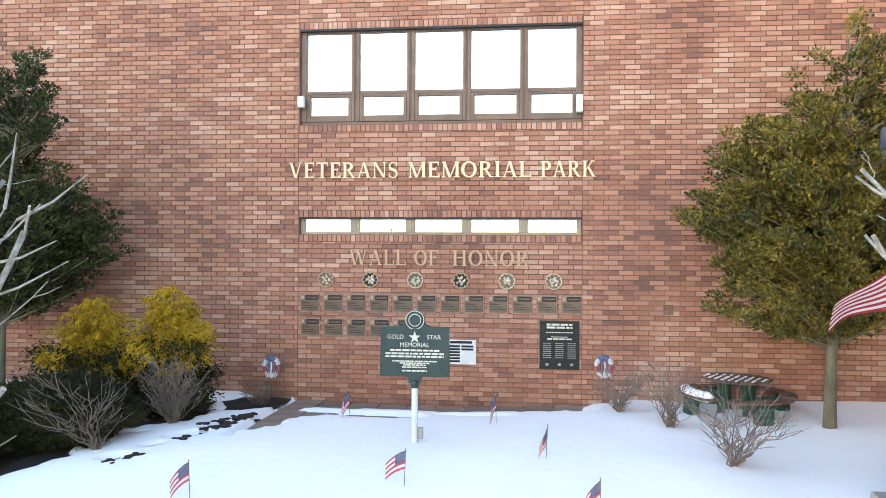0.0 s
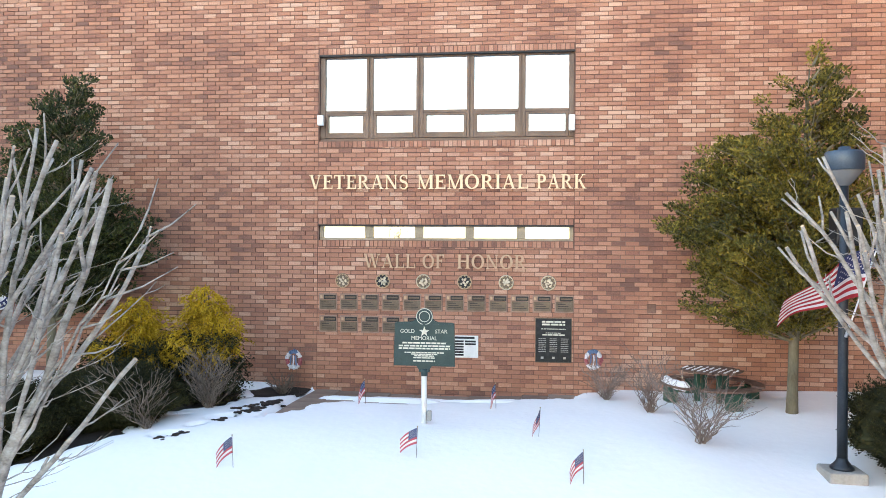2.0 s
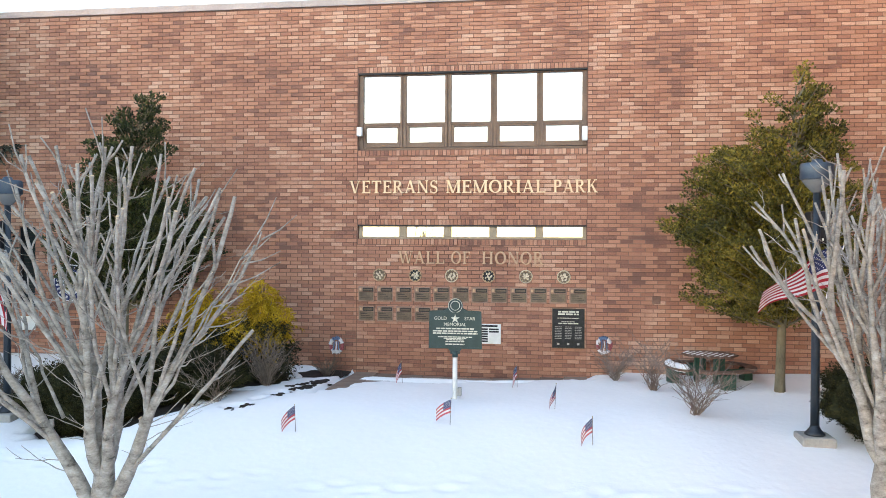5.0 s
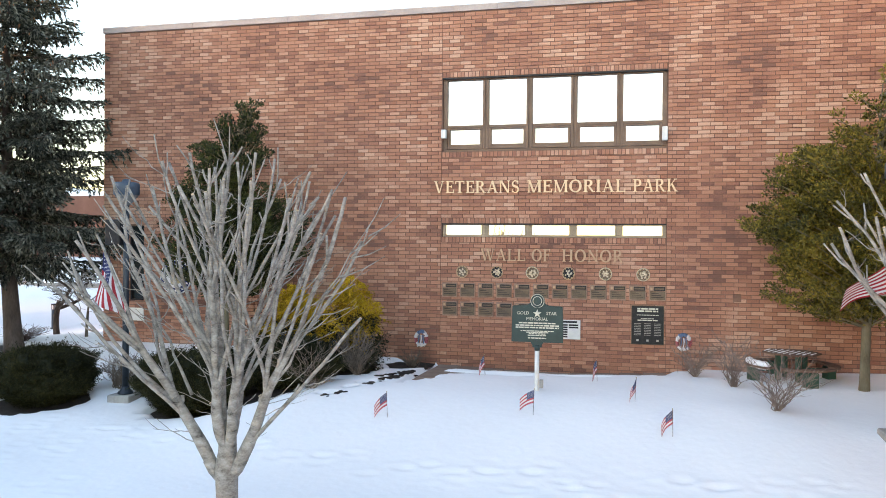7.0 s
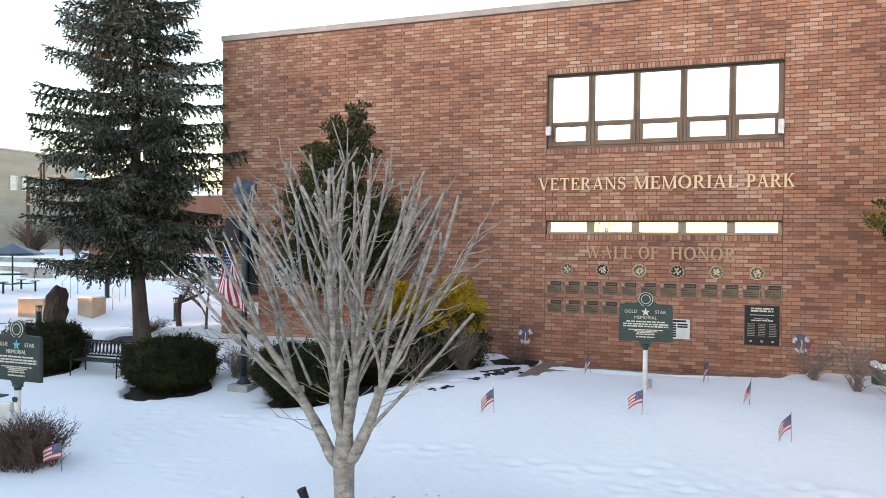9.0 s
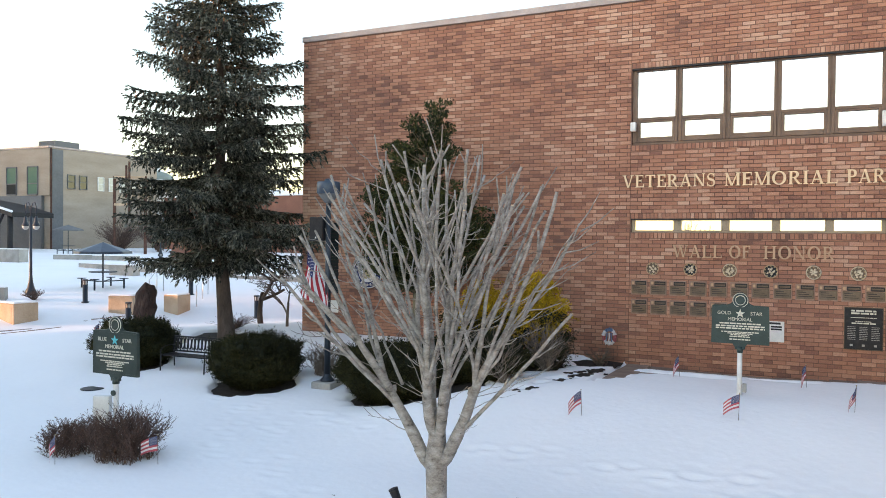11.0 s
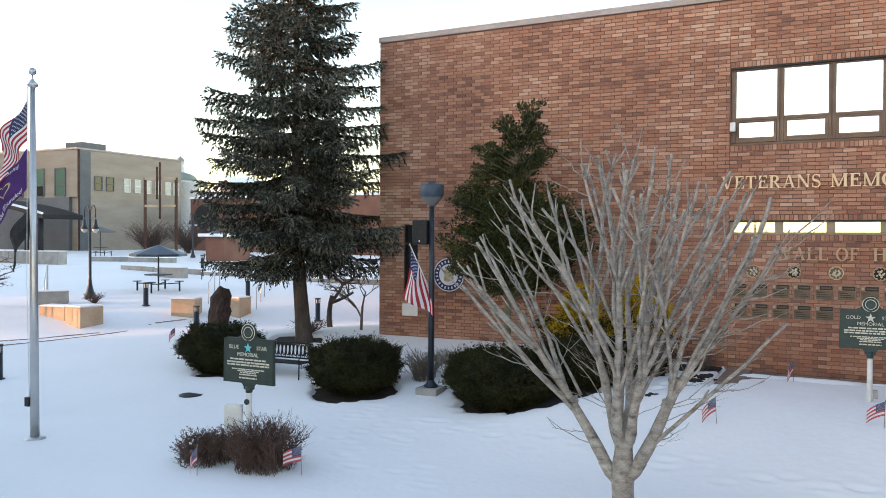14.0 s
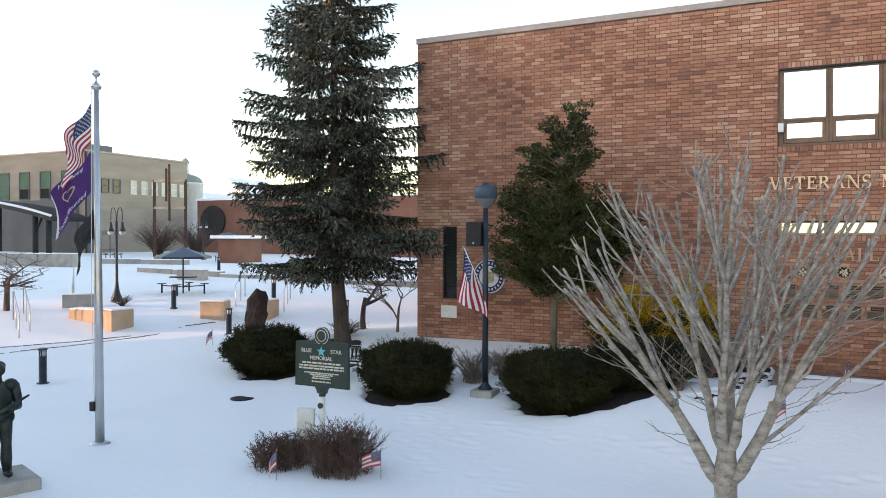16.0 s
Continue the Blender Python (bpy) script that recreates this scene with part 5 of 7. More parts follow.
def bare_shrub(x, y, h, spread, n, seed, mat=None, lean=(0, 0), label="leafless grey shrub standing in the snow", thick=0.009, name="bare_shrub", z=None, foot=0.05, buds=0):
    r = random.Random(seed)
    zb = gz(x, y) if z is None else z
    t = thing(name, pose(x, y, zb - 0.03), label, "shrub", "bare shrubs")
    bm = bmesh.new()
    for k in range(n):
        a = r.uniform(0, 6.28)
        out = spread * math.sqrt(r.random()) * 0.9
        e = Vector((math.cos(a) * out + lean[0] * h, math.sin(a) * out + lean[1] * h, h * r.uniform(0.55, 1.0) * (1 - 0.3 * (out / spread) ** 2)))
        a1, f1 = r.uniform(0, 6.28), foot * math.sqrt(r.random())
        s = Vector((math.cos(a1) * f1, math.sin(a1) * f1, 0))
        e += Vector((s.x * 0.5, s.y * 0.5, 0))
        m = Vector((s.x + (e.x - s.x) * 0.30, s.y + (e.y - s.y) * 0.30, e.z * 0.55))
        p = wander(bezier(s, m, e, 6), r, 0.04 * h)
        rr = thick * r.uniform(0.7, 1.4)
        tube(bm, p, list(np.linspace(rr, rr * 0.4, 7)), 5, False)
        for _ in range(r.choice((3, 4, 5))):
            i = r.randint(1, 5)
            a2 = a + r.uniform(-1.7, 1.7)
            l2 = h * r.uniform(0.15, 0.4)
            e2 = p[i] + Vector((math.cos(a2) * 0.6, math.sin(a2) * 0.6, r.uniform(0.3, 1.0))) * l2
            p4 = wander(bezier(p[i], p[i].lerp(e2, 0.5) + Vector((math.cos(a2), math.sin(a2), 0)) * 0.04, e2, 4), r, 0.01)
            tube(bm, p4, list(np.linspace(rr * 0.6, rr * 0.3, 5)), 4, False)
            e3 = p4[2] + Vector((math.cos(a2 + r.uniform(-1, 1)), math.sin(a2 + r.uniform(-1, 1)), r.uniform(0.2, 1))) * l2 * 0.5
            tube(bm, [p4[2], e3], [rr * 0.4, rr * 0.25], 4, False)
    tips = [v.co.copy() for v in bm.verts if v.co.z > 0.3 * h] if buds else []
    tagged(part("stem_growth", bm, mat or M_TWIG, t), kind="stuff")
    if buds:
        rng = np.random.default_rng(seed)
        q = np.array([tuple(v) for v in r.sample(tips, min(buds, len(tips)))])
        v, f = leaf_cards(rng, q, rng.normal(0, 0.5, q.shape) + np.array([0, 0, 0.5]), 0.04, 0.022)
        ob = new("dry_leaves", raw_mesh("dry_leaves", v.tolist(), f.tolist(), M_DRY))
        ob.parent = t
        tagged(ob, "small reddish dry leaves", kind="stuff")
    return t


LIMBS_A = ((186, 0.50, 0.084), (150, 0.32, 0.066), (255, 0.30, 0.072), (85, 0.34, 0.066), (-6, 0.48, 0.084), (320, 0.34, 0.07), (215, 0.06, 0.062))
LIMBS_B = ((178, 0.30, 0.088), (140, 0.20, 0.078), (240, 0.24, 0.085), (80, 0.30, 0.072), (0, 0.5, 0.088), (295, 0.34, 0.078), (200, 0.1, 0.07))
pollard(-3.62, -11.33, 21, "pale grey pruned tree with many cut stubs and no leaves", limbs=LIMBS_A)
pollard(5.75, -9.3, 41, "pale grey pruned tree beside the lamp post", reach=1.75, limbs=LIMBS_B, low_shoots=0.5)
holly(-9.0, -1.8, ((2.1, 0.5, 0.5, 0.5), (2.4, 1.45, 1.45, 0.9), (3.1, 1.75, 2.2, 1.15), (3.9, 1.6, 2.15, 1.05), (4.6, 1.75, 1.5, 0.9), (5.0, 0.95, 1.05, 0.75), (5.6, 0.9, 1.1, 0.6), (5.95, 1.25, 1.1, 0.6), (6.3, 0.4, 1.15, 0.5), (6.7, 0.25, 1.15, 0.42), (7.2, -0.5, 0.95, 0.2)),
      250, M_HOLLY_D, M_BARK_B, "dark green holly tree with an uneven crown near the wall", 0.4, 0.10, 3)
holly(6.6, -1.85, ((1.9, 1.5, 0.3, 0.5), (2.15, 1.95, 1.0, 0.9), (2.7, 1.65, 1.5, 1.2), (3.2, 1.85, 1.7, 1.3), (3.6, 2.45, 1.7, 1.35), (4.3, 2.1, 1.6, 1.2), (4.8, 1.8, 1.5, 1.1), (5.4, 1.4, 1.4, 0.95), (5.9, 0.95, 1.25, 0.8), (6.4, 0.45, 1.1, 0.6), (6.9, 0.05, 0.95, 0.4), (7.5, -0.4, 0.62, 0.12)),
      280, M_HOLLY, M_BARK_B, "olive-green holly tree with yellowish leaves beside the wall", 0.35, 0.10, 4)
spruce(-16.03, -1.44, "tall blue spruce with drooping boughs and a bare lower trunk")
yew(-16.3, -4.85, 1.28, 1.2, 1.38, 60000, 1, "rounded dark green yew bush in the snow")
yew(-11.6, -5.4, 1.27, 1.2, 1.36, 60000, 2, "rounded dark green yew bush beside the bench")
yew(-7.75, -5.35, 1.34, 1.2, 1.42, 70000, 3, "broad dark green yew bush in a ring of bare mulch")
yew(-6.15, -4.2, 1.3, 0.95, 1.2, 48000, 4, "low dark green yew bush behind the pruned tree")
yew(7.55, -5.25, 1.3, 1.2, 1.5, 32000, 5, "rounded dark green yew bush beside the lamp post")
cypress(-6.8, -2.1, 2.3, 1.0, 5)
cypress(-5.35, -2.0, 2.5, 0.85, 6)
bare_shrub(-5.2, -4.75, 1.25, 0.95, 36, 1, lean=(-0.3, 0), thick=0.009)
bare_shrub(-4.78, -3.1, 1.3, 0.8, 50, 2, thick=0.009)
bare_shrub(4.37, -4.3, 1.4, 1.25, 28, 3, M_TWIG_L)
bare_shrub(3.82, -2.3, 1.4, 0.7, 26, 4, M_TWIG_L)
bare_shrub(3.1, -1.2, 0.95, 0.75, 34, 5, M_TWIG_L)
bare_shrub(-4.05, -0.85, 0.6, 0.55, 26, 6)
bare_shrub(-10.25, -4.3, 0.85, 0.75, 90, 7, label="low grey twiggy shrub beside the lamp post", foot=0.3)
bare_shrub(-9.75, -3.5, 0.75, 0.65, 70, 17, label="low grey twiggy shrub behind the lamp post", foot=0.3)
bare_shrub(-9.75, -11.05, 0.9, 0.72, 300, 8, M_TWIG_R, label="dense reddish-brown leafless shrub under the marker", thick=0.006, foot=0.5, buds=2600)
bare_shrub(-10.9, -11.15, 0.6, 0.45, 200, 9, M_TWIG_R, label="dense reddish-brown leafless shrub under the marker", thick=0.006, foot=0.5, buds=2600)


def litter(x, y, seed):
    """Bits of bark and twig on the snow under a tree."""
    r = random.Random(seed)
    bm = bmesh.new()
    for _ in range(70):
        a, d = r.uniform(0, 6.28), 2.4 * math.sqrt(r.random())
        px, py = x + math.cos(a) * d, y + math.sin(a) * d
        b, ln = r.uniform(0, 6.28), r.uniform(0.015, 0.06)
        z = gz(px, py) + 0.004
        tube(bm, [(px, py, z), (px + math.cos(b) * ln, py + math.sin(b) * ln, z + r.uniform(0, 0.01))], 0.005, 4)
    single("fallen_twigs", bm, M_BARK_D, "dark twig litter lying on the snow", "twig litter", kind="stuff")


litter(-3.3, -11.8, 7)


def soil_crumbs():
    """Clods of dark mulch that show through the thin snow at the edge of the bed."""
    r = random.Random(23)
    bm = bmesh.new()
    for (x0, y0), (x1, y1), n, wide in (((-4.8, -5.2), (-4.5, -4.85), 22, 0.05), ((-4.2, -4.1), (-4.0, -3.6), 40, 0.06), ((-4.0, -3.3), (-3.85, -2.7), 130, 0.10), ((-3.8, -2.6), (-3.7, -2.3), 50, 0.08)):
        for _ in range(n):
            u = r.random()
            px, py = x0 + (x1 - x0) * u + r.gauss(0, wide), y0 + (y1 - y0) * u + r.gauss(0, wide)
            k = r.uniform(0.02, 0.075)
            m = Matrix.Translation((px, py, gz(px, py) + 0.002)) @ Matrix.Rotation(r.uniform(0, 6.28), 4, "Z") @ Matrix.Diagonal((k * r.uniform(0.9, 1.8), k, k * 0.35, 1))
            made = bmesh.ops.create_icosphere(bm, subdivisions=1, radius=1, matrix=m)
            for v in made["verts"]:
                v.co += Vector((r.gauss(0, 0.12), r.gauss(0, 0.12), r.gauss(0, 0.08))) * k
    single("mulch_clods", bm, M_SOIL, "dark mulch clods lying in thin snow", "mulch", kind="stuff")


soil_crumbs()

# ---- small flags, wreaths and furniture by the wall ----
def stick_flag(x, y, turn, droop, seed, h=0.5):
    t = thing("stick_flag", pose(x, y, gz(x, y), random.Random(seed).uniform(-4, 4), random.Random(seed + 1).uniform(-5, 5), turn), "small striped stick flag planted in the snow", "flag", "stick flags")
    bm = bmesh.new()
    tube(bm, [(0, 0, -0.15), (0, 0, h)], 0.005, 6)
    st = part("staff", bm, M_WOOD, t, "thin wooden staff")
    bm = bmesh.new()
    bmesh.ops.create_uvsphere(bm, u_segments=8, v_segments=6, radius=0.012, matrix=Matrix.Translation((0, 0, h)))
    part("tip", bm, M_GOLD, st)
    r = random.Random(seed)
    ph, am = r.uniform(0, 6), r.uniform(0.015, 0.03)

    def fn(u, v):
        k = u / 0.38
        ang = droop * (0.55 + 0.45 * k)
        return (-u * math.cos(ang) * 0.92, am * math.sin(11 * u + ph + 4 * v) * min(1, 3 * k), h - 0.02 - v * (1 - 0.1 * k) - u * math.sin(ang))
    striped_flag(t, 0.38, 0.25, fn, 13, 7, mats=(M_RED_S, M_FWHITE, M_BLUE_S))
    return t


for i, (x, y, turn, droop) in enumerate(((-3.05, -6.15, 8, 0.75), (-0.27, -5.58, -15, 0.6), (1.66, -4.45, 50, 1.15), (2.3, -6.2, 10, 0.95), (-1.84, -2.15, 35, 1.1), (0.83, -2.25, 40, 1.15), (-10.45, -11.9, 0, 1.1), (-8.95, -11.1, 15, 0.35), (-20.0, -3.0, 20, 0.9))):
    stick_flag(x, y, turn, droop, i + 3)


def wreath(x, y, zc, seed):
    r = random.Random(seed)
    zb = gz(x, y)
    t = thing("wreath", pose(x, y, zb), "red, white and blue ribbon wreath on a wire stand", "wreath", "memorial wreaths")
    c = zc - zb
    bm = bmesh.new()
    for s in (-0.16, 0.16):
        tube(bm, [(s, -0.06, -0.2), (s * 0.3, 0.03, c + 0.2)], 0.004, 6)
    tube(bm, [(0, 0.35, -0.2), (0, 0.04, c + 0.2)], 0.004, 6)
    part("stand", bm, M_WIRE, t, "thin wire easel")
    for k, (a0, a1, col, lab) in enumerate(((60, 130, M_BLUPL, "blue ribbon ruffle"), (130, 175, M_FWHITE, "white ribbon ruffle"), (175, 215, M_REDPL, "red ribbon ruffle"), (215, 320, M_FWHITE, "white ribbon ruffle"), (320, 375, M_REDPL, "red ribbon ruffle"), (15, 60, M_FWHITE, "white ribbon ruffle"))):
        bm = bmesh.new()
        arc = np.linspace(radians(a0), radians(a1), 9)
        tube(bm, [(0.155 * math.cos(a), -0.03, c + 0.18 * math.sin(a)) for a in arc], [0.042 + r.uniform(-0.006, 0.006) for _ in arc], 9)
        for _ in range(int((a1 - a0) * 0.32)):
            a = radians(r.uniform(a0, a1))
            rr = 1 + r.gauss(0, 0.12)
            m = Matrix.Translation((0.155 * rr * math.cos(a), -0.045 + r.gauss(0, 0.02), c + 0.18 * rr * math.sin(a))) @ Euler((r.uniform(0, 6), r.uniform(0, 6), r.uniform(0, 6))).to_matrix().to_4x4() @ Matrix.Diagonal((0.034, 0.024, 0.012, 1))
            bmesh.ops.create_icosphere(bm, subdivisions=1, radius=1, matrix=m)
        part("ribbon", bm, col, t, lab)
    for s, m in ((-0.04, M_BLUPL), (0.0, M_FWHITE), (0.04, M_BLUPL)):
        bm = bmesh.new()
        g = []
        for k in range(7):
            u = k / 6
            p = Vector((s + s * 1.4 * u + 0.01 * math.sin(5 * u + s * 30), -0.07 - 0.02 * math.sin(4 * u), c + 0.10 - 0.28 * u))
            g.append((bm.verts.new(p + Vector((-0.014, 0, 0))), bm.verts.new(p + Vector((0.014, 0.006, 0))), bm.verts.new(p + Vector((0.014, 0.012, 0))), bm.verts.new(p + Vector((-0.014, 0.006, 0)))))
        for a, b in zip(g, g[1:]):
            for q in range(4):
                bm.faces.new((a[q], a[(q + 1) % 4], b[(q + 1) % 4], b[q]))
        part("ribbon_tail", bm, m, t)


wreath(-3.88, -0.5, 1.0, 1)
wreath(2.87, -0.5, 1.16, 2)


def picnic_table(x, y, turn):
    z = gz(x, y)
    t = thing("picnic_table", pose(x, y, z - 0.06, 0, 0, turn) @ Matrix.Scale(0.94, 4), "round wooden picnic table with green legs and a little snow", "table")
    for k in range(9):
        o = -0.56 + 0.14 * k
        half = math.sqrt(max(0.02, 0.64 ** 2 - o * o))
        bm = bmesh.new()
        box(bm, -half, o - 0.064, 0.72, half, o + 0.064, 0.76, 0.008)
        part("tabletop_slat", bm, M_WOOD, t)
        bm = bmesh.new()
        r = random.Random(k)
        for q in range(4):
            c = -half * 0.8 + 1.6 * half * (q + r.uniform(-0.2, 0.2)) / 5 + half * 0.15
            bmesh.ops.create_icosphere(bm, subdivisions=2, radius=1, matrix=Matrix.Translation((c, o + 0.02, 0.76)) @ Matrix.Diagonal((half * r.uniform(0.10, 0.2), r.uniform(0.015, 0.04), 0.02, 1)))
        part("snow_ridge", bm, M_SNOW, t, "thin ridge of snow")
    for k in range(4):
        a0 = math.pi / 2 * k + 0.12
        bm = bmesh.new()
        n = 8
        prof = []
        for q in range(n + 1):
            a = a0 + (math.pi / 2 - 0.24) * q / n
            prof.append([bm.verts.new((rr * math.cos(a), rr * math.sin(a), zz)) for rr, zz in ((0.84, 0.42), (1.12, 0.42), (1.12, 0.465), (0.84, 0.465))])
        for a, b in zip(prof, prof[1:]):
            for q in range(4):
                bm.faces.new((a[q], a[(q + 1) % 4], b[(q + 1) % 4], b[q]))
        bm.faces.new(prof[0])
        bm.faces.new(list(reversed(prof[-1])))
        bench = part("bench", bm, M_WOOD, t, "curved bench plank")
        if k == 1:
            bm = bmesh.new()
            tube(bm, [(0.98 * math.cos(a), 0.98 * math.sin(a), 0.475) for a in np.linspace(a0 + 0.05, a0 + math.pi / 2 - 0.3, 12)], [0.04] + [0.10 + 0.015 * (q % 2) for q in range(10)] + [0.04], 8)
            part("snow_ridge", bm, M_SNOW, bench, "rounded ridge of snow")
        a = math.pi / 2 * k + math.pi / 4
        bm = bmesh.new()
        box(bm, 0.86, -0.16, 0.0, 1.08, 0.16, 0.40, 0.03)
        part("bench_support", bm, M_TGREEN, t, "green painted bench support", pose(0, 0, 0, 0, 0, math.degrees(a)))
        bm = bmesh.new()
        box(bm, 0.28, -0.05, 0.0, 0.40, 0.05, 0.71, 0.02)
        part("leg", bm, M_TGREEN, t, "green painted leg", pose(0, 0, 0, 0, 0, math.degrees(a)))
        bm = bmesh.new()
        box(bm, 0.41, -0.04, 0.28, 0.85, 0.04, 0.36, 0.01)
        part("brace", bm, M_TGREEN, t, "", pose(0, 0, 0, 0, 0, math.degrees(a)))


picnic_table(5.3, -0.85, 60)


def park_bench(x, y, turn):
    z = gz(x, y)
    t = thing("park_bench", pose(x, y, z - 0.05, 0, 0, turn), "black ornamental metal park bench between the yews", "bench")
    bm = bmesh.new()
    for k in range(5):
        box(bm, -0.78, -0.22 + k * 0.09, 0.42, 0.78, -0.155 + k * 0.09, 0.45)
    part("seat", bm, M_DARK, t)
    bm = bmesh.new()
    tube(bm, [(-0.78, 0.27, 0.5), (-0.78, 0.33, 0.88), (0.78, 0.33, 0.88), (0.78, 0.27, 0.5), (-0.78, 0.27, 0.5)], 0.024, 6)
    for k in range(13):
        c = -0.72 + 0.12 * k
        tube(bm, [(c + 0.05 * math.cos(a), 0.305 + 0.01 * math.sin(a), 0.70 + 0.15 * math.sin(a)) for a in np.linspace(0, 2 * math.pi, 13)], 0.015, 5, False)
        tube(bm, [(c + 0.06, 0.28, 0.52), (c + 0.06, 0.325, 0.87)], 0.013, 5, False)
    part("backrest", bm, M_DARK, t, "openwork scrolled backrest")
    for s in (-0.74, 0.74):
        for yy, zz in ((-0.24, 0.43), (0.25, 0.5)):
            bm = bmesh.new()
            tube(bm, [(s, yy * 1.1, -0.15), (s, yy, zz)], 0.018, 6)
            part("leg", bm, M_DARK, t)
        bm = bmesh.new()
        tube(bm, bezier((s, -0.24, 0.43), (s, -0.34, 0.72), (s, 0.30, 0.66), 8), 0.014, 6)
        part("armrest", bm, M_DARK, t)
    for s in (-0.5, 0.62):
        bm = bmesh.new()
        box(bm, s - 0.1, 0.352, 0.70, s + 0.1, 0.367, 0.90)
        part("plaque", bm, M_CREAM, t, "small pale plaque on the backrest")


park_bench(-14.05, -5.15, 2)


def spot_stake(x, y):
    t = thing("garden_spotlight", pose(x, y, gz(x, y), 0, 0, 20), "small black ground spotlight at the foot of the tree", "spotlight")
    bm = bmesh.new()
    tube(bm, [(0, 0, -0.1), (0, 0, 0.16)], 0.015, 6)
    part("stake", bm, M_DARK, t)
    bm = bmesh.new()
    lathe(bm, [(0.035, 0.0), (0.055, 0.03), (0.065, 0.2), (0.07, 0.24), (0.06, 0.245)], 14)
    part("housing", bm, M_DARK, t, "", pose(0, 0, 0.13, 0, -22, 0))


spot_stake(-4.2, -11.3)
bm = bmesh.new()
box(bm, -0.16, -0.06, -0.1, 0.16, 0.06, 0.92, 0.02)
single("stone_slab", bm, M_WHITE, "pale upright stone slab beside the marker post", "stone", at=pose(-10.72, -10.72, gz(-10.72, -10.72), 0, 0, 20))
bm = bmesh.new()
lathe(bm, [(0.30, -0.05), (0.30, 0.003), (0.25, 0.008)], 20)
single("ground_cover_plate", bm, M_DARK, "dark round ground cover showing in the snow", "ground cover", at=pose(-15.07, -7.31, gz(-15.07, -7.31)))


# ---- flagpole ----
def flagpole(x, y):
    z = gz(x, y)
    t = thing("flagpole", pose(x, y, z, -0.8, -1.45, 0), "silver flagpole flying a striped, a purple and a black flag", "flagpole")
    bm = bmesh.new()
    tube(bm, [(0, 0, -0.2), (0, 0, 3.0), (0, 0, 6.82)], [0.085, 0.075, 0.045], 18)
    part("pole", bm, M_SILVER, t)
    bm = bmesh.new()
    lathe(bm, [(0.2, -0.03), (0.19, 0.015), (0.10, 0.04)], 20)
    part("collar", bm, M_SILVER, t)
    bm = bmesh.new()
    lathe(bm, [(0.045, 6.77), (0.09, 6.80), (0.10, 6.85), (0.05, 6.90), (0.015, 6.95), (0.015, 7.03)], 14)
    part("truck", bm, M_SILVER, t)
    bm = bmesh.new()
    bmesh.ops.create_uvsphere(bm, u_segments=18, v_segments=12, radius=0.072, matrix=Matrix.Translation((0, 0, 7.09)))
    part("ball", bm, M_SILVER, t, "silver ball finial")
    bm = bmesh.new()
    box(bm, -0.17, -0.10, 0.62, -0.05, 0.0, 0.80, 0.015)
    part("cleat_box", bm, M_DARK, t, "small dark cleat box")
    bm = bmesh.new()
    tube(bm, [(-0.07, -0.06, 0.75), (-0.08, -0.09, 3.0), (-0.05, -0.07, 6.79)], 0.006, 5)
    part("halyard", bm, M_WHITE, t)

    def us(u, v):
        k = u / 1.5
        return (-0.07 - u * 0.36 - 0.08 * math.sin(3.5 * u) * k + 0.22 * v * k, -0.06 - u * 0.22 + 0.12 * math.sin(5 * u + 4.2 * v) * min(1, 2 * k), 6.52 - v * 0.80 - 0.66 * u * (0.75 + 0.25 * k))
    striped_flag(t, 1.45, 0.95, us)

    def purple(u, v):
        k = u / 1.5
        return (-0.07 - u * 0.36 + 0.10 * math.sin(4 * u + v) * k + 0.10 * v * k, -0.06 - u * 0.34 + 0.10 * math.sin(4.6 * u + 3 * v) * min(1, 2 * k), 5.62 - v * 0.82 - 0.64 * u + 0.05 * math.sin(5 * u + 3 * v) * k)
    g = cloth_points(18, 14, 1.45, 0.95, purple)
    bm = bmesh.new()
    vs = [[bm.verts.new(p) for p in c] for c in g]
    for i in range(18):
        for j in range(14):
            f = bm.faces.new((vs[i][j], vs[i + 1][j], vs[i + 1][j + 1], vs[i][j + 1]))
            f.smooth = True
            f.material_index = 1 if i >= 17 else 0
    pf = part("purple_flag", bm, [M_PURPLE, M_FWHITE], t, "purple flag with white lettering and a gold medal shape")

    def drape(me_or_pts, mat, name, off, label=""):
        bm = bmesh.new()
        for poly in me_or_pts:
            vs = []
            for u, v in poly:
                p = Vector(purple(u, v))
                n = (Vector(purple(u + 0.01, v)) - p).cross(Vector(purple(u, v + 0.01)) - p).normalized()
                vs.append(bm.verts.new(p + n * off))
            bm.faces.new(vs)
        part(name, bm, mat, pf, label)
    for body, h, u0, v0 in (("Honoring", 0.13, 0.42, 0.06), ("Combat Wounded", 0.11, 0.24, 0.78)):
        me, w = text_mesh(body, h)
        polys = []
        for pl in me.polygons:
            polys.append([(u0 + w - me.vertices[i].co.x, v0 + h - me.vertices[i].co.y) for i in pl.vertices])
        for off in (0.012, -0.012):
            drape(polys, M_FWHITE, "lettering", off)
        bpy.data.meshes.remove(me)
    ring = []
    for k in range(24):
        a0, a1 = 2 * math.pi * k / 24, 2 * math.pi * (k + 1) / 24
        def heart(a, s):
            return (0.72 + s * 0.16 * math.sin(a) ** 3, 0.48 - s * 0.011 * (13 * math.cos(a) - 5 * math.cos(2 * a) - 2 * math.cos(3 * a) - math.cos(4 * a)))
        ring.append([heart(a0, 1.0), heart(a1, 1.0), heart(a1, 0.75), heart(a0, 0.75)])
    for off in (0.011, -0.011):
        drape(ring, M_GOLD, "emblem", off, "gold medal outline")

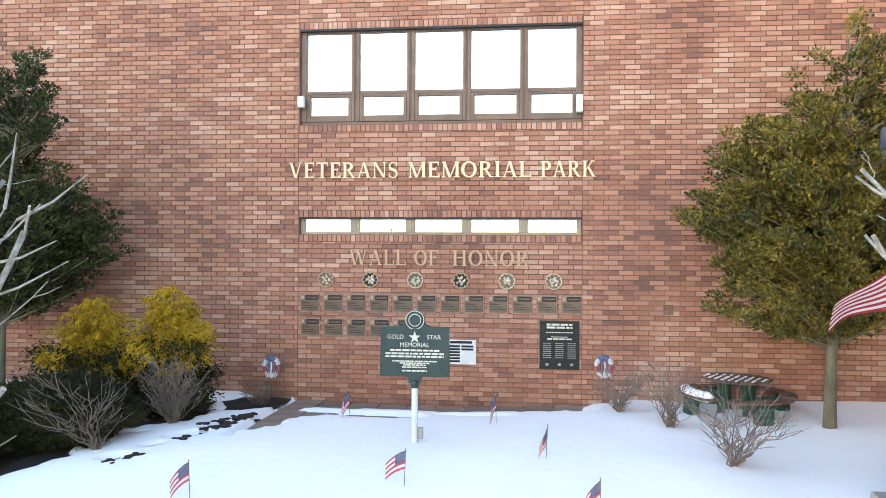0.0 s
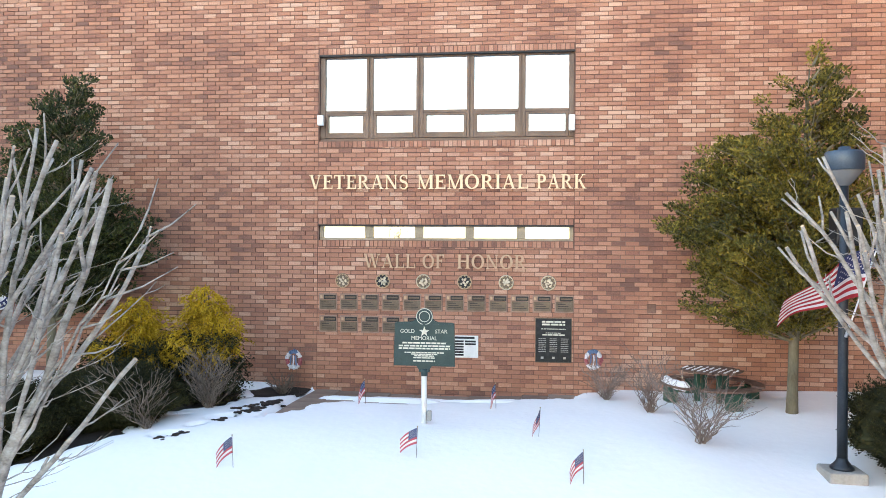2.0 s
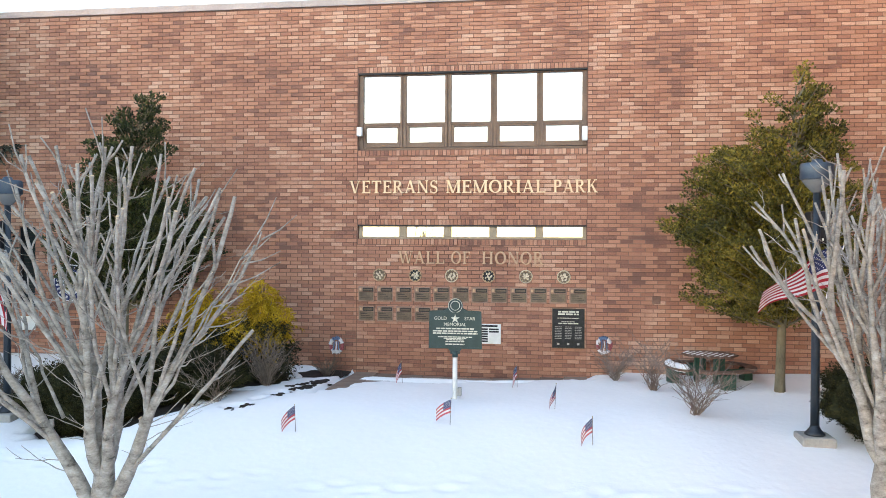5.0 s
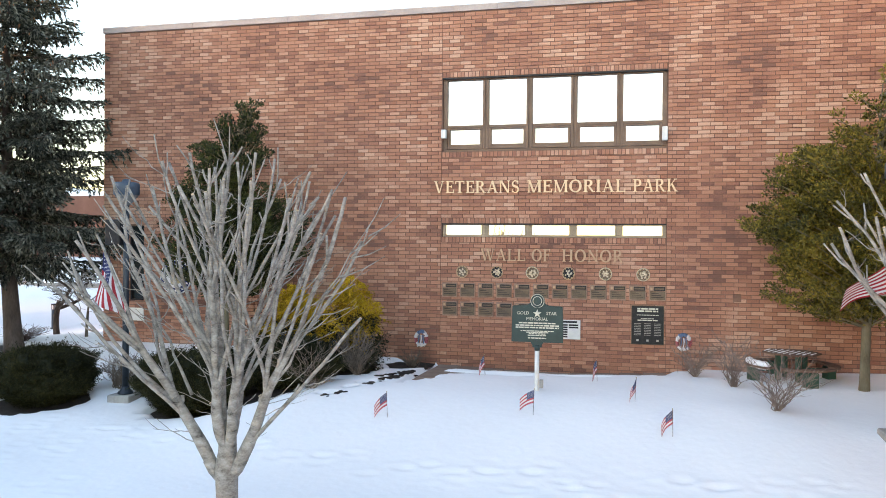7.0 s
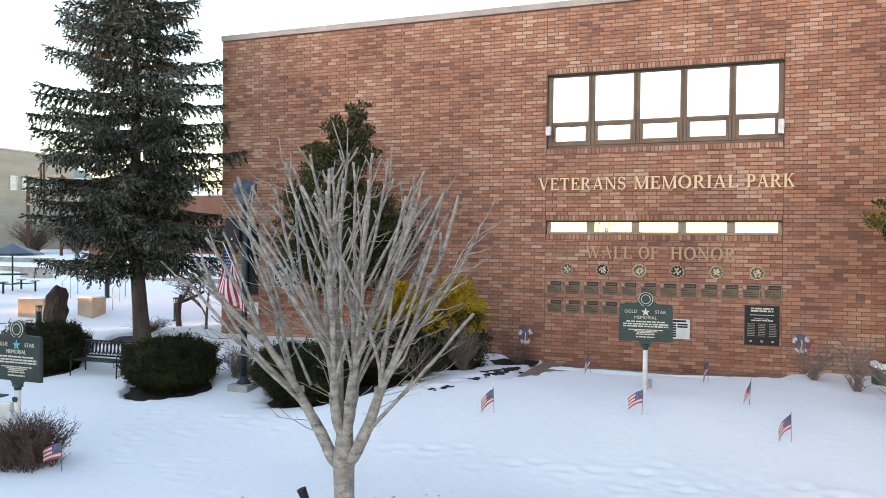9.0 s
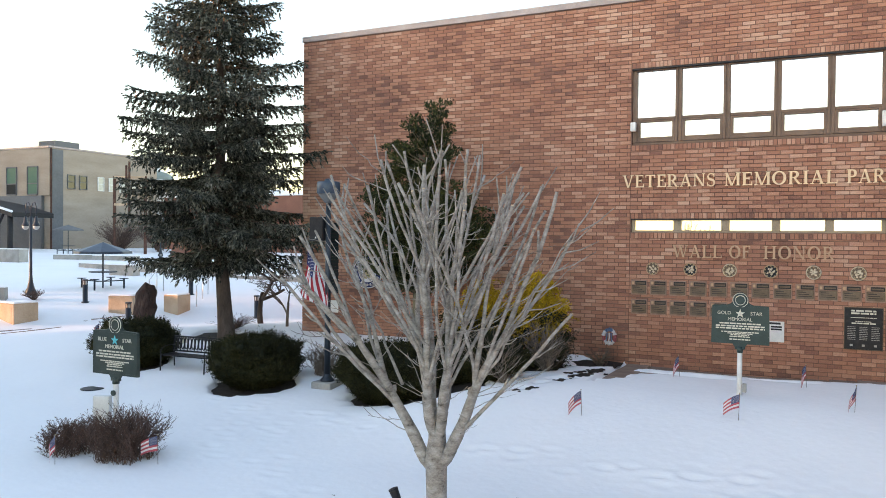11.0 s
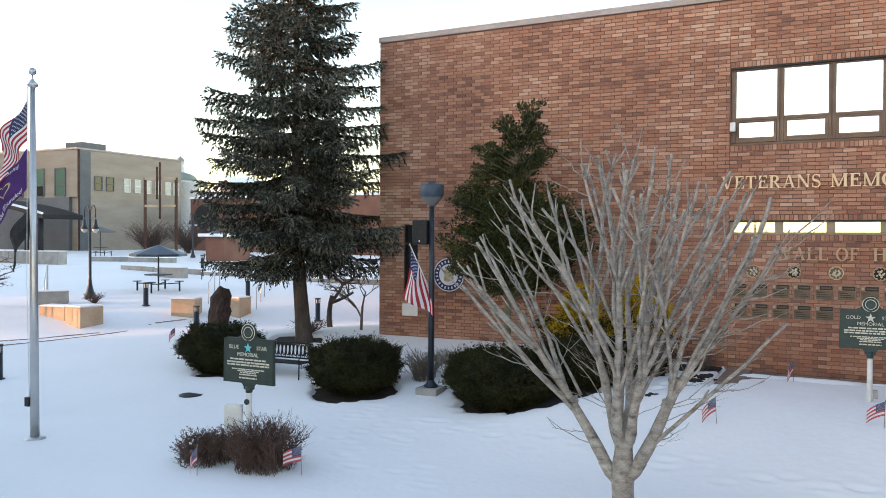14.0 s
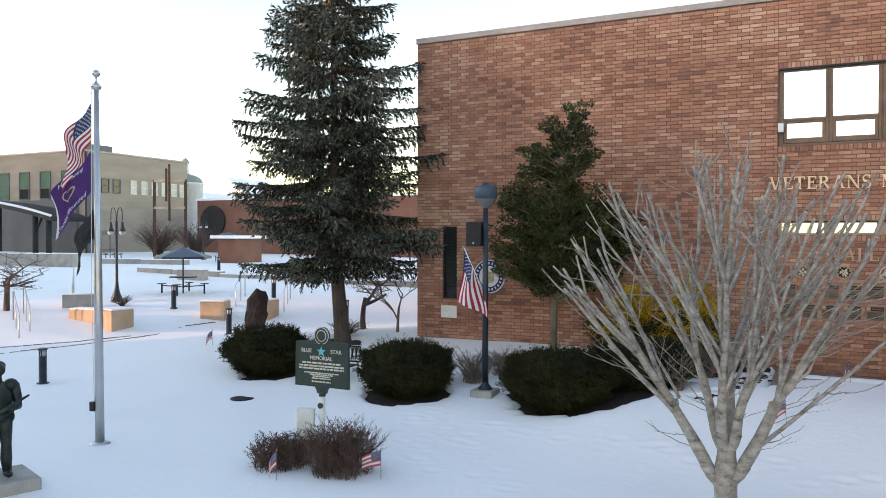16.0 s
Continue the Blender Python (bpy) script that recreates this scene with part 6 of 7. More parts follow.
    def black(u, v):
        return (0.0 - 0.05 - u * 0.25 + 0.04 * math.sin(6 * v), -0.05 - u * 0.15 + 0.07 * math.sin(5 * u + 3 * v), 4.62 - v * 0.85 - 0.62 * u)
    g = cloth_points(12, 10, 1.2, 0.8, black)
    bm = bmesh.new()
    vs = [[bm.verts.new(p) for p in c] for c in g]
    for i in range(12):
        for j in range(10):
            bm.faces.new((vs[i][j], vs[i + 1][j], vs[i + 1][j + 1], vs[i][j + 1])).smooth = True
    part("black_flag", bm, M_BLACK, t, "black flag hanging in folds")


flagpole(-14.87, -11.61)


# ---- soldier statue ----
def statue(x, y, turn):
    z = gz(x, y)
    bm = bmesh.new()
    box(bm, -0.5, -0.5, -0.3, 0.5, 0.5, 0.20, 0.03)
    single("statue_plinth", bm, M_STONE, "low grey stone plinth in the snow", "plinth", at=pose(x, y, z, 0, 0, turn))
    bm = bmesh.new()
    def blob(cx, cy, cz, rx, ry, rz, ax=0, ay=0):
        m = Matrix.Translation((cx, cy, cz)) @ Euler((radians(ax), radians(ay), 0)).to_matrix().to_4x4() @ Matrix.Diagonal((rx, ry, rz, 1))
        bmesh.ops.create_icosphere(bm, subdivisions=3, radius=1, matrix=m)
    for s in (-1, 1):
        tube(bm, [(0.02 + 0.02 * s, 0.13 * s, 0.06), (0.0, 0.125 * s, 0.28), (0.03, 0.12 * s, 0.50), (0.02, 0.11 * s, 0.72), (0.0, 0.09 * s, 0.93)], [0.062, 0.085, 0.075, 0.10, 0.13], 12)
        blob(0.06, 0.13 * s, 0.045, 0.15, 0.06, 0.055)
        tube(bm, [(-0.02, 0.24 * s, 1.42), (-0.03, 0.29 * s, 1.22), (0.05, 0.28 * s, 1.08), (0.26, 0.16 * s, 1.10)], [0.085, 0.075, 0.065, 0.045], 10)
        blob(0.30, 0.13 * s, 1.10, 0.06, 0.05, 0.06)
        blob(-0.02, 0.2 * s, 1.42, 0.11, 0.11, 0.1)
    blob(0.0, 0, 1.22, 0.15, 0.22, 0.30)
    blob(0.0, 0, 0.98, 0.15, 0.20, 0.13)
    blob(-0.16, 0, 1.25, 0.10, 0.17, 0.22)
    blob(0.0, 0.2, 0.92, 0.06, 0.05, 0.09)
    tube(bm, [(0.0, 0, 1.45), (0.02, 0, 1.58)], [0.075, 0.065], 10)
    blob(0.03, 0, 1.66, 0.095, 0.08, 0.12)
    blob(0.01, 0, 1.74, 0.135, 0.12, 0.085)
    tube(bm, [(0.10, 0, 1.70), (0.19, 0, 1.68)], [0.10, 0.07], 12)
    tube(bm, [(0.33, -0.22, 0.98), (0.33, 0.05, 1.12), (0.30, 0.38, 1.28)], [0.02, 0.035, 0.015], 8)
    for f in bm.faces:
        f.smooth = True
    single("soldier_statue", bm, M_BRONZE_ST, "dark green bronze statue of a helmeted soldier", "statue", at=pose(x, y, z + 0.20, 0, 0, turn))


statue(-14.1, -14.17, -20)


# ---- the plaza ----
def bollard(x, y, h=0.95):
    t = thing("bollard_light", pose(x, y, gz(x, y)), "black bollard light standing in the snow", "bollard", "bollard lights")
    bm = bmesh.new()
    lathe(bm, [(0.16, -0.1), (0.16, 0.02), (0.1, 0.03), (0.1, h - 0.22)], 16)
    part("post", bm, M_POST, t)
    bm = bmesh.new()
    lathe(bm, [(0.055, h - 0.22), (0.06, h - 0.06)], 12)
    part("lens", bm, M_LAMPGL, t, "pale lens")
    for k in range(4):
        a = math.pi / 2 * k + 0.5
        bm = bmesh.new()
        box(bm, -0.012, -0.012, h - 0.221, 0.012, 0.012, h - 0.05)
        part("bar", bm, M_POST, t, "", pose(0.088 * math.cos(a), 0.088 * math.sin(a), 0))
    bm = bmesh.new()
    lathe(bm, [(0.12, h - 0.055), (0.125, h - 0.03), (0.11, h)], 16)
    part("cap", bm, M_POST, t)


for x, y in ((-21.26, -8.08), (-21.7, -0.3), (-26.25, 1.55), (-24.24, 5.47), (-20.03, 4.88), (-36.5, 15.5), (-34.5, 21.0)):
    bollard(x, y)


def lantern(x, y, h=3.9):
    t = thing("plaza_lamp", pose(x, y, gz(x, y)), "black double-arm lantern post on the plaza", "street lamp", "plaza lamps")
    bm = bmesh.new()
    lathe(bm, [(0.22, -0.1), (0.22, 0.1), (0.15, 0.25), (0.09, 0.5), (0.06, 0.8), (0.05, h - 0.6)], 14)
    part("pole", bm, M_POST, t)
    for s in (-1, 1):
        bm = bmesh.new()
        tube(bm, [(0.0, 0, h - 0.7), (0.04 * s, 0, h - 0.2), (0.14 * s, 0, h - 0.03), (0.26 * s, 0, h - 0.03), (0.33 * s, 0, h - 0.2), (0.34 * s, 0, h - 0.55)], 0.022, 8)
        arm = part("arm", bm, M_POST, t)
        bm = bmesh.new()
        lathe(bm, [(0.03, h - 0.6), (0.06, h - 0.68), (0.08, h - 0.85), (0.15, h - 0.98), (0.16, h - 1.02)][::-1], 14, centre=(0.34 * s, 0))
        part("hood", bm, M_POST, arm)
        bm = bmesh.new()
        bmesh.ops.create_uvsphere(bm, u_segments=14, v_segments=10, radius=0.13, matrix=Matrix.Translation((0.34 * s, 0, h - 1.05)))
        part("globe", bm, M_LAMPGL, arm, "white glass globe")


lantern(-28.95, 1.05)
lantern(-50.0, 28.5)


def stone_block(x, y, sx, sy, h, turn, notch=False):
    t = thing("stone_block", pose(x, y, gz(x, y) - 0.08, 0, 0, turn), "cut sandstone block with snow on its top", "stone block", "sandstone blocks")
    bm = bmesh.new()
    box(bm, -sx, -sy, -0.3, sx, sy, h, 0.03)
    part("block", bm, M_SAND, t)
    bm = bmesh.new()
    box(bm, -sx + 0.02, -sy + 0.02, h - 0.01, sx - 0.02, sy - 0.02, h + 0.06, 0.035)
    part("snow_cap", bm, M_SNOW, t)


stone_block(-26.3, -1.35, 0.48, 0.48, 0.72, -6)
stone_block(-27.6, -1.5, 0.6, 0.3, 0.45, 10)
stone_block(-24.35, 1.9, 0.5, 0.42, 0.70, 25)
stone_block(-22.9, 3.3, 0.36, 0.4, 0.75, 5)


M_BOULDER = material("dark_red_stone", [(0.02, 0.010, 0.008), (0.045, 0.022, 0.017), (0.08, 0.042, 0.032)], 0.8, 0, 3, 25, 0.6)


def boulder(x, y):
    """A narrow upright stone, wider at its leaning head than at its foot."""
    bm = bmesh.new()
    bmesh.ops.create_icosphere(bm, subdivisions=5, radius=1.0)
    for v in bm.verts:
        c = v.co.copy()
        up = c.z * 0.5 + 0.5
        k = 1 + 0.30 * noise.noise(c * 1.5 + Vector((3, 0, 0))) + 0.16 * noise.noise(c * 3.6) + 0.05 * noise.noise(c * 11)
        w = 0.66 + 0.45 * up ** 0.7
        v.co = Vector((c.x * 0.40 * w * k + 0.20 * up * up - 0.06, c.y * 0.34 * w * k, 0.84 + c.z * 0.92 * (1 + 0.12 * noise.noise(c * 2.2))))
    single("carved_boulder", bm, M_BOULDER, "upright reddish-brown rough stone with a leaning head", "boulder", at=pose(x, y, gz(x, y) - 0.1))


boulder(-19.1, -1.95)


def umbrella_table(x, y, open_h=2.1, cloth=M_BLUEPLAST, shade="dark blue"):
    t = thing("umbrella_table", pose(x, y, gz(x, y)), f"round plaza table with seats under a {shade} umbrella", "table", "umbrella tables")
    bm = bmesh.new()
    tube(bm, [(0, 0, -0.1), (0, 0, open_h)], 0.035, 8)
    part("pole", bm, M_POST, t)
    bm = bmesh.new()
    n = 8
    top = bm.verts.new((0, 0, open_h))
    rim = [bm.verts.new((1.25 * math.cos(2 * math.pi * k / n), 1.25 * math.sin(2 * math.pi * k / n), open_h - 0.42)) for k in range(n)]
    low = [bm.verts.new((1.25 * math.cos(2 * math.pi * k / n), 1.25 * math.sin(2 * math.pi * k / n), open_h - 0.52)) for k in range(n)]
    for k in range(n):
        bm.faces.new((top, rim[k], rim[(k + 1) % n]))
        bm.faces.new((rim[k], low[k], low[(k + 1) % n], rim[(k + 1) % n]))
    part("canopy", bm, cloth, t, shade + " canopy")
    bm = bmesh.new()
    lathe(bm, [(0.6, 0.72), (0.62, 0.74), (0.6, 0.77)], 20)
    part("tabletop", bm, M_POST, t)
    for k in range(4):
        a = math.pi / 2 * k + 0.5
        bm = bmesh.new()
        lathe(bm, [(0.04, -0.05), (0.04, 0.42), (0.2, 0.43), (0.2, 0.46)], 12)
        part("seat", bm, M_POST, t, "", pose(0.95 * math.cos(a), 0.95 * math.sin(a), 0))
        bm = bmesh.new()
        tube(bm, [(0.0, 0, 0.3), (0.95, 0, 0.36)], 0.025, 6)
        part("arm", bm, M_POST, t, "", pose(0, 0, 0, 0, 0, math.degrees(a)))


umbrella_table(-28.4, 4.25)
umbrella_table(-58.2, 25.8, 2.6, M_GREYWALL, "grey")
umbrella_table(-46.0, 27.0, 2.4)


def low_wall(pts, h, w, label="low grey concrete seat wall topped with snow"):
    t = thing("seat_wall", pose(0, 0, 0), label, "wall", "plaza seat walls", "structure")
    for (xa, ya), (xb, yb) in zip(pts, pts[1:]):
        d = math.hypot(xb - xa, yb - ya)
        zz = min(gz(xa, ya), gz(xb, yb))
        m = pose(xa, ya, zz, 0, 0, math.degrees(math.atan2(yb - ya, xb - xa)))
        bm = bmesh.new()
        box(bm, 0, -w / 2, -0.4, d - 0.01, w / 2, h, 0.02)
        part("wall_segment", bm, M_STONE, t, "", m)
        bm = bmesh.new()
        box(bm, 0.02, -w / 2 + 0.02, h - 0.02, d - 0.03, w / 2 - 0.02, h + 0.05, 0.03)
        part("snow_cap", bm, M_SNOW, t, "", m)


low_wall([(-62, 13.4), (-54, 13.7), (-48.4, 14.6)], 0.9, 0.8)
low_wall([(-51.0, 19.0), (-48.3, 20.3), (-44.5, 21.0)], 0.36, 0.6)
low_wall([(-40.7, 13.1), (-37, 12.3), (-33, 11.9), (-27, 11.8), (-21, 13.0)], 0.3, 0.5)
low_wall([(-33.5, 9.2), (-31.8, 9.3)], 0.55, 0.5)
low_wall([(-29.6, -1.0), (-28.7, -0.2)], 0.5, 0.5)


def path_edging(name_label, pts):
    """A row of brown edging bricks that borders a cleared path."""
    t = thing("path_edging", Matrix(), name_label, "edging", "path edgings", "structure")
    bm = bmesh.new()
    box(bm, 0.008, -0.055, -0.12, 0.292, 0.055, 0.02, 0.008)
    me = mesh_of("edging_brick", bm, M_PAVE)
    left, k = 0.0, 0
    for (xa, ya), (xb, yb) in zip(pts, pts[1:]):
        d = math.hypot(xb - xa, yb - ya)
        turn = math.degrees(math.atan2(yb - ya, xb - xa))
        u = left
        while u < d:
            x, y = xa + (xb - xa) * u / d, ya + (yb - ya) * u / d
            ob = new("edging_brick", me)
            ob.parent = t
            ob.matrix_basis = pose(x, y, gz(x, y), 0, 0, turn + 2.5 * math.sin(k * 1.7))
            u += 0.3
            k += 1
        left = u - d


path_edging("brown brick edging of a path in the snow", [(-28.4, -10.3), (-26.6, -7.4), (-25.5, -5.5), (-24.7, -3.9), (-24.4, -2.0), (-24.5, 0.3), (-23.9, 1.4)])
path_edging("brown brick edging of a path in the snow", [(-28.9, -8.4), (-26.8, -5.7), (-25.4, -3.7), (-24.95, -1.9)])


def handrail(x, y, turn, n=2):
    t = thing("handrail", pose(x, y, gz(x, y), 0, 0, turn), "thin grey metal handrail of the plaza steps", "handrail", "handrails")
    bm = bmesh.new()
    tube(bm, [(0, 0, -0.3), (0, 0, 0.9), (0.25, 0, 0.95), (1.8, 0, 1.55), (2.1, 0, 1.55), (2.1, 0, 0.2)], 0.022, 8)
    part("rail", bm, M_SILVER, t)
    bm = bmesh.new()
    tube(bm, [(1.1, 0, 0.0), (1.1, 0, 1.27)], 0.02, 8)
    part("baluster", bm, M_SILVER, t)


handrail(-22.7, 4.2, 120)
handrail(-24.6, 3.4, 120)
handrail(-27.6, -4.3, 150)
handrail(-28.0, -3.6, 150)
handrail(-29.2, -0.9, 140)


def small_bare_tree(x, y, h, seed, label, mat=None, reach=1.0, low=0.3):
    r = random.Random(seed)
    t = thing("small_tree", pose(x, y, gz(x, y) - 0.08), label, "tree", "small bare trees")
    bm = bmesh.new()

    def grow(p, d, ln, rr, depth):
        e = p + d * ln
        m = p.lerp(e, 0.5) + Vector((r.uniform(-1, 1), r.uniform(-1, 1), r.uniform(-0.6, 0.6))) * ln * 0.13
        pts = bezier(p, m, e, 5)
        tube(bm, pts, list(np.linspace(rr, rr * 0.68, 6)), 7 if depth < 2 else 4, depth < 2)
        if depth >= 6:
            return
        for k in range(3 if depth in (1, 2, 3) else 2):
            a = r.uniform(0, 6.28)
            nd = (d * 0.65 + Vector((math.cos(a), math.sin(a), r.uniform(-0.25, 0.5))) * 0.8 * reach).normalized()
            grow(pts[r.choice((3, 4, 5))], nd, ln * r.uniform(0.6, 0.82), rr * 0.58, depth + 1)
    grow(Vector((0, 0, -0.1)), Vector((0.05, 0, 1)), h * low, h * 0.026, 0)
    tagged(part("bough_wood", bm, mat or M_BARK_D, t), kind="stuff")


small_bare_tree(-17.2, 1.7, 4.4, 4, "small dark crooked leafless tree behind the spruce", reach=1.3)
small_bare_tree(-15.2, 0.6, 2.2, 9, "thin leafless sapling by the corner of the hall", M_TWIG, 0.6, 0.45)
small_bare_tree(-14.8, 1.6, 2.6, 12, "thin leafless sapling by the corner of the hall", M_TWIG, 0.6, 0.45)
small_bare_tree(-30.6, -2.7, 4.8, 14, "small dark leafless tree on the plaza", reach=1.6)
bare_shrub(-28.0, 0.5, 0.5, 0.6, 40, 31, M_TWIG_R, label="low snowy twigs round the lamp foot")
bare_shrub(-60.5, 33.5, 3.4, 3.0, 150, 32, M_TWIG_R, label="large russet leafless shrub before the tan building", thick=0.02)
bare_shrub(-57.5, 35.5, 3.2, 2.6, 130, 33, M_TWIG_R, label="large russet leafless shrub before the tan building", thick=0.02)
bare_shrub(-16.5, -0.6, 0.55, 1.0, 60, 34, M_TWIG_R, label="low twiggy undergrowth below the spruce")


# ---- far buildings ----
def far_tan():
    t = thing("tan_building", pose(-71.4, 33.9, 1.2), "tan two-storey civic building with a flat roof and green-tinted windows", "building")
    W, D, H = 60, 14.6, 11.5
    bm = bmesh.new()
    box(bm, -W, 0.3, -1, 0, D, H)
    part("wall", bm, M_TANWALL, t)
    bm = bmesh.new()
    box(bm, -W, 0.0, 6.5, -0.001, 0.3, H)
    part("wall_face", bm, M_TANWALL, t)
    bm = bmesh.new()
    box(bm, -W, -0.05, -1, -1.2, 0.3, 6.5)
    part("base_wall", bm, M_GREYWALL, t, "grey ground-floor wall")
    bm = bmesh.new()
    box(bm, -0.001, 0.3, -1, 0.06, 1.6, H - 0.1)
    part("grey_bay", bm, M_GREYWALL, t, "grey corner bay")
    bm = bmesh.new()
    box(bm, -W, -0.1, H, 0.1, D, H + 0.22, 0.03)
    part("parapet", bm, M_CAP, t)
    bm = bmesh.new()
    box(bm, -3.4, 1.2, H + 0.2, -0.7, 4.2, H + 0.95, 0.05)
    part("roof_unit", bm, M_GREYWALL, t, "grey rooftop machine housing")
    bm = bmesh.new()
    tube(bm, [(0.12, 0.1, 0), (0.12, 0.1, H)], 0.09, 8)
    part("downpipe", bm, M_RUST, t)
    for k in range(12):
        x = -2.6 - k * 3.4
        bm = bmesh.new()
        for c, e in ((x - 0.85, x - 0.76), (x + 0.76, x + 0.85)):
            box(bm, c, -0.12, 6.65, e, 0.0, 9.6)
        for c, e in ((6.55, 6.7), (7.75, 7.85), (9.52, 9.65)):
            box(bm, x - 0.76, -0.12, c, x + 0.76, 0.0, e)
        w = part("window", bm, M_GREYWALL, t, "tall window with green-tinted panes")
        for za, zb, m in ((6.7, 7.75, M_GLASS_D if k % 3 else M_GLASS_G), (7.85, 9.52, M_GLASS_G)):
            bm = bmesh.new()
            box(bm, x - 0.76, -0.05, za, x + 0.76, -0.01, zb)
            part("pane", bm, m, w)
    for k, (y, wd) in enumerate(((2.6, 0.5), (4.1, 0.5), (6.4, 0.42), (7.9, 0.42), (9.4, 0.42), (10.9, 0.42), (12.4, 0.42), (13.7, 0.42))):
        bm = bmesh.new()
        for a in (y - wd, y + wd - 0.07):
            box(bm, 0.0, a, 7.3, 0.12, a + 0.07, 8.85)
        for a in (7.3, 8.05, 8.78):
            box(bm, 0.0, y - wd + 0.07, a, 0.12, y + wd - 0.07, a + 0.07)
        w = part("window", bm, M_WHITE if k > 1 else M_GREYWALL, t, "small sash window")
        bm = bmesh.new()
        box(bm, 0.01, y - wd + 0.07, 7.37, 0.05, y + wd - 0.07, 8.78)
        part("pane", bm, M_CREAM if k > 1 else M_GLASS_D, w)


def far_red():
    t = thing("red_building", pose(-60.5, 43.5, 1.8), "low red-brick building behind the plaza", "building")
    bm = bmesh.new()
    box(bm, -4.5, 0, -1, 24, 12, 6.0)
    part("wall", bm, M_FARRED, t)
    bm = bmesh.new()
    box(bm, -4.6, -0.1, 6.0, 24.1, 12, 6.25, 0.05)
    part("roof_edge", bm, M_SNOW, t, "snowy roof edge")
    bm = bmesh.new()
    lathe(bm, [(1.7, 0), (1.7, 0.2)], 30)
    bmesh.ops.rotate(bm, verts=bm.verts, cent=(0, 0, 0), matrix=Matrix.Rotation(radians(90), 3, "X"))
    for dx, nm in ((-2.1, "round_window"),):
        part(nm, bm, M_BLACK, t, "large dark round window", pose(dx, -0.05, 3.7))
    t2 = thing("gatehouse", pose(-44, 25, 1.4), "small brick gatehouse with a snowy flat roof", "building")
    bm = bmesh.new()
    box(bm, -1.2, 0, -1, 0.7, 3, 2.2)
    part("wall", bm, M_FARRED, t2)
    bm = bmesh.new()
    box(bm, -1.6, -0.5, 2.2, 1.1, 3.5, 2.45, 0.05)
    part("roof", bm, M_SNOW, t2, "snow-covered flat roof")


M_DOME = material("weathered_copper_roof", [(0.20, 0.24, 0.22), (0.27, 0.32, 0.29), (0.35, 0.39, 0.36)], 0.75, 0.2, 0.8, 12, 0.2)


def rooftops():
    for x, y, w, h, mat, rf, lab in ((-89.5, 69.5, 8, 9.3, M_WHITE, M_SNOW, "white gabled house behind the plaza"), (-93.0, 80, 9, 12.5, M_FARRED, M_SNOW, "brick house with a snowy roof behind the plaza"), (-86, 82, 11, 10.5, M_FARRED, M_SNOW, "distant brick house with a snowy roof")):
        t = thing("house", pose(x, y, 1.5), lab, "house", "distant houses")
        bm = bmesh.new()
        box(bm, -w / 2, 0, -1, w / 2, 10, h * 0.72)
        part("wall", bm, mat, t)
        bm = bmesh.new()
        v = [bm.verts.new(p) for p in ((-w / 2 - 0.4, -0.5, h * 0.72), (w / 2 + 0.4, -0.5, h * 0.72), (0, -0.5, h), (-w / 2 - 0.4, 10.5, h * 0.72), (w / 2 + 0.4, 10.5, h * 0.72), (0, 10.5, h))]
        for q in ((0, 1, 2), (3, 5, 4), (0, 2, 5, 3), (1, 4, 5, 2), (0, 3, 4, 1)):
            bm.faces.new([v[i] for i in q])
        part("roof", bm, rf, t)
        for k in (-0.25, 0.25):
            bm = bmesh.new()
            box(bm, k * w - 0.6, -0.08, h * 0.42, k * w + 0.6, -0.001, h * 0.58)
            part("window", bm, M_GLASS_D, t)


def domed_hall(x, y):
    t = thing("domed_hall", pose(x, y, 1.5), "white round hall with a grey-green dome and lantern behind the roofs", "building")
    bm = bmesh.new()
    lathe(bm, [(2.2, -1), (2.2, 9.0), (2.35, 9.05), (2.35, 9.25), (2.1, 9.3)], 28)
    part("drum", bm, M_WHITE, t)
    bm = bmesh.new()
    lathe(bm, [(2.25, 9.25)] + [(2.2 * math.cos(k * 0.17), 9.27 + 1.2 * math.sin(k * 0.17)) for k in range(9)] + [(0.02, 10.5)], 28)
    part("dome", bm, M_DOME, t, "weathered grey-green dome")
    bm = bmesh.new()
    lathe(bm, [(0.62, 10.3), (0.62, 10.6), (0.46, 10.65), (0.46, 11.75), (0.58, 11.8), (0.55, 11.9)], 14)
    lantern_ob = part("lantern", bm, M_WHITE, t)
    bm = bmesh.new()
    lathe(bm, [(0.56, 11.88), (0.47, 12.15), (0.25, 12.4), (0.05, 12.5), (0.03, 12.75)], 14)
    part("cap", bm, M_DOME, lantern_ob, "small grey-green cap")


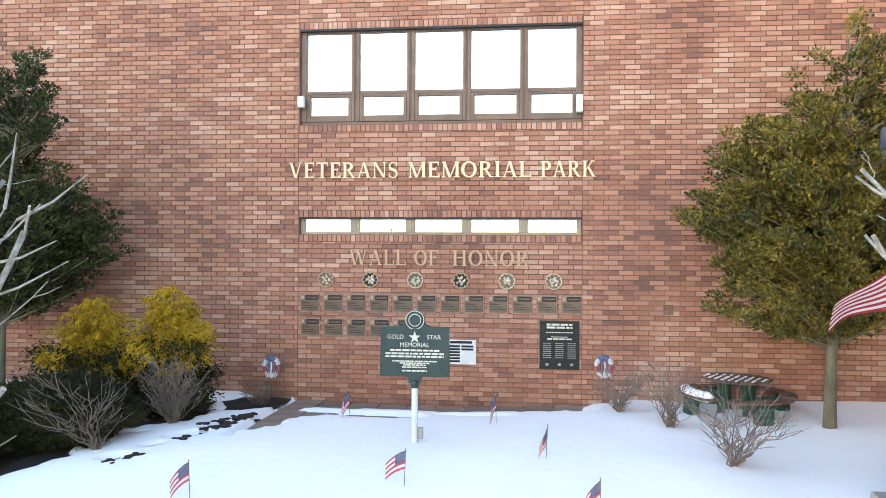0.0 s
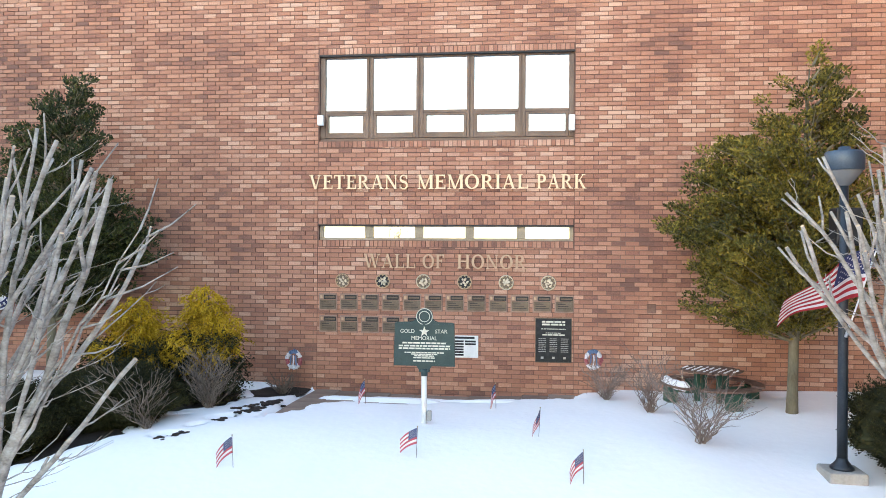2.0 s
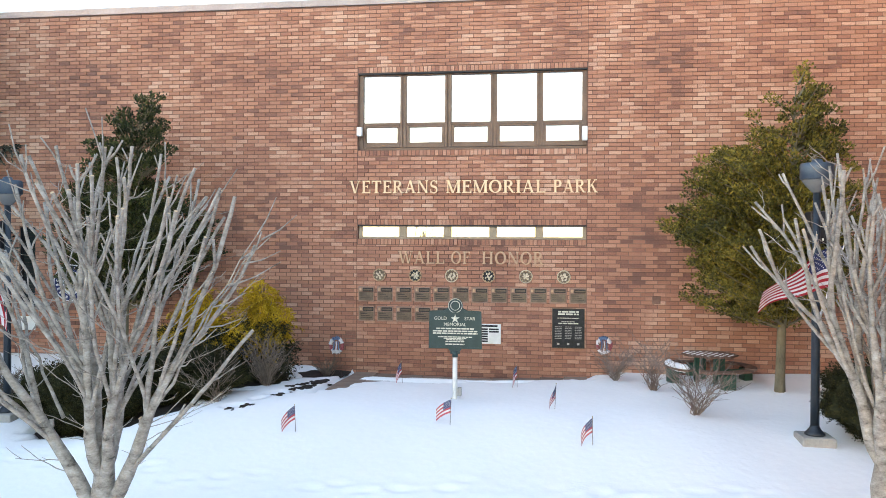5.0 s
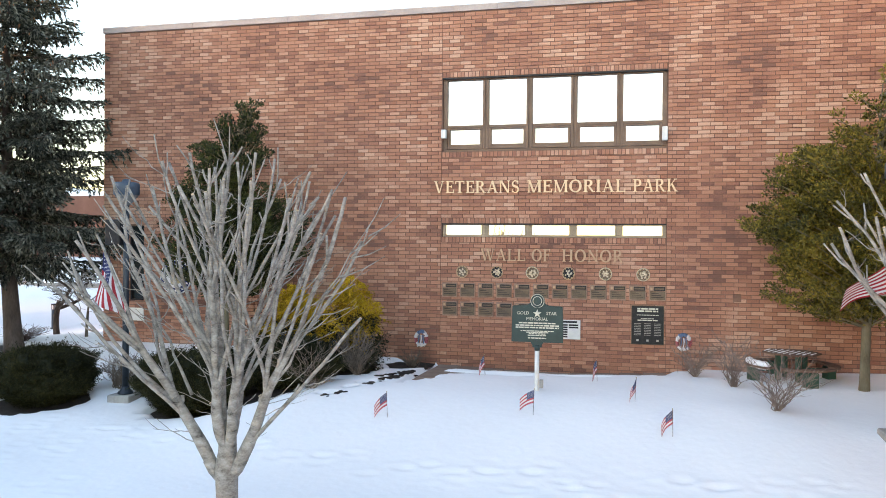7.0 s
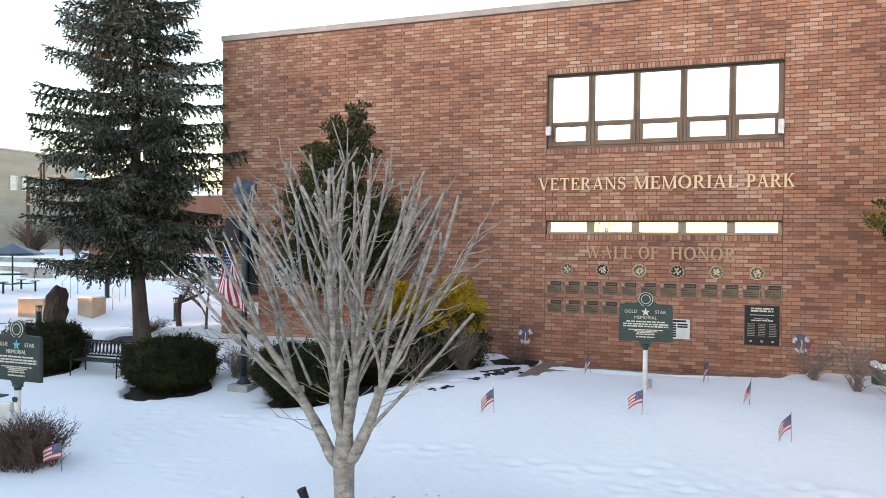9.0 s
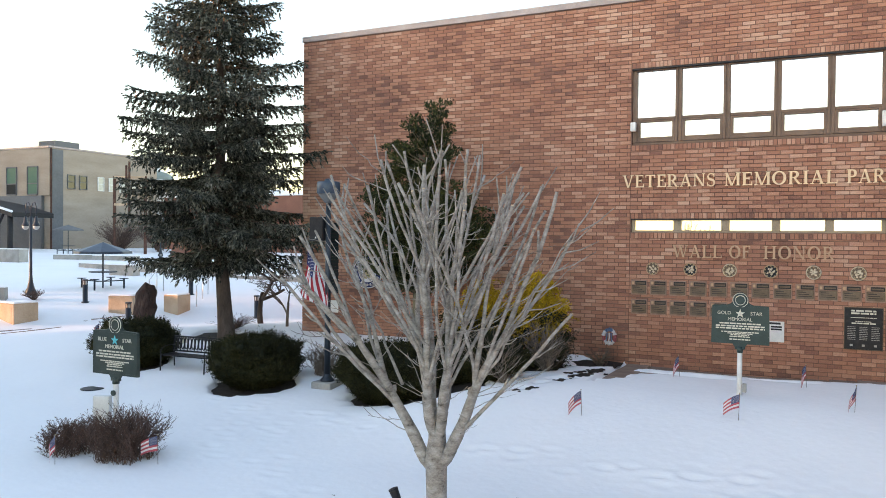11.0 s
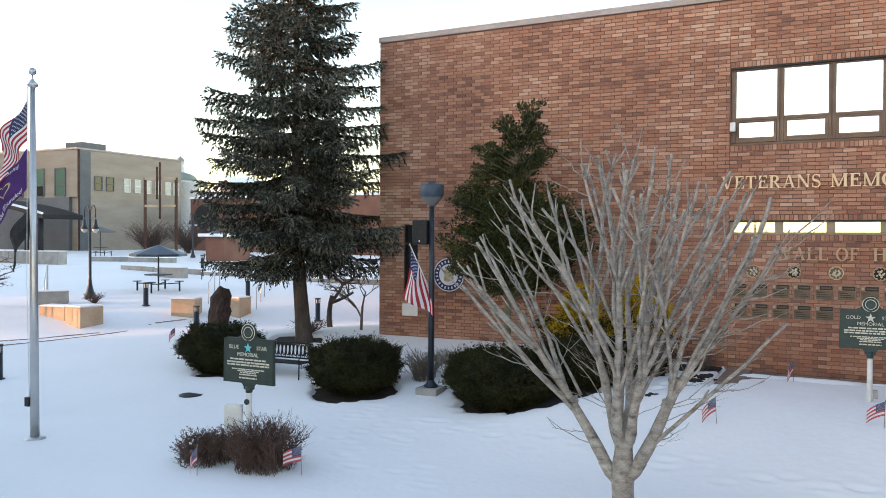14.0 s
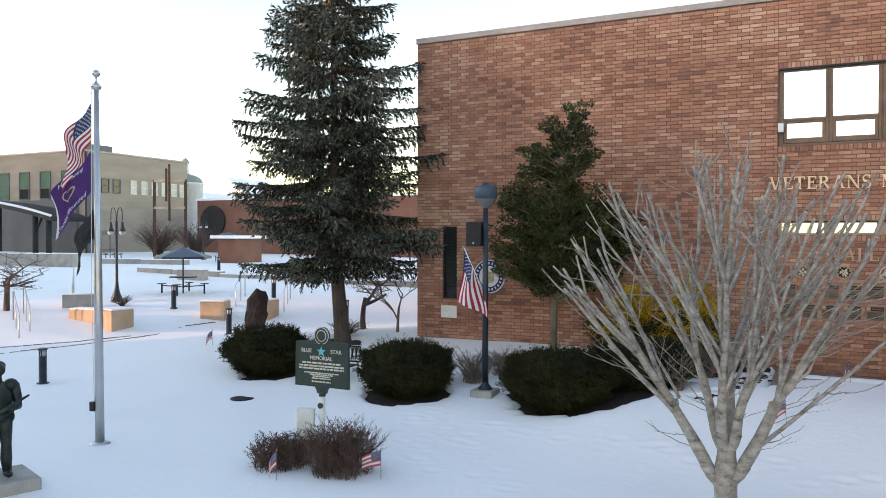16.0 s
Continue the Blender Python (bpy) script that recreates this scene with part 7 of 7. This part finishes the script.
def pavilion():
    t = thing("pavilion", pose(-71.2, 29.0, 1.9), "dark steel pavilion with a curved roof edged with snow", "pavilion")
    bm = bmesh.new()
    rows = []
    for k in range(13):
        u = k / 12
        x, z = -12 + 16 * u, 5.2 - 1.9 * u * u
        rows.append([bm.verts.new((x, yy, z + dz)) for yy, dz in ((-2.2, 0), (2.2, 0), (2.2, 0.45), (-2.2, 0.45))])
    for a, b in zip(rows, rows[1:]):
        for q in range(4):
            bm.faces.new((a[q], a[(q + 1) % 4], b[(q + 1) % 4], b[q]))
    bm.faces.new(rows[0])
    bm.faces.new(rows[-1])
    roof = part("roof", bm, M_BLACK, t)
    bm = bmesh.new()
    tube(bm, [(-12 + 16 * k / 12, -2.22, 5.72 - 1.9 * (k / 12) ** 2) for k in range(13)], 0.13, 6)
    part("snow_edge", bm, M_SNOW, roof, "strip of snow on the roof edge")
    for k, x in enumerate((-9, -4, 1.4, 3.3)):
        bm = bmesh.new()
        tube(bm, [(x, -1.9, -1.3), (x, -1.9, 4.85 - 1.9 * ((x + 12) / 16) ** 2 + 0.35)], 0.27, 8)
        part("column", bm, M_BLACK, t)
    for k, x in enumerate((1.4,)):
        bm = bmesh.new()
        tube(bm, [(x, -1.9, 2.2), (x + 0.9, -1.9, 3.6)], 0.12, 6)
        part("brace", bm, M_DARK, t)


def steel_frame():
    t = thing("steel_sculpture", pose(-56.1, 30.45, 1.4, rz=16), "tall rust-coloured open steel frame sculpture", "sculpture")
    for x in (-1.35, 1.75):
        bm = bmesh.new()
        box(bm, x - 0.1, -0.1, -0.3, x + 0.1, 0.1, 7.6)
        part("post", bm, M_RUST, t)
    for z in (4.9, 7.4):
        bm = bmesh.new()
        box(bm, -1.35, -0.12, z, 1.75, 0.12, z + 0.22)
        part("beam", bm, M_SAND, t, "pale weathered beam")
    for x, a, b in ((-0.05, 5.6, 8.6), (0.25, 3.8, 9.0)):
        bm = bmesh.new()
        box(bm, x - 0.08, -0.25, a, x + 0.08, -0.13, b)
        part("upright", bm, M_RUST, t)


far_tan()
far_red()
rooftops()
domed_hall(-76.35, 53.25)
pavilion()
steel_frame()


# ---- unseen blocks added behind the camera to keep the lawn in shade ----
bm = bmesh.new()
box(bm, -49.3, -36, -1, -15.5, -31, 15.4)
single("shade_block", bm, M_FARRED, "plain unseen block added to hold back the low sun", "building", kind="structure")
bm = bmesh.new()
box(bm, -56, -36, -1, -49.31, -31, 13.6)
single("shade_block", bm, M_FARRED, "plain unseen block added to hold back the low sun", "building", kind="structure")
# taller block, added to keep the sun off the tan building
bm = bmesh.new()
box(bm, -230, -36, -1, -72, -31, 24.5)
single("shade_block", bm, M_FARRED, "plain unseen block added to hold back the low sun", "building", kind="structure")

# ---- unseen wall added to close off the east and darken that side ----
bm = bmesh.new()
box(bm, 10.4, -20, -1, 11.0, -0.05, 11.0)
single("east_shade_wall", bm, M_FARRED, "plain unseen wall added to darken the east side", "wall", kind="structure")

# ---- bricks and paving stones ----
JOINT = 0.011


def brick_mesh(w):
    """One brick, its front edges chamfered, front at y 0."""
    bm = bmesh.new()
    h, c = COURSE - JOINT, 0.005
    back = [bm.verts.new((x, 0.03, z)) for x, z in ((0, 0), (w, 0), (w, h), (0, h))]
    mid = [bm.verts.new((x, c, z)) for x, z in ((0, 0), (w, 0), (w, h), (0, h))]
    front = [bm.verts.new((x, 0, z)) for x, z in ((c, c), (w - c, c), (w - c, h - c), (c, h - c))]
    for k in range(4):
        bm.faces.new((back[k], back[(k + 1) % 4], mid[(k + 1) % 4], mid[k]))
        bm.faces.new((mid[k], mid[(k + 1) % 4], front[(k + 1) % 4], front[k]))
    bm.faces.new(front)
    return mesh_of("brick", bm, M_BRICK_ONE)


def build_bricks():
    r = random.Random(11)
    one = brick_mesh(BRICK - JOINT)
    verts, faces = [], []
    count = 0
    holes = [(UP[0], UP[1], UP[2] - 0.153, UP[3] + 0.153), (LOW[0], LOW[1], LOW[2] - 0.153, LOW[3] + 0.153), GRILLE]

    def add(x0, x1, z0, z1):
        d = r.uniform(-0.0025, 0.0035)
        tl, tr = r.uniform(-0.002, 0.002), r.uniform(-0.002, 0.002)
        b = len(verts)
        c = 0.004
        verts.extend([(x0, 0.03, z0), (x1, 0.03, z0), (x1, 0.03, z1), (x0, 0.03, z1), (x0 + c, d + tl, z0 + c), (x1 - c, d + tr, z0 + c), (x1 - c, d + tr, z1 - c), (x0 + c, d + tl, z1 - c)])
        faces.extend([(b + 4, b + 5, b + 6, b + 7), (b, b + 1, b + 5, b + 4), (b + 1, b + 2, b + 6, b + 5), (b + 2, b + 3, b + 7, b + 6), (b + 3, b, b + 4, b + 7)])

    for pa, pb in ((WX0, JL), (JL, JR), (JR, 16.5)):
        n = 0
        z = 0.0
        while z + COURSE <= WTOP + 0.02:
            x = pa - (BRICK * 0.35 if n % 2 else 0) - (0.08 if pa == JR else 0)
            while x < pb:
                xa, xb = max(x, pa + 0.002), min(x + BRICK - JOINT, pb - 0.005)
                x += BRICK
                if xb - xa < 0.05:
                    continue
                za, zb = z, z + COURSE - JOINT
                spans = [(za, zb)]
                for hx0, hx1, hz0, hz1 in holes:
                    if xb > hx0 + 0.02 and xa < hx1 - 0.02 and zb > hz0 and za < hz1:
                        out = []
                        if hx0 > xa + 0.05 and (za + zb) / 2 > hz0 and (za + zb) / 2 < hz1:
                            xb = hx0
                            out = spans
                        elif hx1 < xb - 0.05 and (za + zb) / 2 > hz0 and (za + zb) / 2 < hz1:
                            xa = hx1
                            out = spans
                        else:
                            for sa, sb in spans:
                                if sa < hz0 - 0.02:
                                    out.append((sa, min(sb, hz0 - 0.006)))
                                if sb > hz1 + 0.02:
                                    out.append((max(sa, hz1 + 0.006), sb))
                        spans = out
                for sa, sb in spans:
                    full = xb - xa > BRICK - 0.02 and sb - sa > COURSE - 0.02
                    if full and pa == JL and 0.30 < sa < 1.9 and count < 300:
                        ob = new("brick", one)
                        ob.parent = WALL
                        ob.matrix_basis = pose(xa, r.uniform(-0.003, 0.003), sa, 0, 0, r.uniform(-0.4, 0.4))
                        count += 1
                    else:
                        add(xa, xb, sa, sb)
            z += COURSE
            n += 1
    for x0, x1, z0 in ((UP[0], UP[1], UP[3] + 0.006), (UP[0], UP[1], UP[2] - 0.150), (LOW[0], LOW[1], LOW[3] + 0.006), (LOW[0], LOW[1], LOW[2] - 0.150)):
        k = round((x1 - x0) / COURSE)
        w = (x1 - x0) / k
        for i in range(k):
            add(x0 + i * w, x0 + (i + 1) * w - JOINT, z0, z0 + 0.140 + r.uniform(-0.003, 0.003))
    # reveals of the openings
    ob = new("brickwork", raw_mesh("brickwork", verts, faces, M_BRICK))
    ob.parent = WALL
    tagged(ob, "weathered red-brown bricks", kind="stuff")


build_bricks()


def build_paving():
    pv = thing("pavement", Matrix(), "brown paving stones at the foot of the wall, edged by melting snow", "paving", kind="structure")
    bm = bmesh.new()
    box(bm, 0.006, 0.006, -0.08, 0.594, 0.594, 0.0, 0.006)
    me = mesh_of("paving_stone", bm, M_PAVE)
    for i in range(10):
        for j in range(7):
            x, y = -3.5 + 0.6 * i, -0.6 * (j + 1)
            ob = new("paving_stone", me)
            ob.parent = pv
            zc = float(terrain(x + 0.3, y + 0.3))
            sx = math.degrees(math.atan(float(terrain(x + 0.3, y + 0.6) - terrain(x + 0.3, y)) / 0.6))
            ob.matrix_basis = pose(x, y, zc - 0.3 * math.tan(radians(sx)) + 0.01, sx, 0, 0)


build_paving()
